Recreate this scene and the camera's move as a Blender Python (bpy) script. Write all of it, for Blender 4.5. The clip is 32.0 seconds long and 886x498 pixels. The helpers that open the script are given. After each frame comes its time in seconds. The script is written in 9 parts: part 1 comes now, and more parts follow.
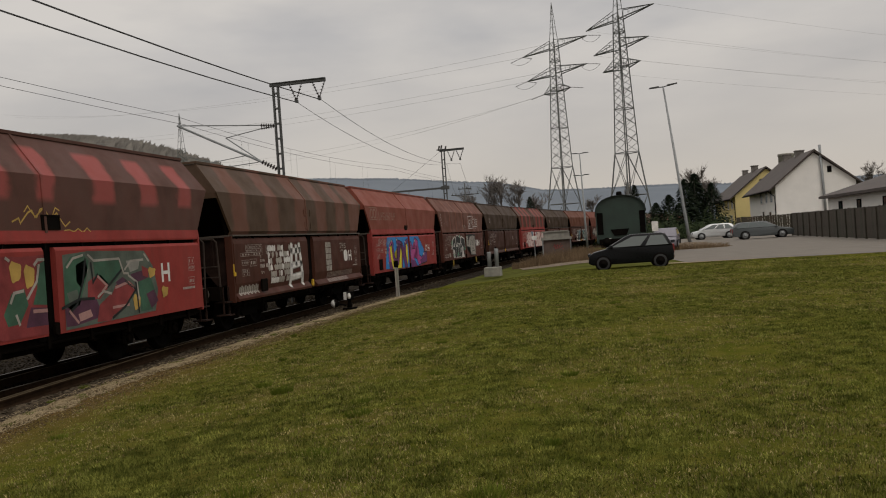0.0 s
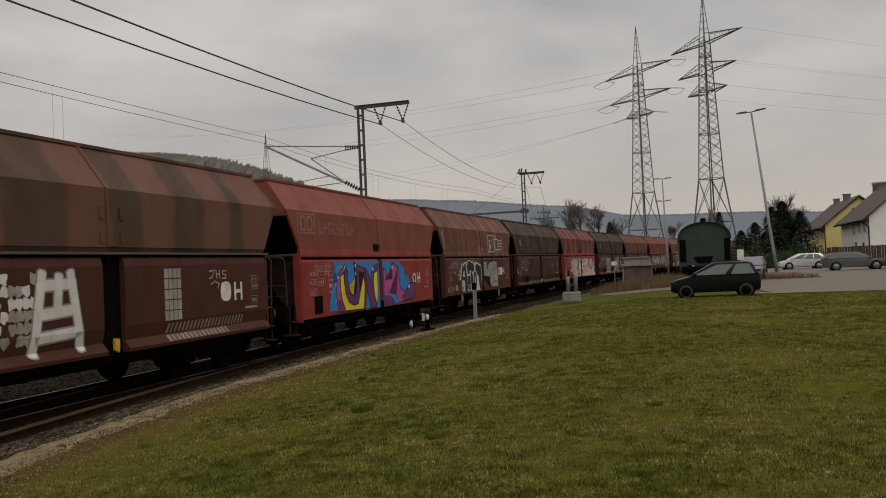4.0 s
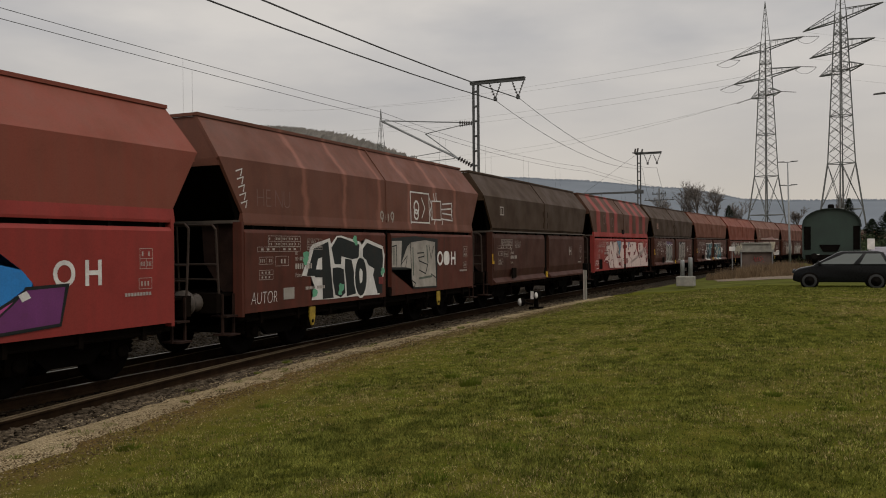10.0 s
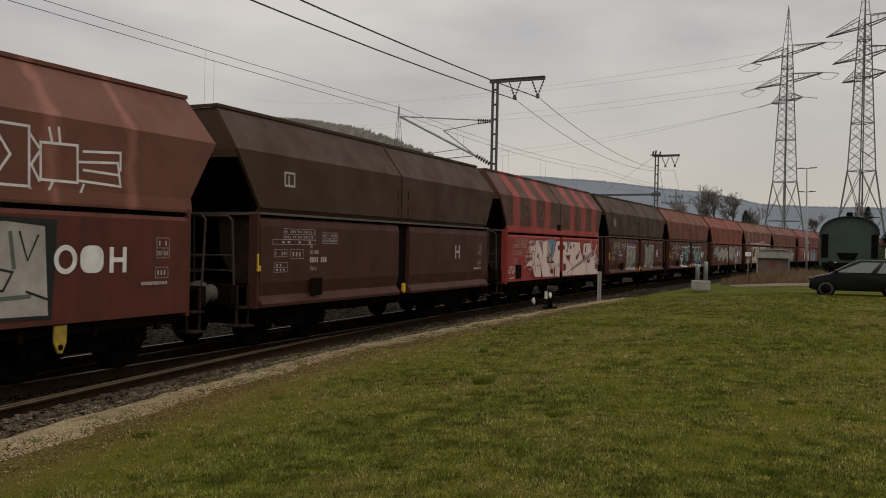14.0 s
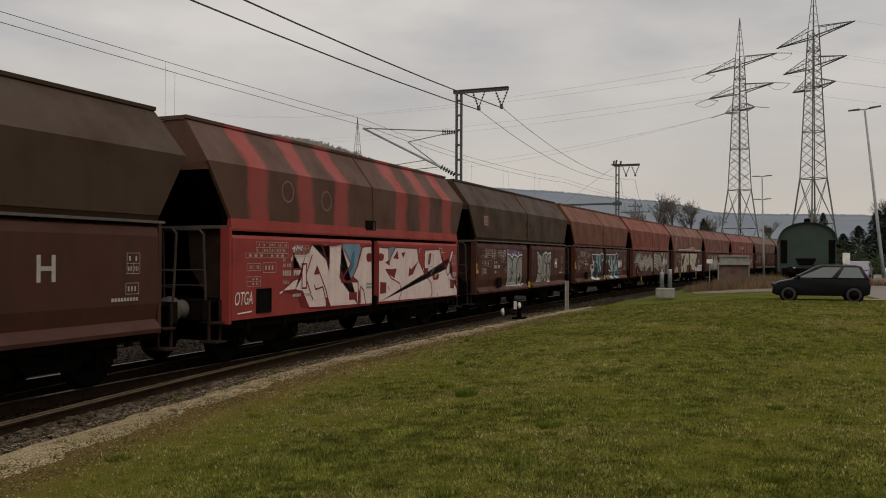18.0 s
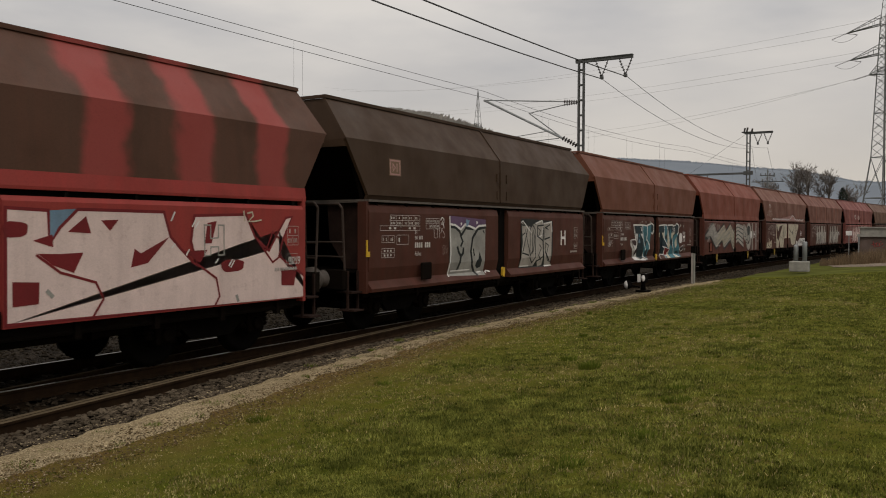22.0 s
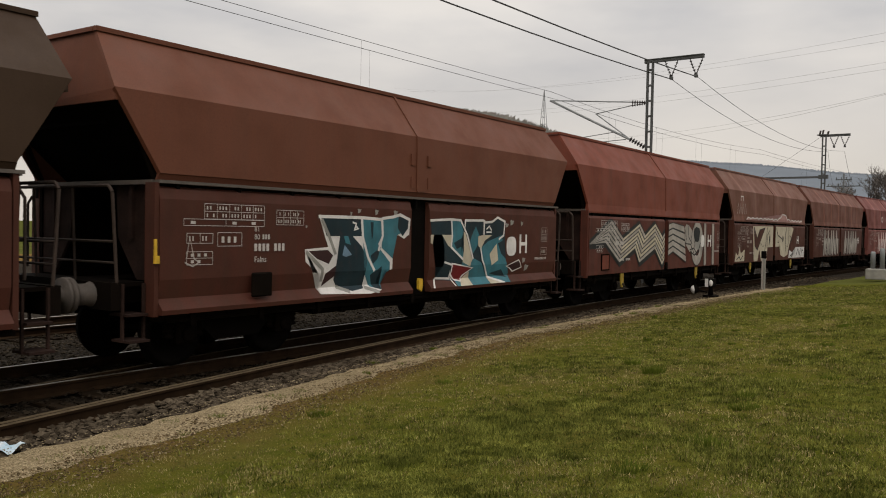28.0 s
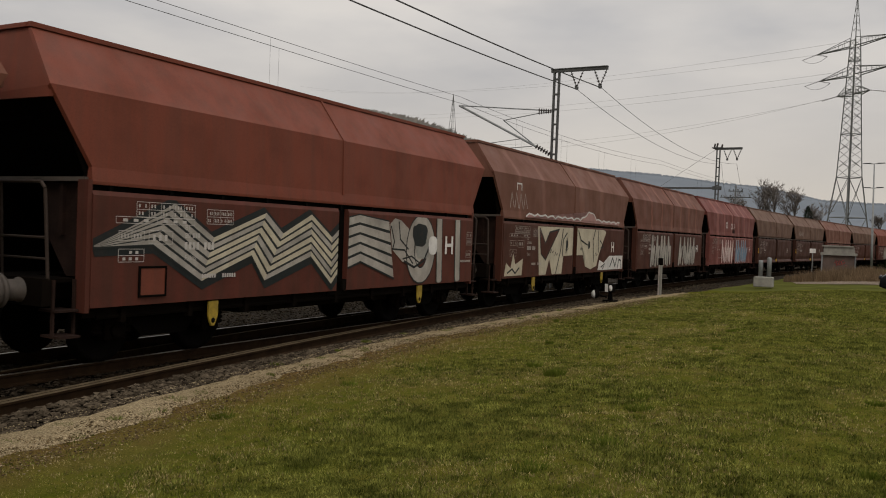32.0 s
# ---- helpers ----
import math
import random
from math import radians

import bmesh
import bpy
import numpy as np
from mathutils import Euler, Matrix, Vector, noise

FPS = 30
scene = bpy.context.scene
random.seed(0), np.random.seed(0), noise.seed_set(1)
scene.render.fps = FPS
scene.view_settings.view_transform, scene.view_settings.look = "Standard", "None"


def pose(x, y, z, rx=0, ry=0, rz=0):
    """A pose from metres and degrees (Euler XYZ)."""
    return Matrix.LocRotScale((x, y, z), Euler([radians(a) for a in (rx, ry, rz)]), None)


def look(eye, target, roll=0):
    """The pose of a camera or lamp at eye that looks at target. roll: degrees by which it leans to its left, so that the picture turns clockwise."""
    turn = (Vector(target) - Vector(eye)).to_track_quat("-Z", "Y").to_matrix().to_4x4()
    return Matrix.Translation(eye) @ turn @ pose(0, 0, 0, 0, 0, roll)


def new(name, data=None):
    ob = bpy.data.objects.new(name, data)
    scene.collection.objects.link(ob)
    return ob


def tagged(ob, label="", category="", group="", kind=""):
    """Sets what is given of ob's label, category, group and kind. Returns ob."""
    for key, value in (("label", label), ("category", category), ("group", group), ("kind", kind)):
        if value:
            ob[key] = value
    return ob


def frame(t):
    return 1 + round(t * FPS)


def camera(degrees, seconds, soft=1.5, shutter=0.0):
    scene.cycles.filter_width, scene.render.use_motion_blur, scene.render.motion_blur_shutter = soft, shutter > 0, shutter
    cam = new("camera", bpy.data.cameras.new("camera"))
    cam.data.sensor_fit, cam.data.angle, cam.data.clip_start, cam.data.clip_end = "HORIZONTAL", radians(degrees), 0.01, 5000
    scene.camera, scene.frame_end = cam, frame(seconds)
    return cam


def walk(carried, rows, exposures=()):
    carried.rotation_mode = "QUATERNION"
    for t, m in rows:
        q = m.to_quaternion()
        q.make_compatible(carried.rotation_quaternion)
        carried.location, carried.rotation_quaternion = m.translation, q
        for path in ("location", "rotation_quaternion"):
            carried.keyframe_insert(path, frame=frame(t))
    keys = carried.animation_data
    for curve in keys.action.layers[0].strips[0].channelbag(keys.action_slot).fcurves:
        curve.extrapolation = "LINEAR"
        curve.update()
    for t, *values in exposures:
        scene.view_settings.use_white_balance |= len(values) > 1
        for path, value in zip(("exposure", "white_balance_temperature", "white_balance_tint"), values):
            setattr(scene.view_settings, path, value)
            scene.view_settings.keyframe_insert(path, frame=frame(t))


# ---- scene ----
cam = camera(55.67, 32.0, soft=1.0, shutter=0.15)
PATH = [
    (0.0, 0.281, 0.035, 1.666, 89.40, 3.91, 11.29),
    (0.5, 0.329, 0.092, 1.679, 89.53, 3.81, 14.20),
    (1.0, 0.180, 0.097, 1.687, 89.76, 4.43, 15.12),
    (1.5, 0.200, 0.081, 1.708, 90.14, 4.72, 15.69),
    (2.0, 0.191, 0.057, 1.655, 90.79, 3.08, 15.69),
    (2.5, 0.087, 0.076, 1.649, 91.32, 2.34, 15.55),
    (4.5, 0.232, -0.013, 1.683, 91.19, 2.47, 16.78),
    (5.0, 0.176, -0.007, 1.669, 91.07, 1.55, 16.27),
    (5.5, 0.159, 0.002, 1.665, 91.08, -0.14, 15.62),
    (6.0, 0.148, 0.012, 1.616, 91.26, -0.63, 15.32),
    (6.5, 0.127, 0.027, 1.615, 91.31, -0.18, 16.48),
    (7.0, 0.173, 0.008, 1.661, 91.10, 0.47, 19.31),
    (7.5, 0.156, 0.008, 1.639, 91.01, 1.40, 21.04),
    (8.0, 0.197, 0.012, 1.678, 90.73, 1.33, 22.28),
    (8.5, 0.143, 0.017, 1.679, 90.44, 1.32, 22.84),
    (9.0, 0.158, 0.018, 1.699, 90.13, 1.11, 23.13),
    (9.5, 0.176, 0.012, 1.686, 89.91, 0.78, 23.42),
    (10.0, 0.156, 0.014, 1.654, 89.88, 0.47, 23.97),
    (10.5, 0.150, 0.017, 1.659, 89.77, -0.13, 25.03),
    (11.0, 0.154, -0.002, 1.619, 89.63, -0.38, 25.88),
    (11.5, 0.150, -0.019, 1.638, 89.24, -0.42, 26.72),
    (12.0, 0.142, -0.036, 1.636, 89.07, -0.37, 27.41),
    (12.5, 0.193, -0.077, 1.685, 88.81, -0.71, 27.69),
    (13.0, 0.167, -0.069, 1.663, 89.18, -0.57, 26.14),
    (13.5, 0.157, -0.057, 1.648, 89.53, -0.81, 25.36),
    (14.0, 0.134, -0.048, 1.670, 89.64, -1.17, 24.93),
    (14.5, 0.144, -0.045, 1.667, 89.84, -1.31, 24.76),
    (16.5, -0.060, -0.024, 1.599, 90.23, -2.30, 23.44),
    (17.0, -0.126, 0.022, 1.656, 90.42, -1.89, 22.65),
    (17.5, -0.084, 0.021, 1.670, 90.37, -1.69, 22.30),
    (18.0, -0.185, 0.052, 1.636, 90.52, -0.24, 22.21),
    (18.5, -0.221, 0.085, 1.669, 90.43, 0.49, 24.49),
    (19.0, -0.204, 0.083, 1.649, 90.23, 0.83, 27.81),
    (19.5, -0.191, 0.091, 1.639, 89.84, 0.53, 29.03),
    (20.0, -0.208, 0.096, 1.632, 89.48, 0.28, 29.85),
    (20.5, -0.209, 0.095, 1.655, 89.13, -0.12, 30.32),
    (21.0, -0.193, 0.074, 1.658, 88.81, 0.05, 30.75),
    (21.5, -0.175, -0.006, 1.633, 88.67, -0.08, 30.87),
    (22.0, -0.174, -0.047, 1.647, 88.57, -0.16, 30.41),
    (22.5, -0.164, -0.071, 1.635, 88.56, -1.16, 27.54),
    (23.0, -0.174, -0.075, 1.634, 88.77, -2.05, 26.02),
    (23.5, -0.171, -0.056, 1.650, 88.92, -2.54, 25.56),
    (24.0, -0.178, -0.046, 1.619, 89.29, -1.95, 25.15),
    (24.5, -0.180, -0.017, 1.624, 89.46, -1.75, 25.29),
    (26.5, -0.228, 0.051, 1.594, 89.65, -0.50, 29.92),
    (27.0, -0.216, 0.044, 1.607, 89.48, -0.65, 32.56),
    (27.5, -0.221, 0.031, 1.645, 89.01, -1.05, 34.21),
    (28.0, -0.194, -0.010, 1.628, 88.56, -1.05, 34.74),
    (28.5, -0.183, -0.029, 1.661, 87.94, -1.81, 34.84),
    (29.0, -0.174, -0.050, 1.641, 88.26, -1.88, 32.46),
    (29.5, -0.161, -0.066, 1.631, 88.37, -2.40, 31.27),
    (30.0, -0.145, -0.071, 1.636, 88.44, -2.68, 30.68),
    (30.5, -0.148, -0.084, 1.629, 88.63, -2.52, 29.97),
    (31.0, -0.146, -0.091, 1.624, 88.72, -2.39, 29.48),
    (31.5, -0.161, -0.083, 1.628, 88.81, -2.45, 28.91),
    (32.0, -0.164, -0.075, 1.635, 88.89, -2.23, 28.41),
]
LIGHT = [(0.0, 0.14), (2.0, 0.06), (6.0, 0.03), (9.0, 0.16), (13.0, 0.16), (17.0, 0.12), (20.0, 0.30), (24.0, 0.22), (28.0, 0.48), (30.0, 0.29), (31.0, 0.26), (32.0, 0.27)]
walk(cam, [(t, pose(*p)) for t, *p in PATH], [(t, stops, 7050, 12) for t, stops in LIGHT])

# overcast daylight: a grey cloud deck with a soft sun behind it
world = bpy.data.worlds.new("overcast_sky")
scene.world = world
world.use_nodes = True
SUN_EL, SUN_ROT = radians(38), radians(150)


def sky():
    nt = world.node_tree
    nt.nodes.clear()
    n, link = nt.nodes.new, nt.links.new
    out, bg = n("ShaderNodeOutputWorld"), n("ShaderNodeBackground")
    clear = n("ShaderNodeTexSky")
    clear.sky_type, clear.sun_disc, clear.sun_elevation, clear.sun_rotation = "NISHITA", False, SUN_EL, SUN_ROT
    dim = n("ShaderNodeMix")
    dim.data_type, dim.blend_type = "RGBA", "MULTIPLY"
    dim.inputs[0].default_value = 1.0
    dim.inputs[7].default_value = (0.055, 0.055, 0.055, 1)
    link(clear.outputs[0], dim.inputs[6])
    co = n("ShaderNodeTexCoord")
    sep = n("ShaderNodeSeparateXYZ")
    link(co.outputs["Generated"], sep.inputs[0])
    # clouds flattened towards the horizon
    squash = n("ShaderNodeMapping")
    squash.inputs["Scale"].default_value = (1.0, 1.0, 3.2)
    link(co.outputs["Generated"], squash.inputs[0])
    cloud = n("ShaderNodeTexNoise")
    cloud.inputs["Scale"].default_value, cloud.inputs["Detail"].default_value = 2.6, 5.0
    cloud.inputs["Roughness"].default_value = 0.5
    link(squash.outputs[0], cloud.inputs["Vector"])
    ramp = n("ShaderNodeValToRGB")
    ramp.color_ramp.elements[0].position, ramp.color_ramp.elements[1].position = 0.36, 0.66
    ramp.color_ramp.elements[0].color = (0.385, 0.398, 0.425, 1)
    ramp.color_ramp.elements[1].color = (0.60, 0.595, 0.585, 1)
    link(cloud.outputs[0], ramp.inputs[0])
    haze = n("ShaderNodeMapRange")
    haze.inputs[1].default_value, haze.inputs[2].default_value = 0.02, 0.24
    haze.inputs[3].default_value, haze.inputs[4].default_value = 1.0, 0.0
    link(sep.outputs[2], haze.inputs[0])
    low = n("ShaderNodeMix")
    low.data_type = "RGBA"
    low.inputs[7].default_value = (0.50, 0.475, 0.45, 1)
    link(haze.outputs[0], low.inputs[0])
    link(ramp.outputs[0], low.inputs[6])
    # an overcast sky is brightest overhead
    rise = n("ShaderNodeMapRange")
    rise.interpolation_type = "SMOOTHSTEP"
    rise.inputs[1].default_value, rise.inputs[2].default_value = 0.30, 1.0
    rise.inputs[3].default_value, rise.inputs[4].default_value = 1.0, 3.0
    link(sep.outputs[2], rise.inputs[0])
    both = n("ShaderNodeMix")
    both.data_type = "RGBA"
    both.inputs[0].default_value = 0.12
    link(low.outputs[2], both.inputs[6])
    link(dim.outputs[2], both.inputs[7])
    link(both.outputs[2], bg.inputs[0])
    link(rise.outputs[0], bg.inputs[1])
    link(bg.outputs[0], out.inputs[0])


sky()
sun = new("sun", bpy.data.lights.new("sun", "SUN"))
sun.data.energy, sun.data.angle, sun.data.color = 0.5, radians(25), (1.0, 0.97, 0.92)
sun.matrix_world = look((40, -60, 70), (0, 0, 0))


# ---- materials ----
MATS = {}


def rgb(c):
    return (c[0], c[1], c[2], 1.0)


def mixer(nt, fac, a, b):
    m = nt.nodes.new("ShaderNodeMix")
    m.data_type = "RGBA"
    for sock, v in ((m.inputs[0], fac), (m.inputs[6], a), (m.inputs[7], b)):
        if isinstance(v, (tuple, list)):
            sock.default_value = rgb(v)
        elif isinstance(v, float):
            sock.default_value = v
        else:
            nt.links.new(v, sock)
    return m.outputs[2]


def noise_of(nt, co, scale, detail=4.0, stretch=None, rough=0.55):
    if stretch:
        mp = nt.nodes.new("ShaderNodeMapping")
        mp.inputs["Scale"].default_value = stretch
        nt.links.new(co, mp.inputs[0])
        co = mp.outputs[0]
    t = nt.nodes.new("ShaderNodeTexNoise")
    t.inputs["Scale"].default_value, t.inputs["Detail"].default_value, t.inputs["Roughness"].default_value = scale, detail, rough
    nt.links.new(co, t.inputs["Vector"])
    return t.outputs[0]


def spread(nt, value, lo, hi, a=0.0, b=1.0):
    m = nt.nodes.new("ShaderNodeMapRange")
    m.inputs[1].default_value, m.inputs[2].default_value, m.inputs[3].default_value, m.inputs[4].default_value = lo, hi, a, b
    nt.links.new(value, m.inputs[0])
    return m.outputs[0]


def times(nt, a, b):
    m = nt.nodes.new("ShaderNodeMath")
    m.operation = "MULTIPLY"
    for sock, v in ((m.inputs[0], a), (m.inputs[1], b)):
        if isinstance(v, float):
            sock.default_value = v
        else:
            nt.links.new(v, sock)
    return m.outputs[0]


def base_mat(name, rough=0.7, metal=0.0):
    m = bpy.data.materials.new(name)
    m.use_nodes = True
    nt = m.node_tree
    b = nt.nodes["Principled BSDF"]
    b.inputs["Roughness"].default_value, b.inputs["Metallic"].default_value = rough, metal
    co = nt.nodes.new("ShaderNodeTexCoord")
    MATS[name] = m
    return m, nt, b, co


def bumped(nt, b, height, strength=0.3, dist=0.01):
    k = nt.nodes.new("ShaderNodeBump")
    k.inputs["Strength"].default_value, k.inputs["Distance"].default_value = strength, dist
    nt.links.new(height, k.inputs["Height"])
    nt.links.new(k.outputs[0], b.inputs["Normal"])


def plain(name, c, rough=0.7, metal=0.0, var=0.25, scale=3.0, fine=60.0, bump=0.15, tint=None):
    """A worn painted, stone or metal surface: broad stains and fine grain about one colour."""
    if name in MATS:
        return MATS[name]
    m, nt, b, co = base_mat(name, rough, metal)
    o = co.outputs["Object"]
    big, small = noise_of(nt, o, scale, 5.0), noise_of(nt, o, fine, 3.0)
    dark, light = [v * (1 - var) for v in c], [min(1, v * (1 + var)) for v in c]
    col = mixer(nt, spread(nt, big, 0.3, 0.7), dark, tint or light)
    col = mixer(nt, spread(nt, small, 0.35, 0.75, 0.0, 0.35), col, [v * 0.6 for v in c])
    nt.links.new(col, b.inputs["Base Color"])
    nt.links.new(spread(nt, small, 0.2, 0.8, max(0, rough - 0.1), min(1, rough + 0.1)), b.inputs["Roughness"])
    if bump:
        bumped(nt, b, small, bump, 0.004)
    return m


def wagon_paint(name, c, dirt, amount=0.5, stripes=(), fresh=None, rough=0.62, from_z=None, to_z=9.0):
    """Old wagon paint: vertical dirt runs, rust blotches and a dusty film. stripes: stretches along the wagon where the film came off."""
    m, nt, b, co = base_mat(name, rough)
    o = co.outputs["Object"]
    runs = noise_of(nt, o, 1.0, 5.0, (6.0, 5.0, 0.35))
    blot = noise_of(nt, o, 1.3, 6.0)
    grit = noise_of(nt, o, 45.0, 3.0)
    col = mixer(nt, times(nt, spread(nt, runs, 0.38, 0.68), amount), c, dirt)
    col = mixer(nt, times(nt, spread(nt, blot, 0.50, 0.75), amount * 0.8), col, [v * 0.62 for v in dirt])
    if stripes:
        sep = nt.nodes.new("ShaderNodeSeparateXYZ")
        nt.links.new(o, sep.inputs[0])
        wob = nt.nodes.new("ShaderNodeMath")
        wob.operation = "MULTIPLY_ADD"
        nt.links.new(noise_of(nt, o, 1.6, 3.0), wob.inputs[0])
        wob.inputs[1].default_value = 0.5
        nt.links.new(sep.outputs[1], wob.inputs[2])
        ramp = nt.nodes.new("ShaderNodeValToRGB")
        el = ramp.color_ramp.elements
        nt.links.new(spread(nt, wob.outputs[0], -6.0 + 0.25, 6.0 + 0.25), ramp.inputs[0])
        el[0].position, el[0].color, el[1].position, el[1].color = 0.0, (0, 0, 0, 1), 1.0, (0, 0, 0, 1)
        for y0, y1 in stripes:
            for y, v in ((y0 - 0.07, 0.0), (y0 + 0.07, 1.0), (y1 - 0.07, 1.0), (y1 + 0.07, 0.0)):
                e = el.new((y + 6) / 12)
                e.color = (v, v, v, 1)
        keep = times(nt, ramp.outputs[0], spread(nt, grit, 0.25, 0.6, 0.65, 0.95))
        if from_z is not None:
            keep = times(nt, keep, spread(nt, sep.outputs[2], from_z - 0.06, from_z + 0.06))
            keep = times(nt, keep, spread(nt, sep.outputs[2], to_z - 0.04, to_z + 0.04, 1.0, 0.0))
        col = mixer(nt, keep, col, fresh)
    col = mixer(nt, spread(nt, grit, 0.45, 0.8, 0.0, 0.4), col, [v * 0.55 for v in c])
    nt.links.new(col, b.inputs["Base Color"])
    nt.links.new(spread(nt, blot, 0.3, 0.7, rough - 0.12, rough + 0.15), b.inputs["Roughness"])
    bumped(nt, b, blot, 0.25, 0.02)
    b.inputs["Specular IOR Level"].default_value = 0.15
    return m


def leafy(name, a, c, rough=0.8, clump=1.1, depth=0.5):
    """Foliage and grass: each piece its own tone."""
    if name in MATS:
        return MATS[name]
    m, nt, b, co = base_mat(name, rough)
    geo = nt.nodes.new("ShaderNodeNewGeometry")
    col = mixer(nt, geo.outputs["Random Per Island"], a, c)
    nt.links.new(mixer(nt, spread(nt, noise_of(nt, co.outputs["Object"], clump, 5.0), 0.38, 0.62, 0.0, depth), col, [v * 0.5 for v in a]), b.inputs["Base Color"])
    b.inputs["Specular IOR Level"].default_value = 0.02
    return m


def lawn():
    m, nt, b, co = base_mat("lawn_soil", 0.95)
    o = co.outputs["Object"]
    patch, mid, fine = noise_of(nt, o, 0.35, 4.0), noise_of(nt, o, 3.2, 5.0), noise_of(nt, o, 55.0, 4.0, None, 0.7)
    col = mixer(nt, spread(nt, mid, 0.36, 0.62), (0.072, 0.082, 0.010), (0.118, 0.108, 0.020))
    col = mixer(nt, spread(nt, patch, 0.52, 0.66, 0.0, 0.55), col, (0.118, 0.090, 0.030))
    # bare worn margin beside the gravel strip
    sep = nt.nodes.new("ShaderNodeSeparateXYZ")
    nt.links.new(o, sep.inputs[0])
    wob = nt.nodes.new("ShaderNodeMath")
    wob.operation = "MULTIPLY_ADD"
    nt.links.new(mid, wob.inputs[0])
    wob.inputs[1].default_value = 2.2
    nt.links.new(sep.outputs[0], wob.inputs[2])
    slant = nt.nodes.new("ShaderNodeMath")
    slant.operation = "MULTIPLY_ADD"
    nt.links.new(sep.outputs[1], slant.inputs[0])
    slant.inputs[1].default_value = 0.09
    nt.links.new(wob.outputs[0], slant.inputs[2])
    col = mixer(nt, spread(nt, slant.outputs[0], -5.7, -4.2, 1.0, 0.0), col, (0.160, 0.098, 0.036))
    col = mixer(nt, spread(nt, fine, 0.45, 0.65, 0.0, 0.55), col, (0.020, 0.021, 0.004))
    nt.links.new(col, b.inputs["Base Color"])
    bumped(nt, b, fine, 0.9, 0.03)
    b.inputs["Specular IOR Level"].default_value = 0.0
    return m


def gravel(name, a, c, scale=24.0, depth=0.04):
    """Broken stone: cells of their own tone with dark joints."""
    m, nt, b, co = base_mat(name, 0.95)
    o = co.outputs["Object"]
    v = nt.nodes.new("ShaderNodeTexVoronoi")
    v.inputs["Scale"].default_value = scale
    nt.links.new(o, v.inputs["Vector"])
    tone = nt.nodes.new("ShaderNodeSeparateColor")
    nt.links.new(v.outputs["Color"], tone.inputs[0])
    col = mixer(nt, tone.outputs[0], a, c)
    col = mixer(nt, spread(nt, v.outputs["Distance"], 0.35, 0.75, 0.0, 0.7), col, [t * 0.25 for t in a])
    col = mixer(nt, spread(nt, noise_of(nt, o, 0.9), 0.4, 0.7, 0.0, 0.5), col, [t * 0.6 for t in a])
    nt.links.new(col, b.inputs["Base Color"])
    inv = spread(nt, v.outputs["Distance"], 0.0, 0.8, 1.0, 0.0)
    bumped(nt, b, inv, 1.0, depth)
    return m


def glass_mat(name, tint=(0.02, 0.025, 0.03)):
    m, nt, b, co = base_mat(name, 0.04)
    b.inputs["Base Color"].default_value = rgb(tint)
    b.inputs["Specular IOR Level"].default_value = 0.8
    return m


def matte(m, level=0.08):
    m.node_tree.nodes["Principled BSDF"].inputs["Specular IOR Level"].default_value = level
    return m


# both underframe tones deepened: the shade below the wagons is in their colour
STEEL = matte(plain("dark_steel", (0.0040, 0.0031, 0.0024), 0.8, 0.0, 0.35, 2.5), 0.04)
SHADED_GRIME = matte(plain("shaded_brown_grime", (0.0052, 0.0034, 0.0022), 0.85, 0.0, 0.4, 2.0), 0.04)
RAILHEAD = plain("polished_rail", (0.16, 0.135, 0.105), 0.40, 0.55, 0.15, 6.0, 80.0, 0.05)
DULLHEAD = matte(plain("rusty_rail_head", (0.075, 0.056, 0.034), 0.85, 0.0, 0.3, 6.0, 80.0, 0.05), 0.04)
RAILRUST = matte(plain("rail_rust", (0.022, 0.0125, 0.0065), 0.9, 0.0, 0.35, 5.0), 0.04)
SLEEPER = matte(plain("sleeper_wood", (0.014, 0.009, 0.005), 0.95, 0.0, 0.4, 4.0, 40.0, 0.5), 0.04)
CONCRETE = plain("weathered_concrete", (0.23, 0.22, 0.19), 0.92, 0.0, 0.25, 3.0, 70.0, 0.3)
GALV = plain("galvanised_steel", (0.22, 0.23, 0.23), 0.6, 0.3, 0.25, 2.0, 40.0, 0.1)
MASTGREY = plain("mast_grey_paint", (0.055, 0.057, 0.055), 0.7, 0.0, 0.3, 2.0)
PYLONGREY = plain("pylon_grey_steel", (0.10, 0.105, 0.10), 0.7, 0.0, 0.2, 0.5)
HVWIRE = plain("aluminium_cable", (0.20, 0.20, 0.20), 0.6, 0.0, 0.1, 1.0, 20.0, 0.0)
WIRE = plain("wire_dark", (0.03, 0.03, 0.03), 0.6, 0.0, 0.1, 1.0, 20.0, 0.0)
YELLOW = plain("yellow_paint", (0.55, 0.33, 0.02), 0.55, 0.0, 0.25, 6.0)
WHITE = plain("white_lettering", (0.62, 0.60, 0.57), 0.75, 0.0, 0.18, 5.0, 70.0, 0.0)
STENCIL = plain("stencil_lettering", (0.44, 0.41, 0.38), 0.8, 0.0, 0.2, 5.0, 70.0, 0.0)
OFFWHITE = plain("faded_lettering", (0.34, 0.30, 0.27), 0.8, 0.0, 0.2, 5.0, 70.0, 0.0)
RUBBER = plain("tyre_rubber", (0.02, 0.02, 0.02), 0.85, 0.0, 0.2, 8.0)
GLASS = glass_mat("dark_glass")
LAWN = lawn()
BALLAST = matte(gravel("ballast_stone", (0.018, 0.0135, 0.009), (0.068, 0.054, 0.038), 22.0, 0.05), 0.05)
PATHGRAVEL = matte(gravel("pale_path_gravel", (0.240, 0.182, 0.100), (0.48, 0.385, 0.240), 60.0, 0.014), 0.05)
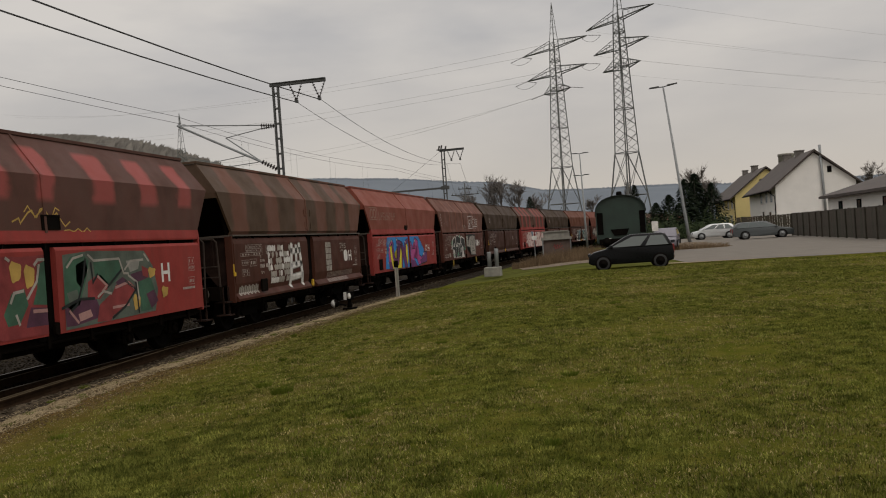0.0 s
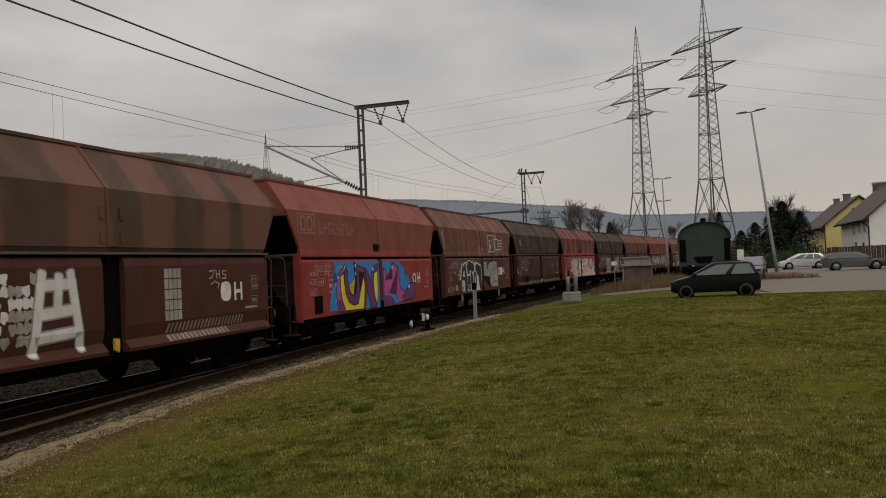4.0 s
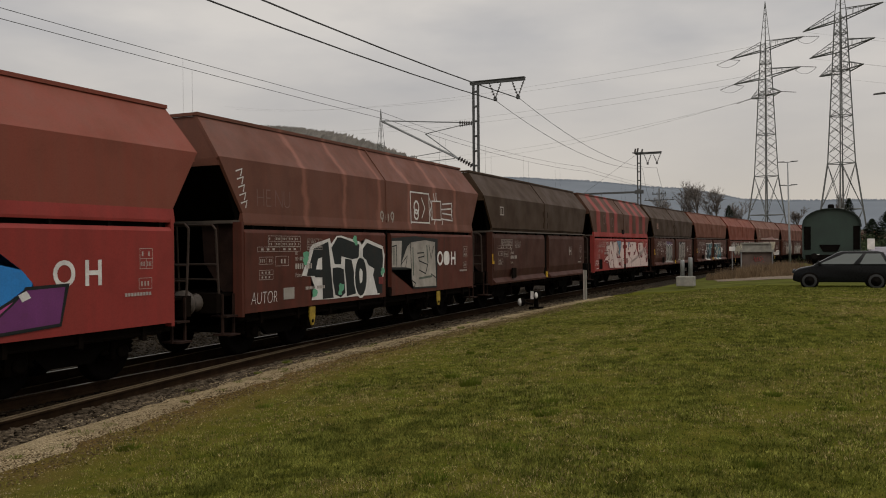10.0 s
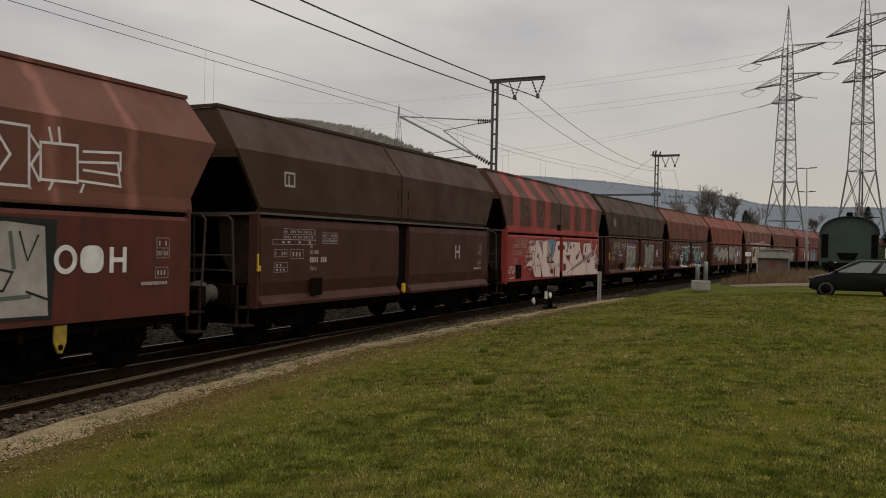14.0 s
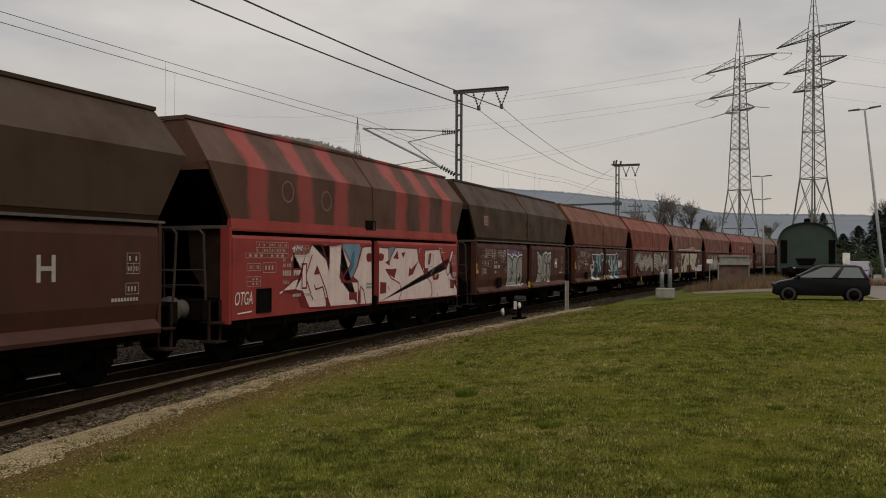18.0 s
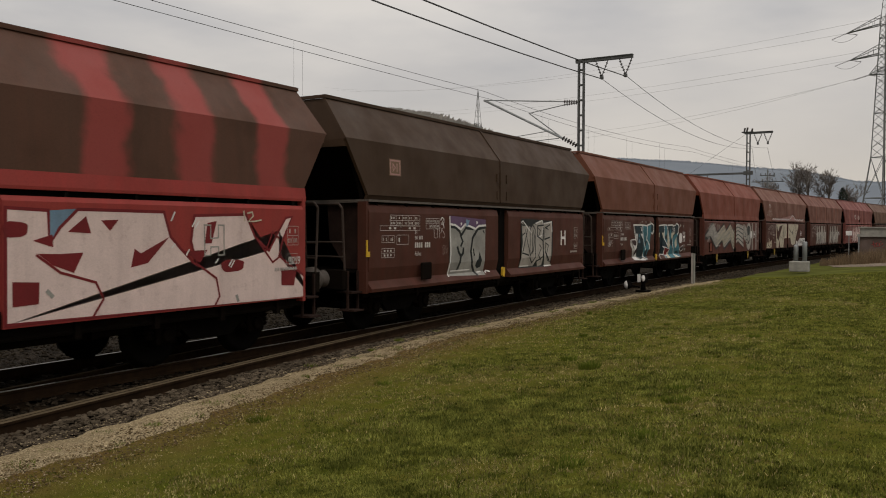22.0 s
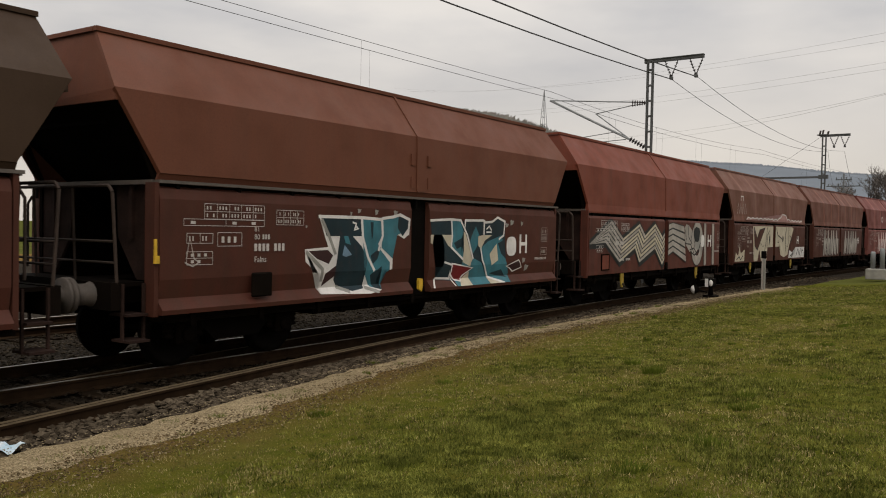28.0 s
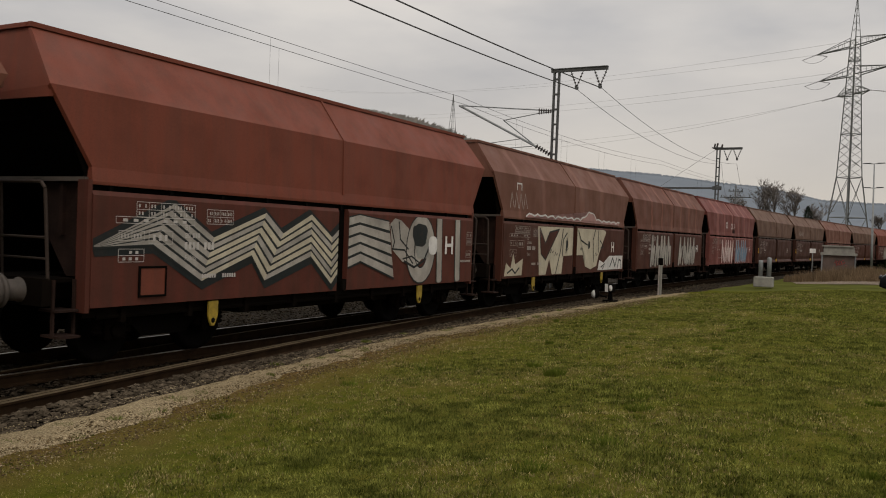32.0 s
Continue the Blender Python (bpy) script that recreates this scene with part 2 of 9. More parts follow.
ASPHALT = plain("car_park_asphalt", (0.120, 0.103, 0.082), 0.95, 0.0, 0.15, 0.8, 40.0, 0.3)
FARFIELD = matte(plain("far_field", (0.070, 0.074, 0.020), 1.0, 0.0, 0.3, 0.6, 9.0, 0.3), 0.0)


# ---- mesh helpers ----
def part(name, bm, material, parent=None, label=""):
    me = bpy.data.meshes.new(name)
    bm.to_mesh(me)
    bm.free()
    for mt in material if isinstance(material, (list, tuple)) else (material,):
        me.materials.append(mt)
    ob = new(name, me)
    ob.parent = parent
    if label:
        ob["label"] = label
    return ob


def thing(name, m, label, category, group="", kind=""):
    ob = new(name)
    ob.matrix_basis = m
    return tagged(ob, label, category, group, kind)


def box(bm, x0, x1, y0, y1, z0, z1, m=None, mat=0):
    vs = [bm.verts.new((x, y, z)) for x in (x0, x1) for y in (y0, y1) for z in (z0, z1)]
    if m is not None:
        for v in vs:
            v.co = m @ v.co
    for f in ((0, 1, 3, 2), (4, 6, 7, 5), (0, 4, 5, 1), (2, 3, 7, 6), (0, 2, 6, 4), (1, 5, 7, 3)):
        fc = bm.faces.new([vs[i] for i in f])
        fc.material_index = mat
    return vs


def rod(bm, a, b, r, n=6, r2=None, caps=True, mat=0):
    """A bar of n sides from a to b."""
    a, b = Vector(a), Vector(b)
    d = (b - a).normalized()
    u = d.orthogonal().normalized()
    w = d.cross(u)
    r2 = r if r2 is None else r2
    rings = []
    for p, q in ((a, r), (b, r2)):
        rings.append([bm.verts.new(p + (u * math.cos(k) + w * math.sin(k)) * q) for k in [2 * math.pi * (i + 0.5) / n for i in range(n)]])
    for i in range(n):
        f = bm.faces.new((rings[0][i], rings[0][(i + 1) % n], rings[1][(i + 1) % n], rings[1][i]))
        f.smooth, f.material_index = n > 6, mat
    if caps:
        bm.faces.new(rings[0][::-1]).material_index = mat
        bm.faces.new(rings[1]).material_index = mat


def tube(bm, pts, r, n=6):
    for a, b in zip(pts, pts[1:]):
        rod(bm, a, b, r, n)


def cable(bm, pts, r, n=4):
    """One unbroken bar of n sides through all the places."""
    last = None
    for k, p in enumerate(pts):
        d = (Vector(pts[min(k + 1, len(pts) - 1)]) - Vector(pts[max(k - 1, 0)])).normalized()
        u = d.cross(Vector((0, 0, 1)) if abs(d.z) < 0.9 else Vector((1, 0, 0))).normalized()
        w = d.cross(u)
        ring = [bm.verts.new(Vector(p) + (u * math.cos(a) + w * math.sin(a)) * r) for a in [2 * math.pi * (i + 0.5) / n for i in range(n)]]
        if last:
            for i in range(n):
                bm.faces.new((last[i], last[(i + 1) % n], ring[(i + 1) % n], ring[i]))
        last = ring


def prism(bm, outline, axis, lo, hi, mat=0):
    """A flat outline (in the two other axes) drawn out along one axis."""
    def at(p, h):
        return {"x": (h, p[0], p[1]), "y": (p[0], h, p[1]), "z": (p[0], p[1], h)}[axis]
    a = [bm.verts.new(at(p, lo)) for p in outline]
    b = [bm.verts.new(at(p, hi)) for p in outline]
    n = len(outline)
    for i in range(n):
        bm.faces.new((a[i], a[(i + 1) % n], b[(i + 1) % n], b[i])).material_index = mat
    bm.faces.new(a[::-1]).material_index = mat
    bm.faces.new(b).material_index = mat
    bmesh.ops.recalc_face_normals(bm, faces=bm.faces[:])


def lathe(bm, profile, axis_from, axis_dir, n=16, mat=0):
    """A turned form: profile of (distance along, radius)."""
    o, d = Vector(axis_from), Vector(axis_dir).normalized()
    u = d.orthogonal().normalized()
    w = d.cross(u)
    rings = []
    for h, r in profile:
        rings.append([bm.verts.new(o + d * h + (u * math.cos(k) + w * math.sin(k)) * r) for k in [2 * math.pi * i / n for i in range(n)]])
    for ra, rb in zip(rings, rings[1:]):
        for i in range(n):
            f = bm.faces.new((ra[i], ra[(i + 1) % n], rb[(i + 1) % n], rb[i]))
            f.smooth, f.material_index = True, mat
    bm.faces.new(rings[0][::-1]).material_index = mat
    bm.faces.new(rings[-1]).material_index = mat


def bevelled(bm, width=0.01, segments=1):
    bmesh.ops.bevel(bm, geom=bm.edges[:], offset=width, segments=segments, affect="EDGES", profile=0.5)
    return bm


def sheet_mesh(name, verts, faces, material, parent=None):
    me = bpy.data.meshes.new(name)
    me.from_pydata(verts, [], faces)
    me.update()
    me.materials.append(material)
    ob = new(name, me)
    ob.parent = parent
    return ob


# ---- plan of the line: straight past the lawn, then a long right-hand curve ----
TRACK_X, CURVE_Y, CURVE_R, CURVE_END = -10.55, 24.6, 480.0, 110.0
RAIL_Z, GAUGE = -0.33, 1.435


def line_at(s, off=0.0):
    """Place and heading (degrees to the right) at s metres along the line, off metres to its right."""
    a = max(0.0, min(s, CURVE_END) - CURVE_Y) / CURVE_R
    x = TRACK_X + CURVE_R * (1 - math.cos(a))
    y = min(s, CURVE_Y) + CURVE_R * math.sin(a)
    if s > CURVE_END:
        x += (s - CURVE_END) * math.sin(a)
        y += (s - CURVE_END) * math.cos(a)
    return x + off * math.cos(a), y - off * math.sin(a), math.degrees(a)


def beside(x, y):
    """How far right of the line a place lies."""
    d = max(0.0, y - CURVE_Y)
    if y < CURVE_END:
        return x - (TRACK_X + d * d / (2 * CURVE_R))
    d = CURVE_END - CURVE_Y
    return x - (TRACK_X + d * d / (2 * CURVE_R) + (y - CURVE_END) * d / CURVE_R)


def between(v, table):
    return float(np.interp(v, [a for a, _ in table], [b for _, b in table]))


def strip_edge(s):
    """Lawn edge of the gravel strip, metres right of the line."""
    return between(s, ((-40, 4.2), (0, 4.0), (5, 3.70), (9, 2.98), (13, 2.46), (18, 2.52), (24, 2.68), (30, 2.70), (38, 3.3), (60, 3.4)))


def strip_in(s):
    return strip_foot(s) + 0.30 * (strip_edge(s) - strip_foot(s))


def strip_out(s):
    return strip_edge(s) + 0.06 + 0.05 * math.sin(1.9 * s) * math.sin(0.7 * s + 1) + 0.04 * math.sin(5.3 * s)


def strip_foot(s):
    return between(s, ((-40, 3.4), (0, 3.25), (5, 2.96), (10, 2.40), (14, 1.98), (20, 2.02), (26, 2.3), (30, 2.5), (38, 3.1), (60, 3.2)))


def smooth(v, lo, hi):
    k = min(1.0, max(0.0, (v - lo) / (hi - lo)))
    return k * k * (3 - 2 * k)


def ground_z(x, y):
    u, edge = beside(x, y), strip_out(y)
    rise = -0.40 + 0.40 * smooth(u, edge - 0.1, 9.5)
    rise += (0.05 * noise.noise((x * 0.22, y * 0.22, 0)) + 0.02 * noise.noise((x * 0.9, y * 0.9, 3))) * smooth(u, edge, edge + 2) * (1 - smooth(y, 32, 40))
    z = -0.62 + (rise + 0.62) * smooth(u, edge - 0.75, edge - 0.2)
    return z


def ladder(lo, hi, fine, far):
    out, v, step = [0.0], 0.0, fine
    while v < hi:
        step = fine if v < far else step * 1.35
        v += step
        out.append(v)
    neg, v, step = [], 0.0, fine
    while v > lo:
        step = fine if v > -far else step * 1.35
        v -= step
        neg.append(v)
    return sorted(neg) + out


def make_ground():
    xs, ys = ladder(-3500, 3500, 0.45, 22), ladder(-400, 4500, 0.6, 52)
    verts = [(x, y, ground_z(x, y) if -60 < x < 80 and y < 300 else -0.5) for y in ys for x in xs]
    n = len(xs)
    faces, kinds = [], []
    for j in range(len(ys) - 1):
        for i in range(n - 1):
            faces.append((j * n + i, j * n + i + 1, (j + 1) * n + i + 1, (j + 1) * n + i))
            cx, cy = (xs[i] + xs[i + 1]) / 2, (ys[j] + ys[j + 1]) / 2
            kinds.append(0 if abs(cx) < 60 and cy < 37.2 else 1)
    ob = sheet_mesh("ground", verts, faces, LAWN)
    ob.data.materials.append(FARFIELD)
    ob.data.polygons.foreach_set("material_index", kinds)
    ob.data.polygons.foreach_set("use_smooth", [True] * len(faces))
    return tagged(ob, "worn spring lawn with bare brownish patches beside the railway", "ground", kind="structure")


make_ground()


def along(name, profile, material, label, category, s0=-40.0, s1=260.0, step=2.0, jitter=0.0, kind="structure"):
    """A strip that follows the line; profile(s): (offset, height) from left to right."""
    verts, faces, n = [], [], len(profile(0))
    rng = random.Random(5)
    count = int((s1 - s0) / step) + 1
    for k in range(count):
        for off, z in profile(s0 + k * step):
            x, y, _ = line_at(s0 + k * step, off)
            verts.append((x + rng.uniform(-jitter, jitter), y, z + rng.uniform(-jitter, jitter) * 0.12))
    for k in range(count - 1):
        for i in range(n - 1):
            faces.append((k * n + i, k * n + i + 1, (k + 1) * n + i + 1, (k + 1) * n + i))
    ob = sheet_mesh(name, verts, faces, material)
    return tagged(ob, label, category, kind=kind)


along("ballast_bed", lambda s: [(-34, -0.60), (-11, -0.56), (-7.6, -0.50), (-2.2, -0.52), (0.9, -0.535), (1.35, -0.53), (strip_in(s) - 0.15, -0.48), (strip_in(s) + 0.2, -0.41)], BALLAST,
      "grey-brown crushed stone ballast under the tracks", "ballast", step=1.0, jitter=0.05)
along("gravel_strip", lambda s: [(strip_in(s) - 0.06, -0.43), (strip_in(s) + 0.05, -0.375), ((strip_in(s) + strip_out(s)) / 2, -0.362), (strip_out(s), -0.37), (strip_out(s) + 0.18, -0.43)],
      PATHGRAVEL, "pale trodden gravel strip between ballast and lawn", "path", s1=34.0, step=0.22, jitter=0.06)


def rail_strip(name, at, s0, s1, parent, step=2.0, head=None):
    """One rail with foot, web and head. at(s): its offset from the line."""
    prof = [(-0.07, -0.16), (0.07, -0.16), (0.07, -0.145), (0.015, -0.12), (0.015, -0.04), (0.036, -0.03), (0.036, -0.004), (0.028, 0.0),
            (-0.028, 0.0), (-0.036, -0.004), (-0.036, -0.03), (-0.015, -0.04), (-0.015, -0.12), (-0.07, -0.145)]
    n = len(prof)
    verts, faces, kinds = [], [], []
    count = int((s1 - s0) / step) + 1
    for k in range(count):
        s = s0 + k * step
        for o, z in prof:
            x, y, _ = line_at(s, at(s) + o)
            verts.append((x, y, RAIL_Z + z))
    for k in range(count - 1):
        for i in range(n):
            j = (i + 1) % n
            faces.append((k * n + i, k * n + j, (k + 1) * n + j, (k + 1) * n + i))
            kinds.append(1 if i in (6, 7, 8) else 0)
    ob = sheet_mesh(name, verts, faces, RAILRUST, parent)
    ob.data.materials.append(head or RAILHEAD)
    ob.data.polygons.foreach_set("material_index", kinds)
    return ob


def turnout(s):
    """Offset of the branching rail, which leaves the near rail behind the points lever."""
    d = max(0.0, 21.0 - s)
    return GAUGE / 2 + 0.10 + 0.0036 * d * d + 0.033 * d


def sleepers(parent, s0, s1, mid, half, mesh_name="sleeper", near=(-2, 60)):
    """Sleepers: near ones as pieces of their own, the rest in one mesh."""
    bm = bmesh.new()
    box(bm, -half, half, -0.125, 0.125, -0.16, 0.0)
    bevelled(bm, 0.015)
    one = bpy.data.meshes.new(mesh_name)
    bm.to_mesh(one)
    bm.free()
    one.materials.append(SLEEPER)
    rest = bmesh.new()
    s = s0
    while s < s1:
        x, y, h = line_at(s, mid)
        if near[0] < s < near[1]:
            ob = new("sleeper", one)
            ob.parent = parent
            reach = max(0.0, turnout(s) + 0.55 - half) if mid == 0.0 and s < 21 else 0.0
            ob.matrix_basis = pose(x, y, RAIL_Z - 0.155, 0, 0, -h) @ Matrix.Translation((reach / 2, 0, 0)) @ Matrix.Diagonal((1 + reach / (2 * half), 1, 1, 1))
        else:
            box(rest, -half, half, -0.125, 0.125, -0.16, 0.0, pose(x, y, RAIL_Z - 0.155, 0, 0, -h))
        s += 0.62
    if rest.verts:
        tagged(part("far_sleepers", rest, SLEEPER, parent), kind="stuff")


main_track = thing("railway_track", pose(0, 0, 0), "rusty rails with polished heads on dark wooden sleepers", "track", kind="structure")
rail_strip("rail", lambda s: GAUGE / 2 + 0.036, -40, 250, main_track)
rail_strip("rail", lambda s: -GAUGE / 2 - 0.036, -40, 250, main_track)
sleepers(main_track, -38, 120, 0.0, 1.3)
branch = thing("turnout_track", pose(0, 0, 0), "rusty turnout rails curving away towards the lawn side", "track", kind="structure")
rail_strip("rail", turnout, -30, 22, branch, 1.0, DULLHEAD)
rail_strip("rail", lambda s: turnout(s) - 0.10, -30, 15, branch, 1.0, DULLHEAD)
rail_strip("rail", lambda s: turnout(s) - GAUGE - 0.1, -30, 20, branch, 1.0, DULLHEAD)
far_track = thing("railway_track", pose(0, 0, 0), "second railway track behind the train", "track", kind="structure")
rail_strip("rail", lambda s: -5.2 + GAUGE / 2, -40, 250, far_track)
rail_strip("rail", lambda s: -5.2 - GAUGE / 2, -40, 250, far_track)
sleepers(far_track, -38, 120, -5.2, 1.3, near=(0, 0))


# ---- hopper wagons ----
LEDGE = plain("worn_grey_steel", (0.080, 0.064, 0.052), 0.7, 0.0, 0.3, 4.0)
# end steel darkened: shade between coupled wagons is put into the brown
DULLEND = matte(plain("shaded_brown_end_steel", (0.022, 0.0115, 0.0085), 0.85, 0.0, 0.45, 3.0), 0.12)
HANDSTEEL = matte(plain("worn_brown_steel", (0.040, 0.028, 0.022), 0.7, 0.0, 0.3, 4.0), 0.15)
SHIELD = plain("dull_yellow_enamel", (0.30, 0.20, 0.018), 0.6, 0.0, 0.4, 9.0)
HALF_L, WHEEL_R = 6.27, 0.46


def wagon_meshes():
    """The parts that all wagons share, by name: (mesh builder result, pose)."""
    made = {}

    def keep(key, bm, material=STEEL):
        me = bpy.data.meshes.new(key)
        bm.to_mesh(me)
        bm.free()
        me.materials.append(material)
        made[key] = me

    # upper side plate, near side (+x): roof slope and upright wall, folded at the eave
    for side, key in ((1, "side_plate"), (-1, "side_plate_far")):
        bm = bmesh.new()
        rows = []
        for inset in (0.0, 0.05):
            ring = [(0.86, -5.88, 4.33), (0.86, 0.05, 4.33), (0.86, 5.88, 4.33), (1.43, -6.0, 3.57), (1.43, 0.05, 3.57), (1.43, 6.0, 3.57),
                    (1.455, -5.36, 2.58), (1.455, 0.05, 2.58), (1.455, 5.36, 2.58)]
            rows.append([bm.verts.new((side * (x - inset), y, z - inset * 0.6)) for x, y, z in ring])
        for k, v in enumerate(rows):
            for a in (0, 1):
                for b in (0, 3):
                    q = [v[b + a], v[b + a + 1], v[b + a + 4], v[b + a + 3]]
                    bm.faces.new(q if k == 0 else q[::-1])
        o, i = rows
        loop = [0, 1, 2, 5, 8, 7, 6, 3]
        for a, b in zip(loop, loop[1:] + loop[:1]):
            bm.faces.new((o[a], o[b], i[b], i[a]))
        bmesh.ops.recalc_face_normals(bm, faces=bm.faces[:])
        keep(key, bm)
    # upper end plate and the chute slope below it
    bm = bmesh.new()
    prism(bm, [(-0.84, 4.31), (0.84, 4.31), (1.40, 3.56), (1.40, 3.42), (-1.40, 3.42), (-1.40, 3.56)], "y", 5.83, 5.87)
    for v in bm.verts:
        if v.co.z < 4:
            v.co.y += 0.10
    keep("end_plate", bm)
    bm = bmesh.new()
    prism(bm, [(5.92, 3.44), (5.86, 3.44), (3.10, 1.05), (3.16, 1.0)], "x", -1.38, 1.38)
    keep("end_slope", bm)
    for sx, key in ((1, "end_stay"), (-1, "end_stay_far")):
        bm = bmesh.new()
        tube(bm, [(sx * 1.30, 5.75, 3.42), (sx * 1.30, 5.30, 2.45)], 0.04)
        prism(bm, [(3.2, 1.0), (5.36, 1.0), (5.36, 2.52), (5.0, 2.52)], "x", sx * 1.27 - 0.03, sx * 1.27 + 0.03)
        keep(key, bm)
    bm = bmesh.new()
    for x in (-0.86, 0.86):
        box(bm, x - 0.04, x + 0.04, -5.9, 5.9, 4.315, 4.375)
    for y in (-5.88, 5.88):
        box(bm, -0.82, 0.82, y - 0.03, y + 0.03, 4.315, 4.37)
    keep("top_rim", bm)
    bm = bmesh.new()
    box(bm, -0.80, 0.80, -5.7, 5.7, 3.2, 3.25)
    keep("load", bm)
    bm = bmesh.new()
    for sx in (-1, 1):
        box(bm, sx * 1.455 - 0.055, sx * 1.455 + 0.055, -5.42, 5.42, 2.455, 2.495)
    keep("waist_ledge", bm)
    bm = bmesh.new()
    for sx in (-1, 1):
        box(bm, sx * 1.35 - 0.03, sx * 1.35 + 0.03, -5.38, 5.38, 2.28, 2.455)
        for k in range(11):
            y = -5.1 + k * 1.02
            box(bm, sx * 1.44 - 0.03, sx * 1.44 + 0.03, y - 0.025, y + 0.025, 2.30, 2.455)
    keep("waist_recess", bm)
    bm = bmesh.new()
    for sx in (-1, 1):
        prism(bm, [(sx * 1.43, 2.66), (sx * 1.452, 2.60), (sx * 1.40, 2.495), (sx * 1.36, 2.495)], "y", -5.37, 5.37)
    keep("waist_slope", bm)
    bm = bmesh.new()
    for sx in (-1, 1):
        prism(bm, [(sx * 1.36, 2.405), (sx * 1.478, 2.405), (sx * 1.482, 2.445), (sx * 1.455, 2.62), (sx * 1.40, 2.62)], "y", -5.40, 5.40)
    keep("waist_strip", bm)
    # end: cross ledge, end panels either side of the chute mouth
    bm = bmesh.new()
    box(bm, -1.40, 1.40, 5.36, 5.45, 2.44, 2.495)
    keep("end_ledge", bm, LEDGE)
    for sx, key in ((1, "end_panel"), (-1, "end_panel_far")):
        bm = bmesh.new()
        prism(bm, [(sx * 1.28, 1.22), (sx * 0.95, 1.22), (sx * 0.55, 1.75), (sx * 0.50, 2.44), (sx * 1.28, 2.44)], "y", 5.30, 5.34)
        box(bm, min(sx * 0.92, sx * 0.86), max(sx * 0.92, sx * 0.86), 5.34, 5.40, 1.75, 2.44)
        keep(key, bm)
    bm = bmesh.new()
    prism(bm, [(1.45, 2.58), (1.475, 2.58), (1.45, 3.575), (0.88, 4.34), (0.85, 4.32), (1.42, 3.56)], "y", -0.03, 0.03)
    keep("centre_rib", bm)
    bm = bmesh.new()
    box(bm, 1.44, 1.472, 0.0, 0.26, 2.60, 3.30)
    for z in (2.75, 3.15):
        for y in (-0.16, 0.34):
            box(bm, 1.44, 1.468, y, y + 0.1, z - 0.1, z + 0.1)
    keep("centre_strap", bm)
    # discharge flaps: flat, and with a folded skirt
    for key, lo, hi, lo2, hi2 in (("flap", -5.40, -0.12, -5.40, -0.19), ("flap_b", 0.19, 5.30, 0.36, 5.28)):
        bm = bmesh.new()
        prism(bm, [(1.40, 0.84), (1.50, 0.84), (1.505, 2.27), (1.47, 2.33), (1.40, 2.33)], "y", lo, hi)
        keep("flat_" + key, bm)
        bm = bmesh.new()
        prism(bm, [(1.42, 0.80), (1.56, 0.80), (1.57, 0.86), (1.455, 1.00), (1.505, 1.24), (1.505, 2.26), (1.47, 2.39), (1.40, 2.42), (1.38, 1.2)], "y", lo2, hi2)
        keep("skirt_" + key, bm)
    bm = bmesh.new()
    box(bm, 1.34, 1.40, -0.24, 0.42, 0.75, 2.33)
    keep("flap_post", bm)
    bm = bmesh.new()
    box(bm, 1.30, 1.49, -0.033, 0.033, 0.78, 2.46)
    keep("corner_post", bm)
    bm = bmesh.new()
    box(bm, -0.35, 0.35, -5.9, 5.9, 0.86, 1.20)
    keep("centre_sill", bm, SHADED_GRIME)
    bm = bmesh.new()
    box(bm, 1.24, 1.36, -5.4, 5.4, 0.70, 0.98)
    keep("sole_bar", bm, SHADED_GRIME)
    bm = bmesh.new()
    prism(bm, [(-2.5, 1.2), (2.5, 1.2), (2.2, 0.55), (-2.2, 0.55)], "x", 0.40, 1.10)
    keep("discharge_chute", bm, SHADED_GRIME)
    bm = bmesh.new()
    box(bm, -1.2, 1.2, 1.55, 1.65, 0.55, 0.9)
    keep("cross_bar", bm, SHADED_GRIME)
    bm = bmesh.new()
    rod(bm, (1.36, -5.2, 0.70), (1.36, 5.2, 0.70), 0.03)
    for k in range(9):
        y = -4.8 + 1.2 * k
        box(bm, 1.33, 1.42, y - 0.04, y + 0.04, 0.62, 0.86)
    keep("discharge_rod", bm, SHADED_GRIME)
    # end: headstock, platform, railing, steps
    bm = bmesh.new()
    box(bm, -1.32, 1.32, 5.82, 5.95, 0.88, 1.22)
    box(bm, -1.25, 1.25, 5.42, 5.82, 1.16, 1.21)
    keep("headstock", bm, SHADED_GRIME)
    bm = bmesh.new()
    pts = [(1.30, 5.86, 1.2), (1.30, 5.90, 1.75), (1.30, 5.93, 2.32), (1.22, 5.93, 2.40), (-1.22, 5.93, 2.40), (-1.30, 5.93, 2.32), (-1.30, 5.86, 1.2)]
    tube(bm, pts, 0.022)
    tube(bm, [(1.28, 5.90, 1.72), (-1.28, 5.90, 1.72)], 0.018)
    tube(bm, [(1.28, 5.88, 1.46), (-1.28, 5.88, 1.46)], 0.016)
    tube(bm, [(1.30, 5.47, 2.3), (1.36, 5.50, 2.2), (1.36, 5.50, 1.3)], 0.018)
    for x in (-0.45, 0.45):
        rod(bm, (x, 5.88, 1.2), (x, 5.93, 2.4), 0.018)
    keep("handrail", bm, HANDSTEEL)
    bm = bmesh.new()
    for z, d in ((0.80, 0.0), (0.48, 0.05)):
        box(bm, 1.06 + d, 1.42 + d, 5.50, 5.80, z, z + 0.03)
    box(bm, 1.30, 1.34, 5.48, 5.51, 0.48, 1.2)
    box(bm, 1.30, 1.34, 5.78, 5.81, 0.48, 1.2)
    keep("step", bm, SHADED_GRIME)
    bm = bmesh.new()
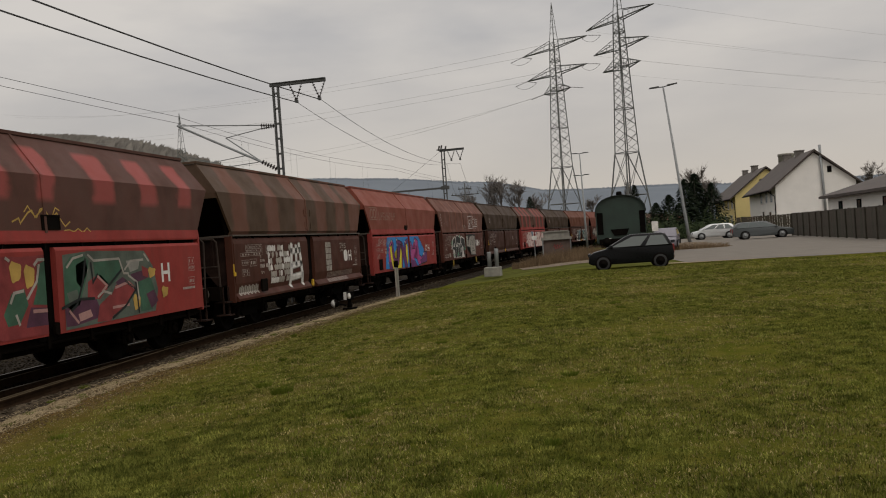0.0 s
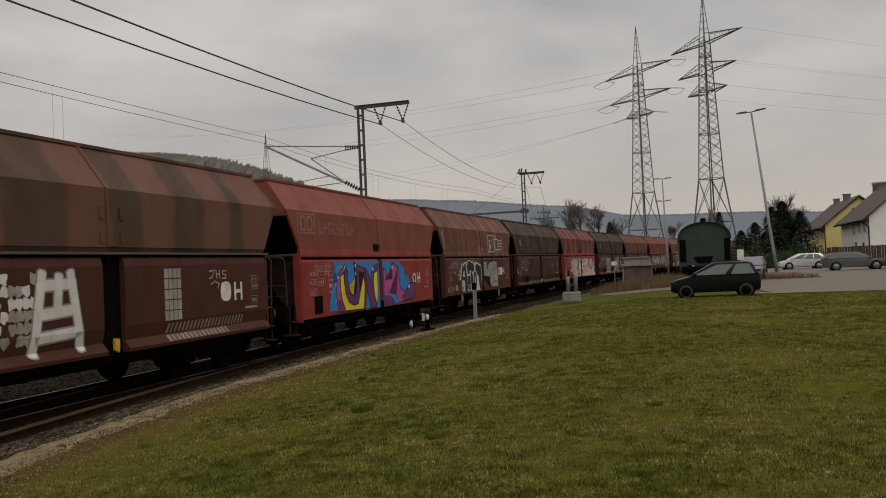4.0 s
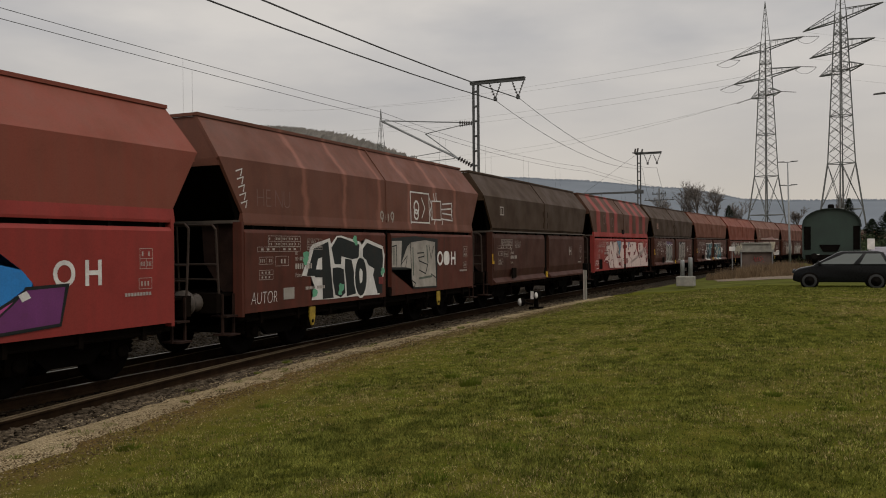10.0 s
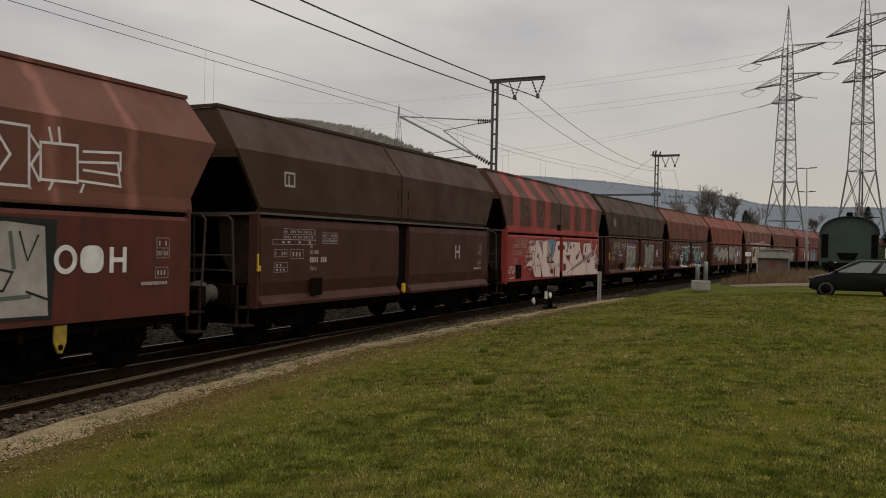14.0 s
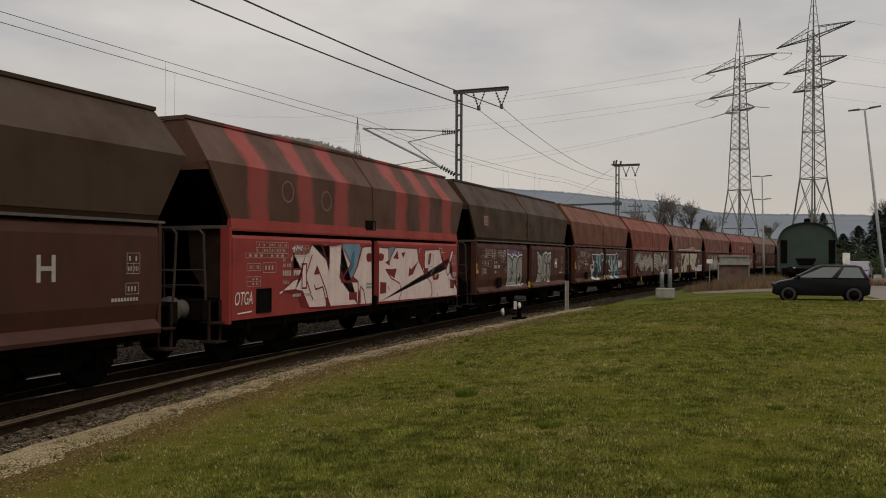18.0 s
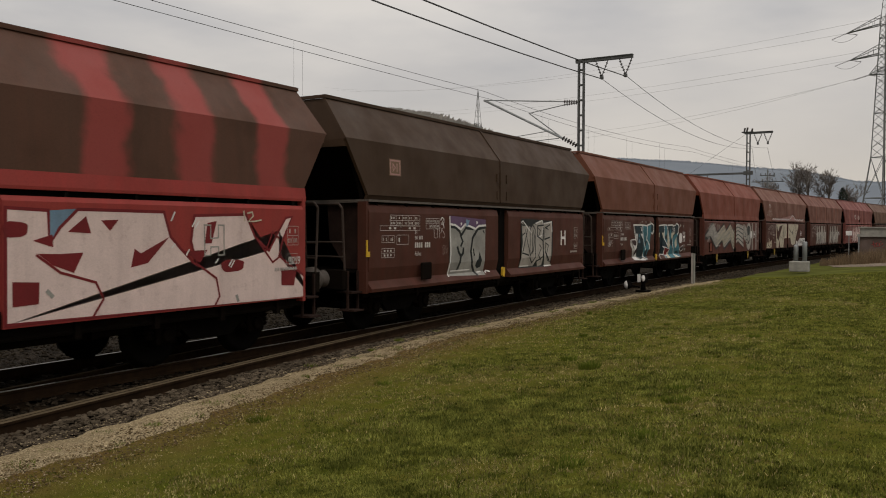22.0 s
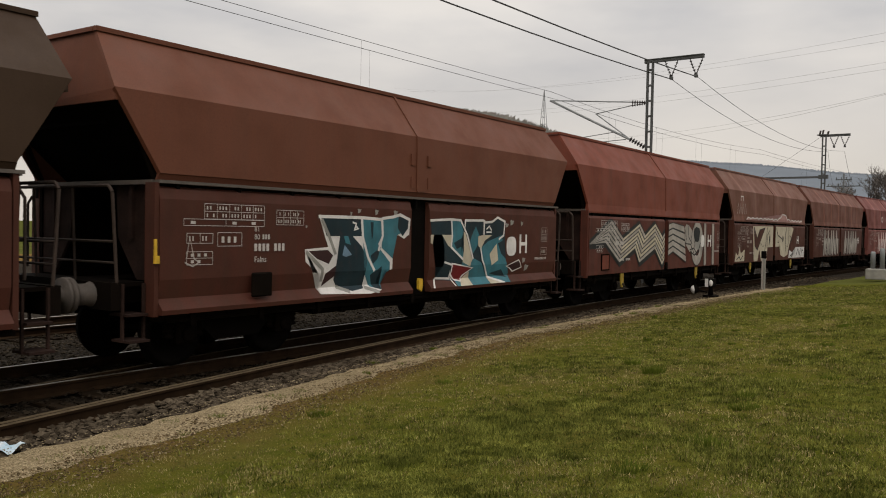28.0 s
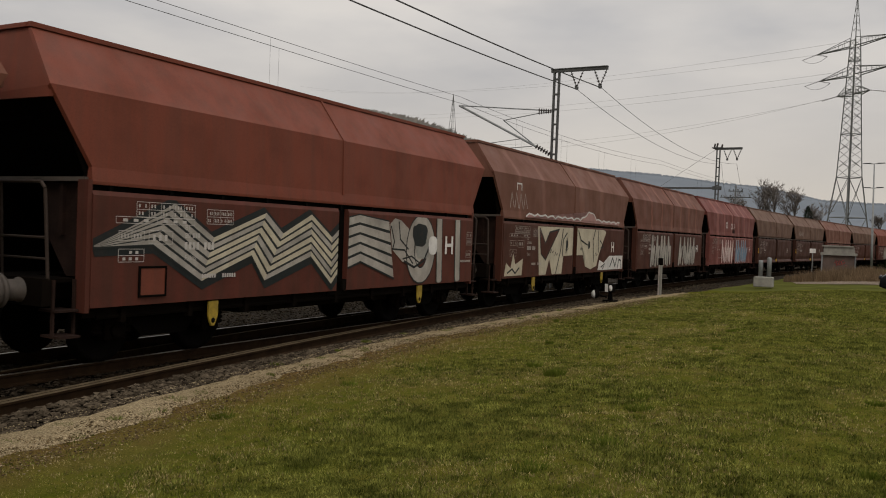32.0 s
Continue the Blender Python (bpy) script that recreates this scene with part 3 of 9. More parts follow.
    lathe(bm, [(-0.10, 0.16), (0.0, 0.16), (0.02, 0.135), (0.19, 0.135), (0.20, 0.10), (0.255, 0.10), (0.26, 0.22), (0.30, 0.225), (0.32, 0.19)], (0, 0, 0), (0, 1, 0), 16)
    keep("buffer", bm, LEDGE)
    bm = bmesh.new()
    box(bm, -0.05, 0.05, 0, 0.18, -0.10, 0.05)
    tube(bm, [(0, 0.16, 0.0), (0.05, 0.26, -0.12), (0.05, 0.34, -0.22)], 0.035)
    tube(bm, [(0.18, 0.0, 0.05), (0.2, 0.16, -0.2), (0.18, 0.33, -0.05)], 0.025)
    keep("coupling", bm)
    # bogie
    bm = bmesh.new()
    for sx in (-1, 1):
        prism(bm, [(-1.25, 0.62), (-1.25, 0.78), (-0.55, 0.86), (0.55, 0.86), (1.25, 0.78), (1.25, 0.62), (0.6, 0.52), (0.4, 0.34), (-0.4, 0.34), (-0.6, 0.52)], "x", sx * 1.0 - 0.05, sx * 1.0 + 0.05)
    box(bm, -1.0, 1.0, -0.25, 0.25, 0.45, 0.80)
    keep("bogie_frame", bm, STEEL)
    bm = bmesh.new()
    box(bm, -0.09, 0.09, -0.17, 0.17, -0.14, 0.20)
    bevelled(bm, 0.03)
    lathe(bm, [(0.0, 0.11), (0.05, 0.11), (0.06, 0.07)], (0.08, 0, 0), (1, 0, 0), 10)
    keep("axle_box", bm, SHADED_GRIME)
    bm = bmesh.new()
    lathe(bm, [q for k in range(4) for q in ((-0.1 + k * 0.065, 0.05), (-0.08 + k * 0.065, 0.075), (-0.055 + k * 0.065, 0.075))], (0, 0, 0), (0, 0, 1), 8)
    keep("spring", bm, SHADED_GRIME)
    bm = bmesh.new()
    rod(bm, (-0.95, 0, 0), (0.95, 0, 0), 0.075, 10)
    for sx in (-1, 1):
        lathe(bm, [(0.0, WHEEL_R + 0.028), (0.035, WHEEL_R + 0.028), (0.04, WHEEL_R), (0.135, WHEEL_R - 0.006), (0.135, 0.38), (0.09, 0.35), (0.09, 0.16), (0.14, 0.13), (0.14, 0.09)],
              (sx * (GAUGE / 2 - 0.036), 0, 0), (sx, 0, 0), 20)
    for k in range(3):
        a = 2.1 * k
        box(bm, 0.80, 0.83, 0.22 * math.cos(a) - 0.02, 0.22 * math.cos(a) + 0.02, 0.22 * math.sin(a) - 0.02, 0.22 * math.sin(a) + 0.02)
    keep("wheelset", bm, STEEL)
    bm = bmesh.new()
    prism(bm, [(-0.07, 0.0), (0.05, -0.06), (0.08, 0.05), (0.08, 0.24), (-0.05, 0.26), (-0.08, 0.2)], "x", 0.0, 0.05)
    keep("flap_lever", bm, YELLOW)
    bm = bmesh.new()
    prism(bm, [(-0.10, 0.27), (-0.095, 0.05), (-0.06, -0.04), (-0.03, -0.10), (0.03, -0.10), (0.06, -0.04), (0.095, 0.05), (0.10, 0.27)], "x", 0.0, 0.03)
    keep("yellow_shield", bm, SHIELD)
    bm = bmesh.new()
    lathe(bm, [(0.0, 0.04), (0.004, 0.04), (0.005, 0.0)], (0.031, 0.0, -0.02), (1, 0, 0), 10)
    keep("shield_hole", bm)
    bm = bmesh.new()
    box(bm, 0.0, 0.02, -0.03, 0.03, 0.0, 0.38)
    box(bm, 0.02, 0.05, -0.06, 0.06, 0.0, 0.12)
    keep("end_marker", bm, YELLOW)
    bm = bmesh.new()
    box(bm, 0.0, 0.05, -0.19, 0.19, 0.0, 0.34)
    bevelled(bm, 0.02)
    keep("placard_box", bm, SHADED_GRIME)
    return made


WM = wagon_meshes()


def fitted(key, name, parent, m=None, material=None):
    ob = new(name, WM[key])
    ob.parent = parent
    if m is not None:
        ob.matrix_basis = m
    if material is not None:
        ob.material_slots[0].link = "OBJECT"
        ob.material_slots[0].material = material
    return ob


MIRROR = Matrix.Rotation(math.pi, 4, "Z")
WAGONS, WHEELSETS = {}, []


def hopper_wagon(k, label, upper, lower, skirt=False, shield=False):
    """One four-axle hopper wagon; its origin is on the line at rail height, the camera's side is +x."""
    w = thing("hopper_wagon", pose(0, 0, 0), label, "freight wagon", "hopper wagons of the passing train")
    fitted("side_plate", "side_plate", w, material=upper)
    fitted("side_plate_far", "side_plate", w, material=upper)
    fitted("top_rim", "top_rim", w, material=upper)
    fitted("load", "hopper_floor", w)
    # recess left in near-black steel: the ledge's shadow is painted by that colour
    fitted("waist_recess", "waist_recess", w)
    if not skirt:
        fitted("waist_strip", "waist_strip", w, material=lower if lower is P_RED else upper)
    else:
        fitted("waist_ledge", "waist_ledge", w, material=LEDGE)
        fitted("waist_slope", "waist_slope", w, material=upper)
        fitted("centre_strap", "centre_strap", w, material=upper)
    kind = "skirt_" if skirt else "flat_"
    for turn in (Matrix.Identity(4), MIRROR):
        fitted(kind + "flap", "discharge_flap", w, turn, lower)
        fitted(kind + "flap_b", "discharge_flap", w, turn, lower)
        # near-black backing plate; the shade of the flap gap is in its colour
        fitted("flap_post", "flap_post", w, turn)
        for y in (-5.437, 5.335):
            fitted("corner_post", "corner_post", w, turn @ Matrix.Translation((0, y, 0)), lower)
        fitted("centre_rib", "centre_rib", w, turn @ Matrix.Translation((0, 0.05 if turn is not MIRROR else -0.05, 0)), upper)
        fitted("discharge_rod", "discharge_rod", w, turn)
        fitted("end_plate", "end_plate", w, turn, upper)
        # chute slopes and stays set near black: their downward-facing shade is coloured in
        fitted("end_slope", "end_slope", w, turn, SHADED_GRIME)
        fitted("end_stay", "end_stay", w, turn, SHADED_GRIME)
        fitted("end_stay_far", "end_stay", w, turn, SHADED_GRIME)
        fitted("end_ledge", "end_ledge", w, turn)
        fitted("end_panel", "end_panel", w, turn, DULLEND)
        fitted("end_panel_far", "end_panel", w, turn, DULLEND)
        fitted("headstock", "headstock", w, turn)
        fitted("handrail", "handrail", w, turn)
        fitted("step", "step", w, turn, DULLEND)
        fitted("step", "step", w, turn @ Matrix.Diagonal((-1, 1, 1, 1)), DULLEND)
        fitted("coupling", "coupling", w, turn @ Matrix.Translation((0, 5.95, 1.04)))
        for x in (-0.875, 0.875):
            fitted("buffer", "buffer", w, turn @ Matrix.Translation((x, 5.95, 1.06)))
        b = fitted("bogie_frame", "bogie", w, turn @ Matrix.Translation((0, 3.74, 0)))
        for y in (-0.9, 0.9):
            ws = fitted("wheelset", "wheelset", b, Matrix.Translation((0, y, WHEEL_R)))
            WHEELSETS.append((k, ws, y, turn is MIRROR))
            for sx in (0, 1):
                t2 = (MIRROR if sx else Matrix.Identity(4)) @ Matrix.Translation((1.02, y if not sx else -y, WHEEL_R))
                fitted("axle_box", "axle_box", b, t2)
                for dy in (-0.24, 0.24):
                    fitted("spring", "spring", b, t2 @ Matrix.Translation((-0.02, dy, 0.05)))
    fitted("centre_sill", "centre_sill", w)
    for turn in (Matrix.Identity(4), MIRROR):
        for key in ("sole_bar", "discharge_chute", "cross_bar"):
            fitted(key, key, w, turn)
    fitted("flap_lever", "flap_lever", w, Matrix.Translation((1.47, 0.10, 0.86)) @ Matrix.Diagonal((1, 0.75, 0.75, 1)), None if skirt else SHADED_GRIME)
    if skirt:
        fitted("end_marker", "end_marker", w, Matrix.Translation((1.49, -5.46, 1.45)) @ Matrix.Diagonal((1, 0.6, 0.8, 1)))
    if shield:
        for y in (-3.2, 2.95):
            fitted("shield_hole", "shield_hole", fitted("yellow_shield", "yellow_shield", w, Matrix.Translation((1.45, y, 0.55))))
    WAGONS[k] = w
    return w


BROWN = (0.068, 0.0205, 0.0125)
RUSTRED = (0.168, 0.044, 0.0255)
RED = (0.255, 0.036, 0.030)
OLIVE = (0.047, 0.0265, 0.0145)
DIRT = (0.046, 0.0235, 0.0150)
P_BROWN = wagon_paint("brown_wagon_paint", BROWN, DIRT, 0.5)
P_BROWN2 = wagon_paint("reddish_brown_paint", (0.094, 0.026, 0.017), (0.050, 0.024, 0.016), 0.6)
P_RUST = wagon_paint("rust_red_paint", RUSTRED, (0.098, 0.042, 0.029), 0.45)
P_TAN = wagon_paint("orange_brown_paint", (0.126, 0.044, 0.0245), (0.100, 0.042, 0.0255), 0.4)
P_ORANGE = wagon_paint("orange_red_paint", (0.200, 0.052, 0.034), (0.165, 0.066, 0.045), 0.4)
P_RED = wagon_paint("traffic_red_paint", RED, (0.165, 0.038, 0.030), 0.4)
P_OLIVE = wagon_paint("dark_sooty_paint", OLIVE, (0.035, 0.0195, 0.0110), 0.5)
P_DARK = wagon_paint("dark_brown_paint", (0.058, 0.0200, 0.0130), (0.036, 0.0195, 0.0130), 0.5)
P_STRIPE5 = wagon_paint("sooty_red_striped_paint", (0.080, 0.037, 0.023), (0.056, 0.032, 0.021), 0.5,
                        ((-4.85, -4.22), (-3.26, -2.64), (-1.72, -1.18), (1.28, 1.92), (2.77, 3.42), (4.30, 4.97)), (0.26, 0.048, 0.042))
P_STRIPE0 = wagon_paint("patchy_red_striped_paint", (0.090, 0.040, 0.030), (0.075, 0.042, 0.032), 0.5,
                        ((-4.9, -4.2), (-3.1, -2.4), (-1.4, -0.8), (-0.05, 0.40), (1.5, 2.17), (3.07, 3.70), (4.62, 5.24)), (0.30, 0.072, 0.064), 0.62, 3.14, 4.10)
P_RIBBED = wagon_paint("brown_ribbed_paint", (0.132, 0.051, 0.034), (0.092, 0.046, 0.033), 0.45,
                       ((-3.5, -3.38), (-1.9, -1.78), (-0.35, -0.23), (1.2, 1.32), (2.75, 2.87), (4.1, 4.22)), (0.24, 0.10, 0.07))
P_FADED = wagon_paint("faded_red_ribbed_paint", (0.150, 0.044, 0.035), (0.105, 0.044, 0.036), 0.5,
                      ((-3.9, -3.5), (-2.3, -2.0), (-0.4, -0.1), (1.2, 1.5), (2.75, 3.05), (4.1, 4.4)), (0.24, 0.095, 0.08))
P_BANDED = wagon_paint("olive_and_brown_banded_paint", (0.076, 0.045, 0.028), (0.060, 0.038, 0.024), 0.5,
                       ((-5.2, -4.3), (-3.1, -2.2), (-0.9, 0.1), (0.95, 1.93), (2.93, 3.92), (4.47, 5.80)), (0.142, 0.062, 0.043))
# paler brown for the rearmost wagons, with the haze of distance in it
P_FAR = wagon_paint("hazed_brown_paint", (0.125, 0.068, 0.046), (0.098, 0.060, 0.043), 0.5)
P_RIBBED1 = wagon_paint("dull_brown_ribbed_paint", (0.132, 0.054, 0.036), (0.150, 0.073, 0.049), 0.6,
                        ((-4.4, -4.2), (-2.7, -2.5), (0.5, 0.9), (2.6, 2.9)), (0.19, 0.09, 0.065))

TRAIN = [
    ("brown hopper wagon with red patches and bright graffiti", P_STRIPE0, P_RED, False, False),
    ("weathered brown hopper wagon with white panels", P_BANDED, P_BROWN, True, False),
    ("orange-red hopper wagon with large blue and yellow graffiti", P_ORANGE, P_RED, False, False),
    ("brown ribbed hopper wagon with black and white graffiti", P_RIBBED, P_BROWN2, False, True),
    ("sooty dark hopper wagon with plain brown flaps", P_OLIVE, P_DARK, True, False),
    ("red and black striped hopper wagon with pale graffiti", P_STRIPE5, P_RED, False, False),
    ("sooty dark hopper wagon with grey graffiti panels", P_OLIVE, P_BROWN, True, False),
    ("reddish brown hopper wagon with turquoise graffiti", P_TAN, P_BROWN, True, False),
    ("rust-red hopper wagon with silver zigzag graffiti", P_RUST, P_BROWN2, False, True),
    ("patchy brown hopper wagon with cream graffiti", P_RIBBED1, P_BROWN, False, True),
    ("dull brown hopper wagon with grey graffiti", P_RIBBED, P_BROWN, False, False),
    ("faded red hopper wagon with white tags", P_FADED, P_FADED, False, False),
    ("pale brown weathered hopper wagon", P_FAR, P_DARK, True, False),
    ("dull brown hopper wagon with white tags", P_FAR, P_DARK, True, False),
    ("rust-red hopper wagon with pale ribs", P_RIBBED1, P_BROWN2, False, False),
    ("brown hopper wagon with folded skirts", P_FAR, P_BROWN, True, False),
    ("rust-red hopper wagon with silver letters", P_RUST, P_BROWN2, False, False),
    ("pale brown hopper wagon", P_FAR, P_DARK, True, False),
    ("plain brown hopper wagon far back", P_FAR, P_BROWN, False, False),
]
for k, (label, upper, lower, skirt, shield) in enumerate(TRAIN):
    hopper_wagon(k, label, upper, lower, skirt, shield)


# ---- painting and lettering on the wagons ----
def spray(name, c, var=0.15):
    """Sprayed paint under the same dust and rain streaks as the wagon."""
    m = plain(name, c, 0.6, 0.0, var, 2.2, 60.0, 0.0)
    nt = m.node_tree
    b = nt.nodes["Principled BSDF"]
    o = nt.nodes.new("ShaderNodeTexCoord").outputs["Object"]
    runs, worn = noise_of(nt, o, 1.0, 5.0, (7.0, 6.0, 0.5)), noise_of(nt, o, 4.0, 6.0, None, 0.7)
    col = mixer(nt, spread(nt, runs, 0.42, 0.72, 0.0, 0.15), b.inputs["Base Color"].links[0].from_socket, (0.050, 0.028, 0.019))
    col = mixer(nt, spread(nt, worn, 0.56, 0.72, 0.0, 0.25), col, (0.075, 0.030, 0.020))
    nt.links.new(col, b.inputs["Base Color"])
    b.inputs["Specular IOR Level"].default_value = 0.2
    return m


S_BLACK = spray("black_spray", (0.012, 0.016, 0.016))
S_WHITE = spray("white_spray", (0.60, 0.58, 0.55))
S_SILVER = spray("silver_spray", (0.31, 0.285, 0.25), 0.3)
S_CREAM = spray("cream_spray", (0.45, 0.40, 0.30))
S_PALE = spray("pale_pink_spray", (0.60, 0.47, 0.43), 0.08)
S_BLUE = spray("bright_blue_spray", (0.02, 0.20, 0.52))
S_YELLOW = spray("lemon_spray", (0.66, 0.56, 0.03), 0.1)
S_PURPLE = spray("purple_spray", (0.14, 0.035, 0.13))
S_PINK = spray("magenta_pink_spray", (0.42, 0.075, 0.24))
S_TEAL = spray("teal_spray", (0.032, 0.135, 0.165), 0.3)
S_TEALD = spray("dark_teal_spray", (0.008, 0.022, 0.028), 0.3)
S_TEAL2 = spray("dusty_blue_spray", (0.13, 0.21, 0.28), 0.25)
S_FAINT = spray("faint_violet_chalk", (0.16, 0.092, 0.080))
S_GREEN = spray("dull_green_spray", (0.036, 0.092, 0.058), 0.4)
S_MINT = spray("mint_spray", (0.12, 0.36, 0.22))
S_GREY = spray("grey_spray", (0.24, 0.235, 0.21), 0.25)
S_DKRED = spray("dark_red_spray", (0.14, 0.012, 0.014))
S_DULLRED = spray("dull_red_spray_field", (0.20, 0.035, 0.035), 0.4)
S_GREYGREEN = spray("grey_green_spray", (0.085, 0.105, 0.085), 0.35)
S_PLUM = spray("plum_spray", (0.075, 0.028, 0.05), 0.35)
S_VIOLET = spray("violet_grey_spray", (0.105, 0.060, 0.115), 0.25)
S_SMEAR = spray("dusty_grey_smear", (0.22, 0.175, 0.150), 0.4)
S_FADED = spray("faded_company_paint", (0.24, 0.135, 0.105), 0.25)
S_EMBLEM = spray("worn_emblem_brown", (0.16, 0.10, 0.06), 0.3)
S_MAROON = spray("dark_maroon_spray", (0.035, 0.014, 0.014), 0.3)
S_OFFPINK = spray("dusty_pink_spray", (0.36, 0.20, 0.18), 0.2)
S_OCHRE = spray("ochre_spray", (0.42, 0.27, 0.07), 0.3)


class Side:
    """Draws on the camera's side of a wagon: a runs along it, z up from the rail."""

    def __init__(self, k, skirt):
        self.w, self.skirt, self.ink = WAGONS[k], skirt, 0.0045

    def skin(self, z, upper):
        if upper:
            return 1.43 + 0.025 * (3.57 - z) / 0.99 if z < 3.57 else 1.43 - 0.57 * (z - 3.57) / 0.76
        if self.skirt and z < 1.0:
            return 1.57 - 0.115 * (z - 0.86) / 0.14
        if self.skirt and z < 1.24:
            return 1.455 + 0.05 * (z - 1.0) / 0.24
        return 1.505

    def put(self, name, bm, mats, lift, upper=False, label=""):
        """Clip the flat drawing to the plates, fold it onto them and hang it under the wagon."""
        g0, g1, end = (-0.195, 0.365, 5.27) if self.skirt else (-0.125, 0.195, 5.29)
        cuts = [] if upper else [((g0, 0), (1, 0)), ((g1, 0), (1, 0)), ((-5.39, 0), (1, 0)), ((end, 0), (1, 0)), ((0, 0.86), (0, 1)), ((0, 2.27), (0, 1))]
        if self.skirt and not upper:
            cuts += [((0, 1.0), (0, 1)), ((0, 1.24), (0, 1))]
        for (pa, pz), (na, nz) in cuts:
            bmesh.ops.bisect_plane(bm, geom=bm.verts[:] + bm.edges[:] + bm.faces[:], plane_co=(0, pa, pz), plane_no=(0, na, nz))
        if not upper:
            gone = []
            for f in bm.faces:
                c = f.calc_center_median()
                if g0 < c.y < g1 or c.y < -5.39 or c.y > end or c.z < 0.86 or c.z > 2.27:
                    gone.append(f)
            bmesh.ops.delete(bm, geom=gone, context="FACES")
        if not bm.faces:
            bm.free()
            return None
        for v in bm.verts:
            v.co.x += self.skin(v.co.z, upper) + lift
        for f in bm.faces:
            if f.normal.x < 0:
                f.normal_flip()
        return part(name, bm, mats, self.w, label)

    def area(self, name, pts, mat, lift=0.004, upper=False, label=""):
        bm = bmesh.new()
        f = bm.faces.new([bm.verts.new((0, a, z)) for a, z in pts])
        bmesh.ops.triangulate(bm, faces=[f])
        bm.normal_update()
        return self.put(name, bm, mat, lift, upper, label)

    def outlined(self, name, pts, mat, lift, line, width):
        """A filled shape with a painted contour, two parts."""
        self.area(name, pts, mat, lift)
        self.stroke("outline", [pts + pts[:1]], width, line, lift=lift + 0.0011)

    def blob(self, name, a, z, ra, rz, mat, seed=0, wob=0.15, lift=0.004, upper=False, n=28):
        rng = random.Random(seed)
        ph = [rng.uniform(0, 6.28) for _ in range(3)]
        pts = []
        for i in range(n):
            t = 2 * math.pi * i / n
            q = 1 + wob * (math.sin(3 * t + ph[0]) + 0.7 * math.sin(5 * t + ph[1]) + 0.5 * math.sin(8 * t + ph[2]))
            pts.append((a + ra * q * math.copysign(abs(math.cos(t)) ** 0.7, math.cos(t)), z + rz * q * math.copysign(abs(math.sin(t)) ** 0.7, math.sin(t))))
        return self.area(name, pts, mat, lift, upper)

    def ribbon(self, name, run, r, mat, lift, upper=False, label=""):
        """One unbroken painted line of half width r through the places of run."""
        closed = len(run) > 3 and math.dist(run[0], run[-1]) < 1e-5
        pts = [Vector((0, a, z)) for a, z in (run[:-1] if closed else run)]
        n = len(pts)
        bm, rows = bmesh.new(), []
        for i, p in enumerate(pts):
            into = (p - pts[i - 1]).normalized() if i or closed else None
            away = (pts[(i + 1) % n] - p).normalized() if i < n - 1 or closed else None
            d1, d2 = into or away, away or into
            n1, n2 = Vector((0, -d1.z, d1.y)), Vector((0, -d2.z, d2.y))
            mid = n1 + n2
            mid = n1 if mid.length < 0.2 else mid.normalized()
            w = r * min(1.7, 1 / max(0.3, mid.dot(n1)))
            if not into:
                p = p - away * r * 0.7
            if not away:
                p = p + into * r * 0.7
            rows.append((bm.verts.new(p + mid * w), bm.verts.new(p - mid * w)))
        for (a, b), (c, d) in zip(rows, rows[1:] + (rows[:1] if closed else [])):
            bm.faces.new((a, b, d, c))
        bm.normal_update()
        return self.put(name, bm, mat, lift, upper, label)

    def stroke(self, name, runs, width, fill, edge=None, edge_w=0.05, lift=0.009, upper=False, edge_dir=(0, 0), label=""):
        """A letter of thick strokes; runs: lists of (a, z). The edge colour shows round the fill."""
        if not edge:
            made = [self.ribbon(name, run, width / 2, fill, lift + 0.0005 * i, upper, label) for i, run in enumerate(runs)]
            return made[0]
        bm = bmesh.new()
        tiny = 0.0
        layers = [(edge, width / 2 + edge_w, 0, edge_dir)] if edge else []
        layers.append((fill, width / 2, 0.0035, (0, 0)))
        for li, (mat, r, up, (da, dz)) in enumerate(layers):
            for run in runs:
                for i, (p, q) in enumerate(zip(run, run[1:])):
                    p, q = Vector((0, p[0] + da, p[1] + dz)), Vector((0, q[0] + da, q[1] + dz))
                    d = (q - p).normalized()
                    n = Vector((0, -d.z, d.y))
                    tiny += 0.00012
                    ext = d * r * 0.55
                    quad = [p - ext * 0.9 + n * r, p - ext * 0.9 - n * r, q + ext * 0.9 - n * r, q + ext * 0.9 + n * r]
                    # chamfered ends
                    pts = [p - ext * 1.5 + n * r * 0.5, p - ext * 1.5 - n * r * 0.5, quad[1], quad[2], q + ext * 1.5 - n * r * 0.5, q + ext * 1.5 + n * r * 0.5, quad[3], quad[0]]
                    f = bm.faces.new([bm.verts.new(v + Vector((up + tiny, 0, 0))) for v in pts])
                    f.material_index = li
        bm.normal_update()
        return self.put(name, bm, [m for m, *_ in layers], lift, upper, label)

    def text(self, body, a, z, height, mat, name="lettering", wide=1.0, lift=0.004, upper=False, bold=0.0, lean=0.0, label=""):
        cu = bpy.data.curves.new("letters", "FONT")
        cu.body, cu.size, cu.offset, cu.resolution_u = body, height * 1.38, bold, 4
        ob = bpy.data.objects.new("letters", cu)
        scene.collection.objects.link(ob)
        me = bpy.data.meshes.new_from_object(ob.evaluated_get(bpy.context.evaluated_depsgraph_get()))
        bpy.data.objects.remove(ob)
        bm = bmesh.new()
        bm.from_mesh(me)
        for v in bm.verts:
            v.co = Vector((0, a + v.co.x * wide + lean * v.co.y, z + v.co.y))
        bm.normal_update()
        return self.put(name, bm, mat, lift, upper, label)

    def bars(self, name, cells, mat, lift=None, upper=False):
        """Small unreadable writing: rows of short bars; cells: (a, z, width, height)."""
        bm = bmesh.new()
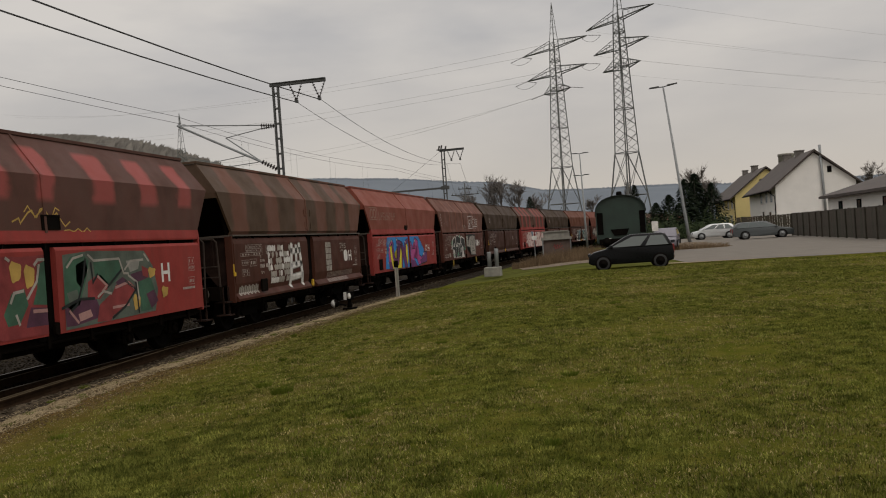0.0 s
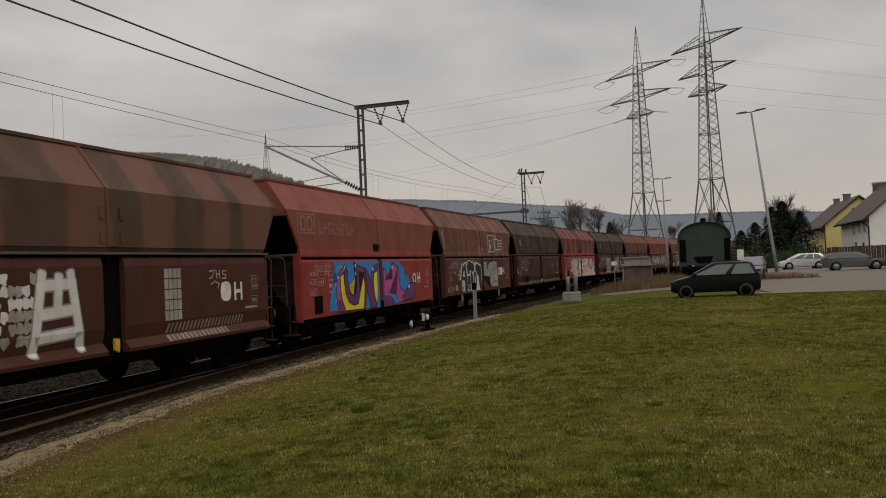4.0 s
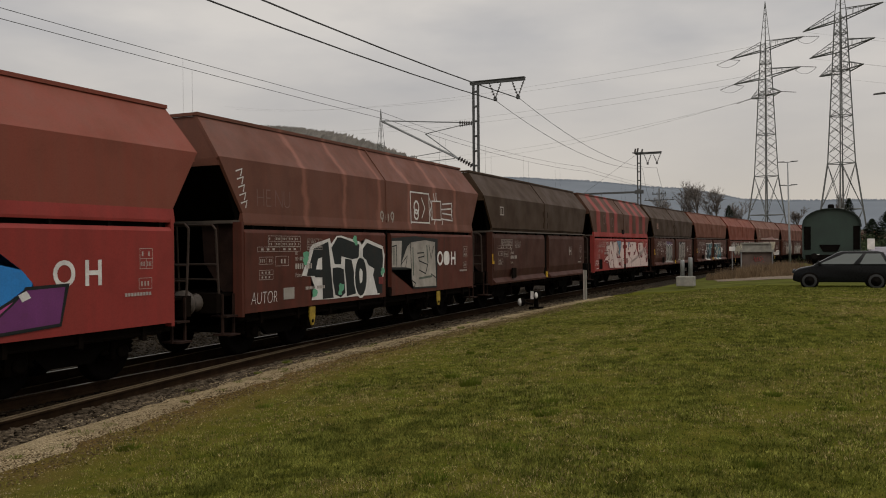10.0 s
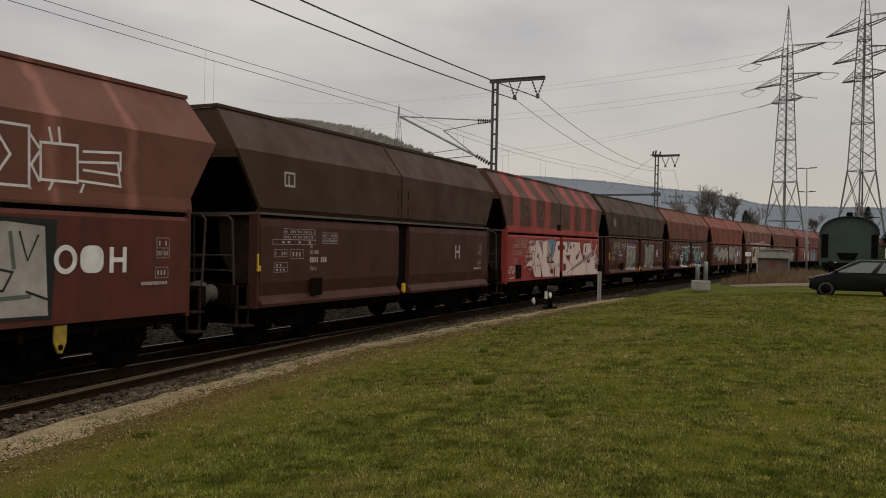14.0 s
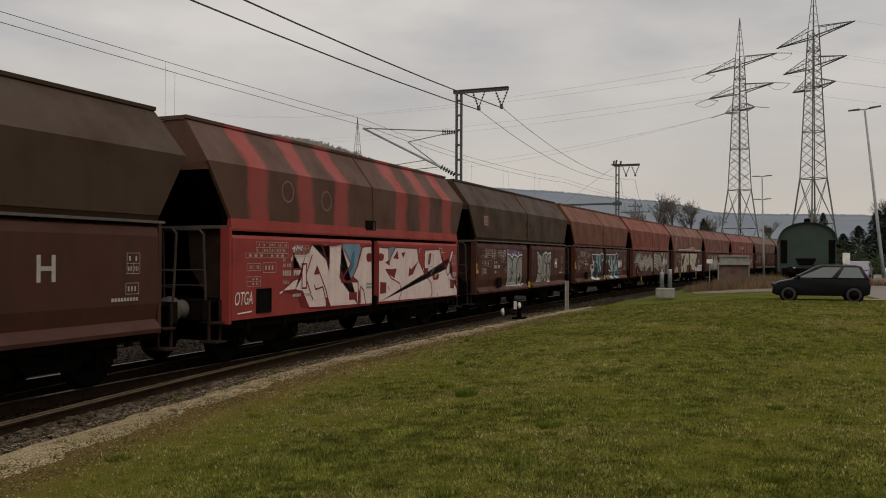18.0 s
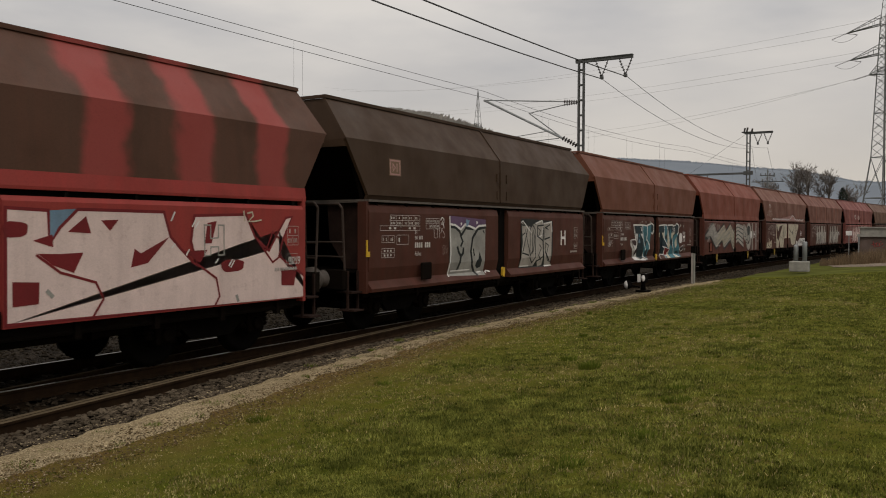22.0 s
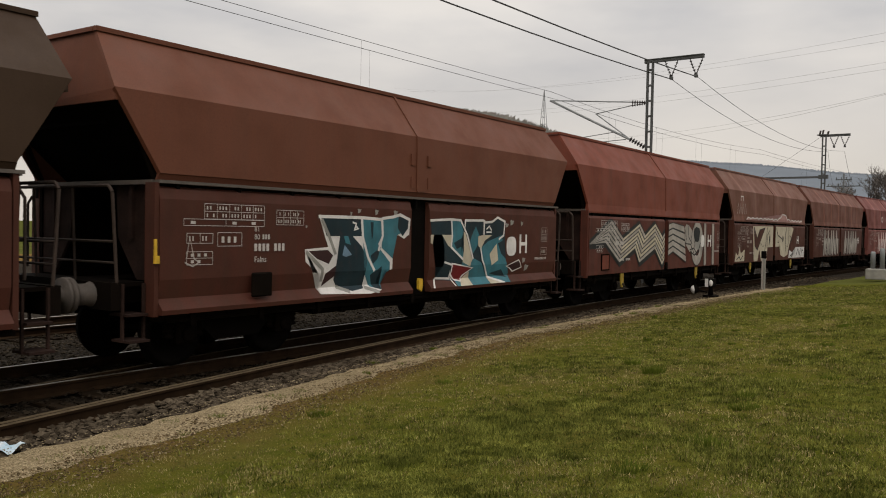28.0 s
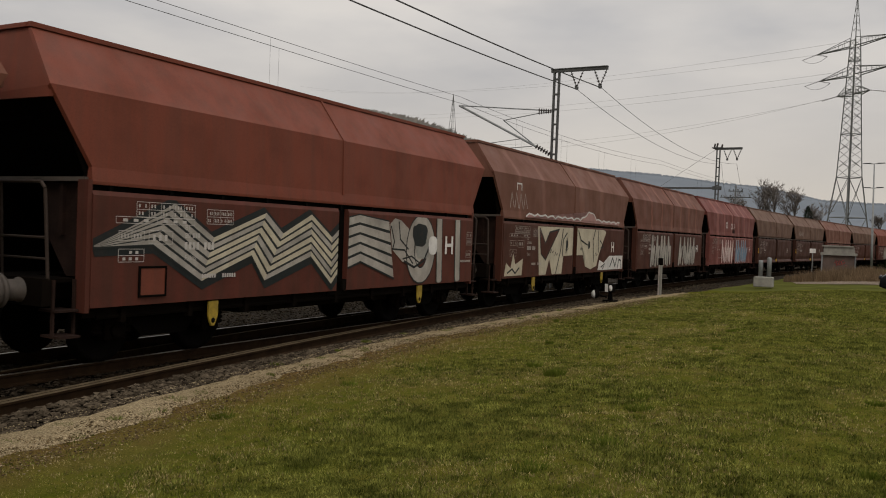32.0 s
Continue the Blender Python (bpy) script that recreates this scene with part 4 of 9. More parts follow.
        for a, z, wd, ht in cells:
            bm.faces.new([bm.verts.new(p) for p in ((0, a, z), (0, a + wd, z), (0, a + wd, z + ht), (0, a, z + ht))])
        bm.normal_update()
        ob = self.put(name, bm, mat, self.ink if lift is None else lift, upper)
        if ob and len(cells) > 1:
            tagged(ob, kind="stuff")
        return ob

    def table(self, a, z, wd, ht, rows, cols, mat, seed=1):
        """A framed load table with unreadable figures."""
        rng = random.Random(seed)
        t = 0.007
        cells = []
        for r in range(rows + 1):
            cells.append((a, z + ht * r / rows - t / 2, wd, t))
        for r in range(rows):
            for c in range(cols[r] + 1):
                cells.append((a + wd * c / cols[r] - t / 2, z + ht * r / rows, t, ht / rows))
            for c in range(cols[r]):
                x0 = a + wd * c / cols[r]
                for q in range(3):
                    if rng.random() < 0.8:
                        cells.append((x0 + wd / cols[r] * (0.16 + 0.25 * q), z + ht * (r + 0.25) / rows, wd / cols[r] * 0.11, ht / rows * 0.46))
        self.bars("load_table", cells, mat)

    def stencils(self, mat, seed=1, a0=-5.05, number=True):
        """The usual data stencils: tables, data boxes and unreadable running number."""
        rng = random.Random(seed)
        self.table(a0 + 0.33, 2.02, 1.05, 0.20, 2, (5, 5), mat, seed)
        self.table(a0, 1.93, 1.38, 0.085, 1, (2,), mat, seed + 1)
        self.table(a0 + 1.62, 1.96, 0.55, 0.21, 2, (4, 4), mat, seed + 2)
        self.table(a0 + 0.05, 1.70, 0.42, 0.13, 1, (2,), mat, seed + 3)
        self.table(a0 + 0.55, 1.66, 0.42, 0.18, 1, (1,), mat, seed + 4)
        self.table(a0 + 0.05, 1.42, 0.42, 0.17, 2, (1, 1), mat, seed + 5)
        if number:
            cells = []
            for r, (n, hgt, zz) in enumerate(((0, 0.07, 1.86), (6, 0.07, 1.75), (9, 0.105, 1.585))):
                for i in range(n):
                    if not (r == 2 and i in (4, 8)) and not (r == 1 and i < 3):
                        cells.append((a0 + 1.2 + i * hgt * 0.72, zz, hgt * 0.48, hgt))
            self.bars("running_number", cells, mat)
            self.text("Falns", a0 + 1.2, 1.43, 0.085, mat, lift=self.ink)
            self.text("81", a0 + 1.2, 1.86, 0.075, mat, lift=self.ink)
            self.text("80", a0 + 1.2, 1.75, 0.075, mat, lift=self.ink)
        cells = [(a0 + 1.55 + 0.42 * i + 0.05 * j, 1.17, 0.035, 0.06) for i in range(2) for j in range(6)]
        if not self.skirt:
            self.bars("data_line", cells, mat)

    def end_stencils(self, mat, a0=4.62, seed=3):
        self.table(a0, 1.70, 0.26, 0.30, 2, (2, 1), mat, seed)
        self.table(a0 - 0.02, 1.40, 0.26, 0.16, 1, (1,), mat, seed + 1)
        self.bars("data_line", [(a0 - 0.3 + 0.06 * i, 1.30, 0.045, 0.05) for i in range(9)], mat)

    def hatch(self, a, z, wd=0.40, ht=0.34, upper=False, mat=STEEL, name="hatch"):
        bm = bmesh.new()
        x = self.skin(z + ht / 2, upper)
        box(bm, x - 0.01, x + 0.012, a, a + wd, z, z + ht)
        part(name, bm, mat, self.w)
        bm = bmesh.new()
        for p in ((a - 0.03, a, z - 0.03, z + ht + 0.03), (a + wd, a + wd + 0.03, z - 0.03, z + ht + 0.03), (a, a + wd, z - 0.03, z), (a, a + wd, z + ht, z + ht + 0.03)):
            box(bm, x - 0.01, x + 0.02, *p)
        part("hatch_frame", bm, SHADED_GRIME, self.w)

    def placard(self, a, z):
        fitted("placard_box", "placard_box", self.w, Matrix.Translation((1.545, a + 0.2, z)))
        self.bars("placard_paper", [(a + 0.08, z + 0.07, 0.24, 0.16)], S_GREYGREEN, 0.10)


def ring(a, z, ra, rz, n=18):
    return [(a + ra * math.cos(2 * math.pi * i / n), z + rz * math.sin(2 * math.pi * i / n)) for i in range(n + 1)]


def paint_w0():
    g = Side(0, False)
    for i, a in enumerate((-4.9, -4.1, -3.2, -2.4)):
        g.stroke("graffiti_letter", [[(a - 0.1, 1.05), (a + 0.1, 1.5), (a - 0.05, 2.0)], [(a, 1.45), (a + 0.45, 1.35 + 0.1 * (i % 2))], [(a + 0.1, 2.0), (a + 0.5, 2.02)]], 0.40, (S_GREEN, S_PLUM, S_GREYGREEN, S_GREEN)[i], S_SILVER, 0.03, lift=0.006 + 0.001 * i)
    g.area("graffiti_cloud", [(0.36, 2.19), (1.09, 2.24), (2.95, 2.20), (3.10, 2.06), (3.25, 1.87), (3.40, 1.39), (3.26, 0.95), (0.33, 0.88)], S_GREYGREEN, 0.004)
    g.area("green_letter", [(0.40, 2.01), (0.57, 2.15), (0.92, 2.21), (1.10, 2.06), (0.96, 1.68), (0.75, 1.29), (0.52, 1.20), (0.33, 1.33)], S_GREEN, 0.006)
    g.area("green_letter", [(1.23, 2.03), (2.04, 2.05), (2.15, 1.85), (1.90, 1.65), (1.71, 1.57), (1.41, 1.80), (1.26, 1.66)], S_GREEN, 0.006)
    g.area("grey_letter", [(0.71, 2.00), (1.01, 2.09), (1.05, 1.88), (0.82, 1.59), (0.70, 1.70)], S_GREY, 0.006)
    g.area("red_letter", [(1.89, 1.57), (2.35, 1.62), (2.57, 1.47), (2.25, 1.16), (1.82, 0.98), (1.59, 1.22)], S_DULLRED, 0.007)
    g.area("plum_letter", [(0.34, 1.25), (0.83, 1.39), (1.24, 1.38), (1.42, 1.02), (0.61, 0.93), (0.34, 0.94)], S_PLUM, 0.006)
    g.area("green_letter", [(2.66, 1.58), (3.14, 1.66), (3.30, 1.30), (3.13, 0.99), (2.71, 0.98)], S_GREEN, 0.007)
    g.area("plum_letter", [(2.41, 1.75), (2.90, 1.81), (3.04, 1.60), (2.65, 1.44)], S_PLUM, 0.006)
    g.area("red_letter", [(1.03, 1.68), (1.31, 1.79), (1.63, 1.53), (1.36, 1.34), (0.99, 1.40)], S_DULLRED, 0.0065)
    g.area("red_letter", [(1.34, 1.24), (1.72, 1.42), (1.86, 1.10), (1.65, 0.91), (1.23, 0.93)], S_DULLRED, 0.0075)
    g.area("grey_letter", [(2.28, 2.02), (2.77, 2.02), (2.70, 1.84), (2.41, 1.79)], S_GREY, 0.0075)
    g.area("plum_letter", [(1.89, 1.62), (2.13, 1.71), (2.31, 1.62), (2.02, 1.50)], S_PLUM, 0.0075)
    g.area("grey_letter", [(0.41, 1.52), (0.70, 1.57), (0.75, 1.39), (0.48, 1.31)], S_GREYGREEN, 0.008)
    g.area("red_letter", [(2.83, 1.90), (3.08, 1.82), (3.05, 1.64), (2.85, 1.70)], S_DULLRED, 0.008)
    g.area("pale_letter", [(0.69, 1.13), (1.05, 1.18), (1.11, 1.05), (0.73, 0.99)], S_OFFPINK, 0.008)
    g.area("plum_letter", [(2.93, 1.32), (3.24, 1.39), (3.38, 1.15), (3.10, 1.01)], S_PLUM, 0.008)
    g.stroke("dark_outline", [[(0.99, 2.09), (0.88, 1.68), (0.67, 1.29), (0.44, 1.17)], [(1.15, 2.02), (1.18, 1.66), (1.33, 1.80)], [(1.62, 1.55), (2.11, 1.85)], [(2.23, 1.62), (2.57, 1.44), (2.17, 1.14), (1.73, 0.96)], [(2.58, 1.58), (2.63, 0.98)], [(0.26, 1.27), (0.75, 1.39), (1.18, 1.37)]], 0.05, S_BLACK, lift=0.0085)
    g.blob("ochre_spot", 2.57, 1.19, 0.12, 0.15, S_OCHRE, 1, 0.1, 0.01, n=20)
    g.blob("ochre_spot", 3.19, 1.75, 0.13, 0.10, S_OCHRE, 1, 0.15, 0.01, n=20)
    g.blob("ochre_spot", 3.66, 1.32, 0.12, 0.11, S_OCHRE, 1, 0.15, 0.01, n=20)
    g.stroke("pale_outline", [[(1.08, 2.17), (1.24, 2.06), (2.04, 2.07)], [(2.06, 2.05), (2.18, 1.78), (2.33, 1.77)], [(2.22, 1.85), (2.44, 2.01), (2.89, 2.02)], [(2.33, 1.73), (2.62, 1.58), (2.66, 1.24)], [(1.30, 1.39), (1.48, 1.48), (1.72, 1.42)], [(2.94, 2.13), (3.09, 1.99)], [(0.45, 1.97), (0.63, 2.12), (0.92, 2.17)]], 0.045, S_SILVER, lift=0.009)
    g.stroke("pale_outline", [[(1.76, 1.15), (2.29, 1.16)], [(0.46, 1.20), (0.68, 0.98)], [(1.88, 1.52), (2.31, 1.60), (2.49, 1.48)], [(1.34, 1.76), (1.60, 1.58), (1.45, 1.48)]], 0.05, S_OFFPINK, lift=0.009)
    g.area("green_letter", [(-0.32, 2.04), (-0.12, 2.11), (0.00, 1.93), (0.05, 1.55), (-0.03, 1.36), (-0.47, 1.40), (-0.34, 1.67)], S_GREEN, 0.006)
    g.area("green_letter", [(-0.95, 1.62), (-0.66, 1.68), (-0.58, 1.41), (-0.80, 1.12), (-1.08, 1.10), (-1.16, 1.29)], S_GREEN, 0.006)
    g.area("dull_field", [(-1.87, 1.11), (-1.77, 2.11), (-1.06, 2.21), (-0.68, 2.19), (0.06, 2.22), (0.03, 0.88), (-1.20, 0.89)], S_DULLRED, 0.004)
    g.area("plum_letter", [(-0.53, 1.36), (-0.01, 1.31), (0.02, 1.03), (-0.67, 1.04)], S_PLUM, 0.005)
    g.blob("ochre_spot", -0.84, 1.96, 0.13, 0.16, S_OCHRE, 1, 0.1, 0.01, n=20)
    g.blob("ochre_spot", -0.52, 1.87, 0.12, 0.18, S_OCHRE, 1, 0.1, 0.01, n=20)
    g.blob("ochre_spot", -0.02, 1.21, 0.07, 0.08, S_OCHRE, 1, 0.15, 0.01, n=20)
    g.stroke("pale_outline", [[(-0.38, 2.05), (-0.29, 2.13), (-0.06, 2.13)], [(-0.27, 2.04), (-0.35, 1.77), (-0.60, 1.51)], [(-0.99, 1.47), (-0.90, 1.62), (-0.69, 1.64)], [(-0.88, 1.26), (-0.82, 1.11)], [(-1.04, 2.18), (-0.97, 2.14)]], 0.05, S_SILVER, lift=0.009)
    g.stroke("pale_outline", [[(-0.46, 1.29), (-0.01, 1.27)]], 0.06, S_OFFPINK, lift=0.009)
    g.text("H", 3.55, 1.53, 0.40, WHITE, wide=1.0, bold=0.012)
    g.end_stencils(OFFWHITE, 4.75)
    g.hatch(-0.02, 2.66, 0.42, 0.2, True)
    g.stroke("yellow_tag", [[(-0.75 + 0.12 * i + 0.05 * math.sin(2.3 * i), 2.72 + 0.22 * math.sin(0.26 * i) + 0.09 * math.sin(2.1 * i + 0.5)) for i in range(13)]], 0.028, S_OCHRE, lift=0.004, upper=True)
    g.stroke("yellow_tag", [[(-0.45 + 0.1 * i, 2.93 + 0.10 * math.sin(1.7 * i)) for i in range(10)], [(0.55 + 0.13 * i, 2.62 + 0.05 * math.sin(2.9 * i)) for i in range(7)]], 0.022, S_OCHRE, lift=0.004, upper=True)
    g.stencils(OFFWHITE, 2)


def paint_w1():
    g = Side(1, True)
    g.stencils(OFFWHITE, 3)
    rng = random.Random(6)
    for i in range(12):
        for j in range(6):
            if rng.random() < 0.78:
                g.blob("graffiti_patch", -3.25 + 0.14 * i, 1.2 + 0.18 * j, 0.075, 0.085, S_SILVER if rng.random() < 0.6 else S_WHITE, 7 * i + j, 0.16, 0.004 + 0.0006 * (i % 3), n=12)
    for run in ([(-1.75, 1.0), (-1.55, 2.15)], [(-0.75, 1.0), (-0.95, 2.15)], [(-1.6, 1.55), (-0.85, 1.6)], [(-1.6, 1.98), (-0.9, 2.0)], [(-1.25, 1.6), (-1.2, 2.1)], [(-1.65, 1.2), (-0.8, 1.25)]):
        g.stroke("graffiti_letter", [run], 0.16, S_WHITE, S_GREY, 0.03)
    g.bars("tile_grid", [(1.46 + 0.135 * c, 1.24 + 0.195 * r, 0.12, 0.175) for c in range(4) for r in range(5)], S_SILVER)
    for i in range(22):
        g.area("hatched_mark", [(1.50 + 0.125 * i, 1.02), (1.56 + 0.125 * i, 1.02), (1.62 + 0.125 * i, 1.19), (1.56 + 0.125 * i, 1.19)], S_SMEAR)
    for i in range(15):
        g.area("hatched_mark", [(1.50 + 0.14 * i, 0.87), (1.60 + 0.14 * i, 0.87), (1.60 + 0.14 * i, 0.98), (1.50 + 0.14 * i, 0.98)], S_SMEAR)
    g.blob("white_disc", 3.56, 1.70, 0.2, 0.2, WHITE, 1, 0.0)
    g.text("H", 3.86, 1.51, 0.38, WHITE, bold=0.012)
    g.stroke("small_tag", [[(2.95, 2.12), (3.15, 2.14), (3.05, 2.0), (2.95, 1.98)], [(3.2, 2.14), (3.22, 1.98)], [(3.2, 2.06), (3.32, 2.06)], [(3.32, 2.14), (3.33, 1.98)], [(3.58, 2.12), (3.44, 2.13), (3.44, 2.06), (3.56, 2.04), (3.56, 1.97), (3.42, 1.97)], [(3.0, 1.86), (3.15, 1.92), (3.3, 1.86), (3.24, 1.78)]], 0.03, S_SILVER)
    g.end_stencils(OFFWHITE)
    g.placard(-4.0, 0.95)
    g.bars("grey_scrawl", [(-5.2 + 0.11 * i, 0.93 + 0.03 * (i % 2), 0.085, 0.22) for i in range(11)], S_SILVER)


def paint_w2():
    g = Side(2, False)
    g.area("graffiti_cloud", [(-3.86, 0.97), (-3.78, 1.34), (-3.70, 1.43), (-3.66, 1.56), (-3.47, 1.60), (-3.35, 1.74), (-3.58, 1.85), (-3.60, 2.00), (-3.50, 2.13), (-3.48, 2.25), (-3.36, 2.32), (1.61, 2.37), (1.86, 2.13), (2.16, 2.03), (2.22, 1.82), (2.58, 1.74), (2.74, 1.57), (2.68, 1.27), (2.97, 1.03), (1.55, 0.83), (-3.86, 0.95)], S_BLUE, 0.004)
    g.outlined("graffiti_letter", [(-3.30, 1.82), (-3.22, 1.92), (-2.78, 2.17), (-2.70, 2.05), (-2.85, 1.97), (-3.10, 1.88), (-3.11, 1.62), (-3.08, 1.36), (-2.96, 1.14), (-2.78, 0.87), (-3.31, 0.92), (-3.38, 1.30), (-3.36, 1.63)], S_PINK, 0.007, S_BLACK, 0.04)
    g.outlined("graffiti_letter", [(-3.10, 1.87), (-2.85, 1.95), (-2.84, 1.70), (-2.77, 1.39), (-2.58, 1.15), (-2.25, 1.04), (-1.89, 1.06), (-1.74, 1.33), (-1.76, 1.76), (-1.80, 1.97), (-1.43, 1.95), (-1.33, 1.55), (-1.40, 1.17), (-1.47, 0.88), (-2.80, 0.90), (-3.00, 1.18), (-3.09, 1.45)], S_YELLOW, 0.0085, S_BLACK, 0.04)
    g.outlined("graffiti_letter", [(-2.82, 1.95), (-2.70, 2.14), (-2.56, 1.98), (-2.62, 1.87), (-2.53, 1.60), (-2.43, 1.39), (-2.23, 1.31), (-2.02, 1.37), (-1.94, 1.62), (-1.95, 1.91), (-2.11, 2.18), (-2.14, 2.27), (-1.91, 2.16), (-1.27, 2.06), (-1.35, 1.93), (-1.80, 1.97), (-1.76, 1.76), (-1.74, 1.33), (-1.89, 1.06), (-2.25, 1.04), (-2.58, 1.15), (-2.77, 1.39), (-2.84, 1.70)], S_PURPLE, 0.01, S_BLACK, 0.04)
    g.outlined("graffiti_letter", [(-1.35, 1.93), (-1.19, 1.99), (-1.14, 1.54), (-1.18, 1.30), (-1.35, 0.87), (-1.47, 0.88), (-1.33, 1.55)], S_PURPLE, 0.0075, S_BLACK, 0.03)
    g.outlined("graffiti_letter", [(-1.27, 2.08), (-1.08, 1.96), (-0.62, 1.32), (-0.43, 0.87), (-0.87, 0.89), (-1.18, 1.45)], S_PURPLE, 0.0115, S_BLACK, 0.04)
    g.outlined("graffiti_letter", [(-0.59, 1.91), (-0.29, 1.98), (-0.28, 1.22), (-0.43, 0.98), (-0.56, 1.21), (-0.63, 1.58)], S_YELLOW, 0.0085, S_BLACK, 0.03)
    g.outlined("graffiti_letter", [(-0.88, 1.69), (-0.77, 1.98), (-0.57, 2.12), (-0.20, 2.20), (-0.22, 2.01), (-0.57, 1.91), (-0.63, 1.61), (-0.57, 1.23), (-0.75, 1.43)], S_PURPLE, 0.0095, S_BLACK, 0.03)
    g.area("graffiti_shade", [(0.27, 1.14), (0.45, 0.91), (0.26, 0.88)], S_YELLOW, 0.007)
    g.outlined("graffiti_letter", [(0.26, 2.05), (0.39, 2.01), (0.48, 1.83), (0.40, 1.68), (1.03, 1.71), (0.96, 2.16), (1.13, 2.21), (1.60, 2.06), (1.65, 1.69), (1.79, 1.38), (2.20, 1.24), (2.61, 1.44), (2.64, 1.50), (3.30, 1.52), (3.17, 0.99), (1.91, 0.92), (1.56, 0.90), (1.25, 1.21), (0.70, 1.27), (1.30, 0.87), (0.22, 0.84)], S_PINK, 0.008, S_BLACK, 0.04)
    g.outlined("graffiti_shade", [(0.70, 1.27), (1.27, 1.21), (1.60, 0.89), (1.30, 0.86)], S_BLUE, 0.0105, S_BLACK, 0.03)
    g.outlined("graffiti_tail", [(2.44, 1.31), (2.64, 1.49), (3.27, 1.51), (3.17, 1.00), (2.05, 0.94), (1.87, 1.12), (2.24, 1.16)], S_PURPLE, 0.0105, S_BLACK, 0.03)
    g.area("graffiti_shade", [(0.23, 1.22), (0.93, 1.12), (1.26, 0.88), (0.22, 0.84)], S_PURPLE, 0.0095)
    g.area("graffiti_shade", [(-3.30, 1.25), (-3.00, 1.20), (-2.80, 0.90), (-3.29, 0.92)], S_PURPLE, 0.0095)
    g.area("graffiti_glint", [(-3.31, 1.85), (-3.25, 1.89), (-3.22, 1.83), (-3.28, 1.79)], S_WHITE, 0.016)
    g.area("graffiti_glint", [(-2.84, 2.13), (-2.78, 2.16), (-2.74, 2.10), (-2.81, 2.06)], S_WHITE, 0.016)
    g.area("graffiti_glint", [(-2.07, 2.16), (-2.00, 2.20), (-1.96, 2.13), (-2.03, 2.10)], S_WHITE, 0.016)
    g.area("graffiti_glint", [(-2.10, 1.94), (-2.03, 1.97), (-1.99, 1.91), (-2.06, 1.87)], S_WHITE, 0.016)
    g.area("graffiti_glint", [(-0.74, 2.05), (-0.65, 2.09), (-0.60, 2.02), (-0.69, 1.98)], S_WHITE, 0.016)
    g.area("graffiti_glint", [(0.94, 2.07), (1.05, 2.11), (1.10, 2.03), (1.00, 1.99)], S_WHITE, 0.016)
    g.area("graffiti_glint", [(2.52, 1.42), (2.64, 1.47), (2.71, 1.38), (2.58, 1.33)], S_WHITE, 0.016)
    g.text("O H", 3.05, 1.5, 0.36, WHITE, wide=0.95, bold=0.01)
    # faded framed emblem and company lettering as plain shapes
    g.stroke("faded_emblem", [[(-5.42, 3.02), (-4.44, 3.02), (-4.44, 3.50), (-5.42, 3.50), (-5.42, 3.02)]], 0.04, S_FADED, lift=0.004, upper=True)
    for a in (-5.24, -4.86):
        g.stroke("faded_mark", [[(a, 3.10), (a + 0.22, 3.10), (a + 0.28, 3.26), (a + 0.22, 3.42), (a, 3.42), (a, 3.10)]], 0.07, S_FADED, lift=0.004, upper=True)
    for i in range(8):
        a = -4.20 + 0.31 * i
        g.stroke("faded_mark", [[(a + 0.02, 3.02), (a + 0.02, 3.32)], [(a + 0.04, 3.04 + 0.13 * (i % 3)), (a + 0.20, 3.04 + 0.13 * (i % 3))], [(a + 0.19, 3.02 + 0.15 * (i % 2)), (a + 0.19, 3.17 + 0.15 * (i % 2))]], 0.055, S_FADED, lift=0.004, upper=True)
    g.hatch(-0.36, 2.60, 0.46, 0.16, True)
    g.hatch(-4.72, 0.98, 0.38, 0.38)
    g.stencils(OFFWHITE, 8)
    g.end_stencils(OFFWHITE)


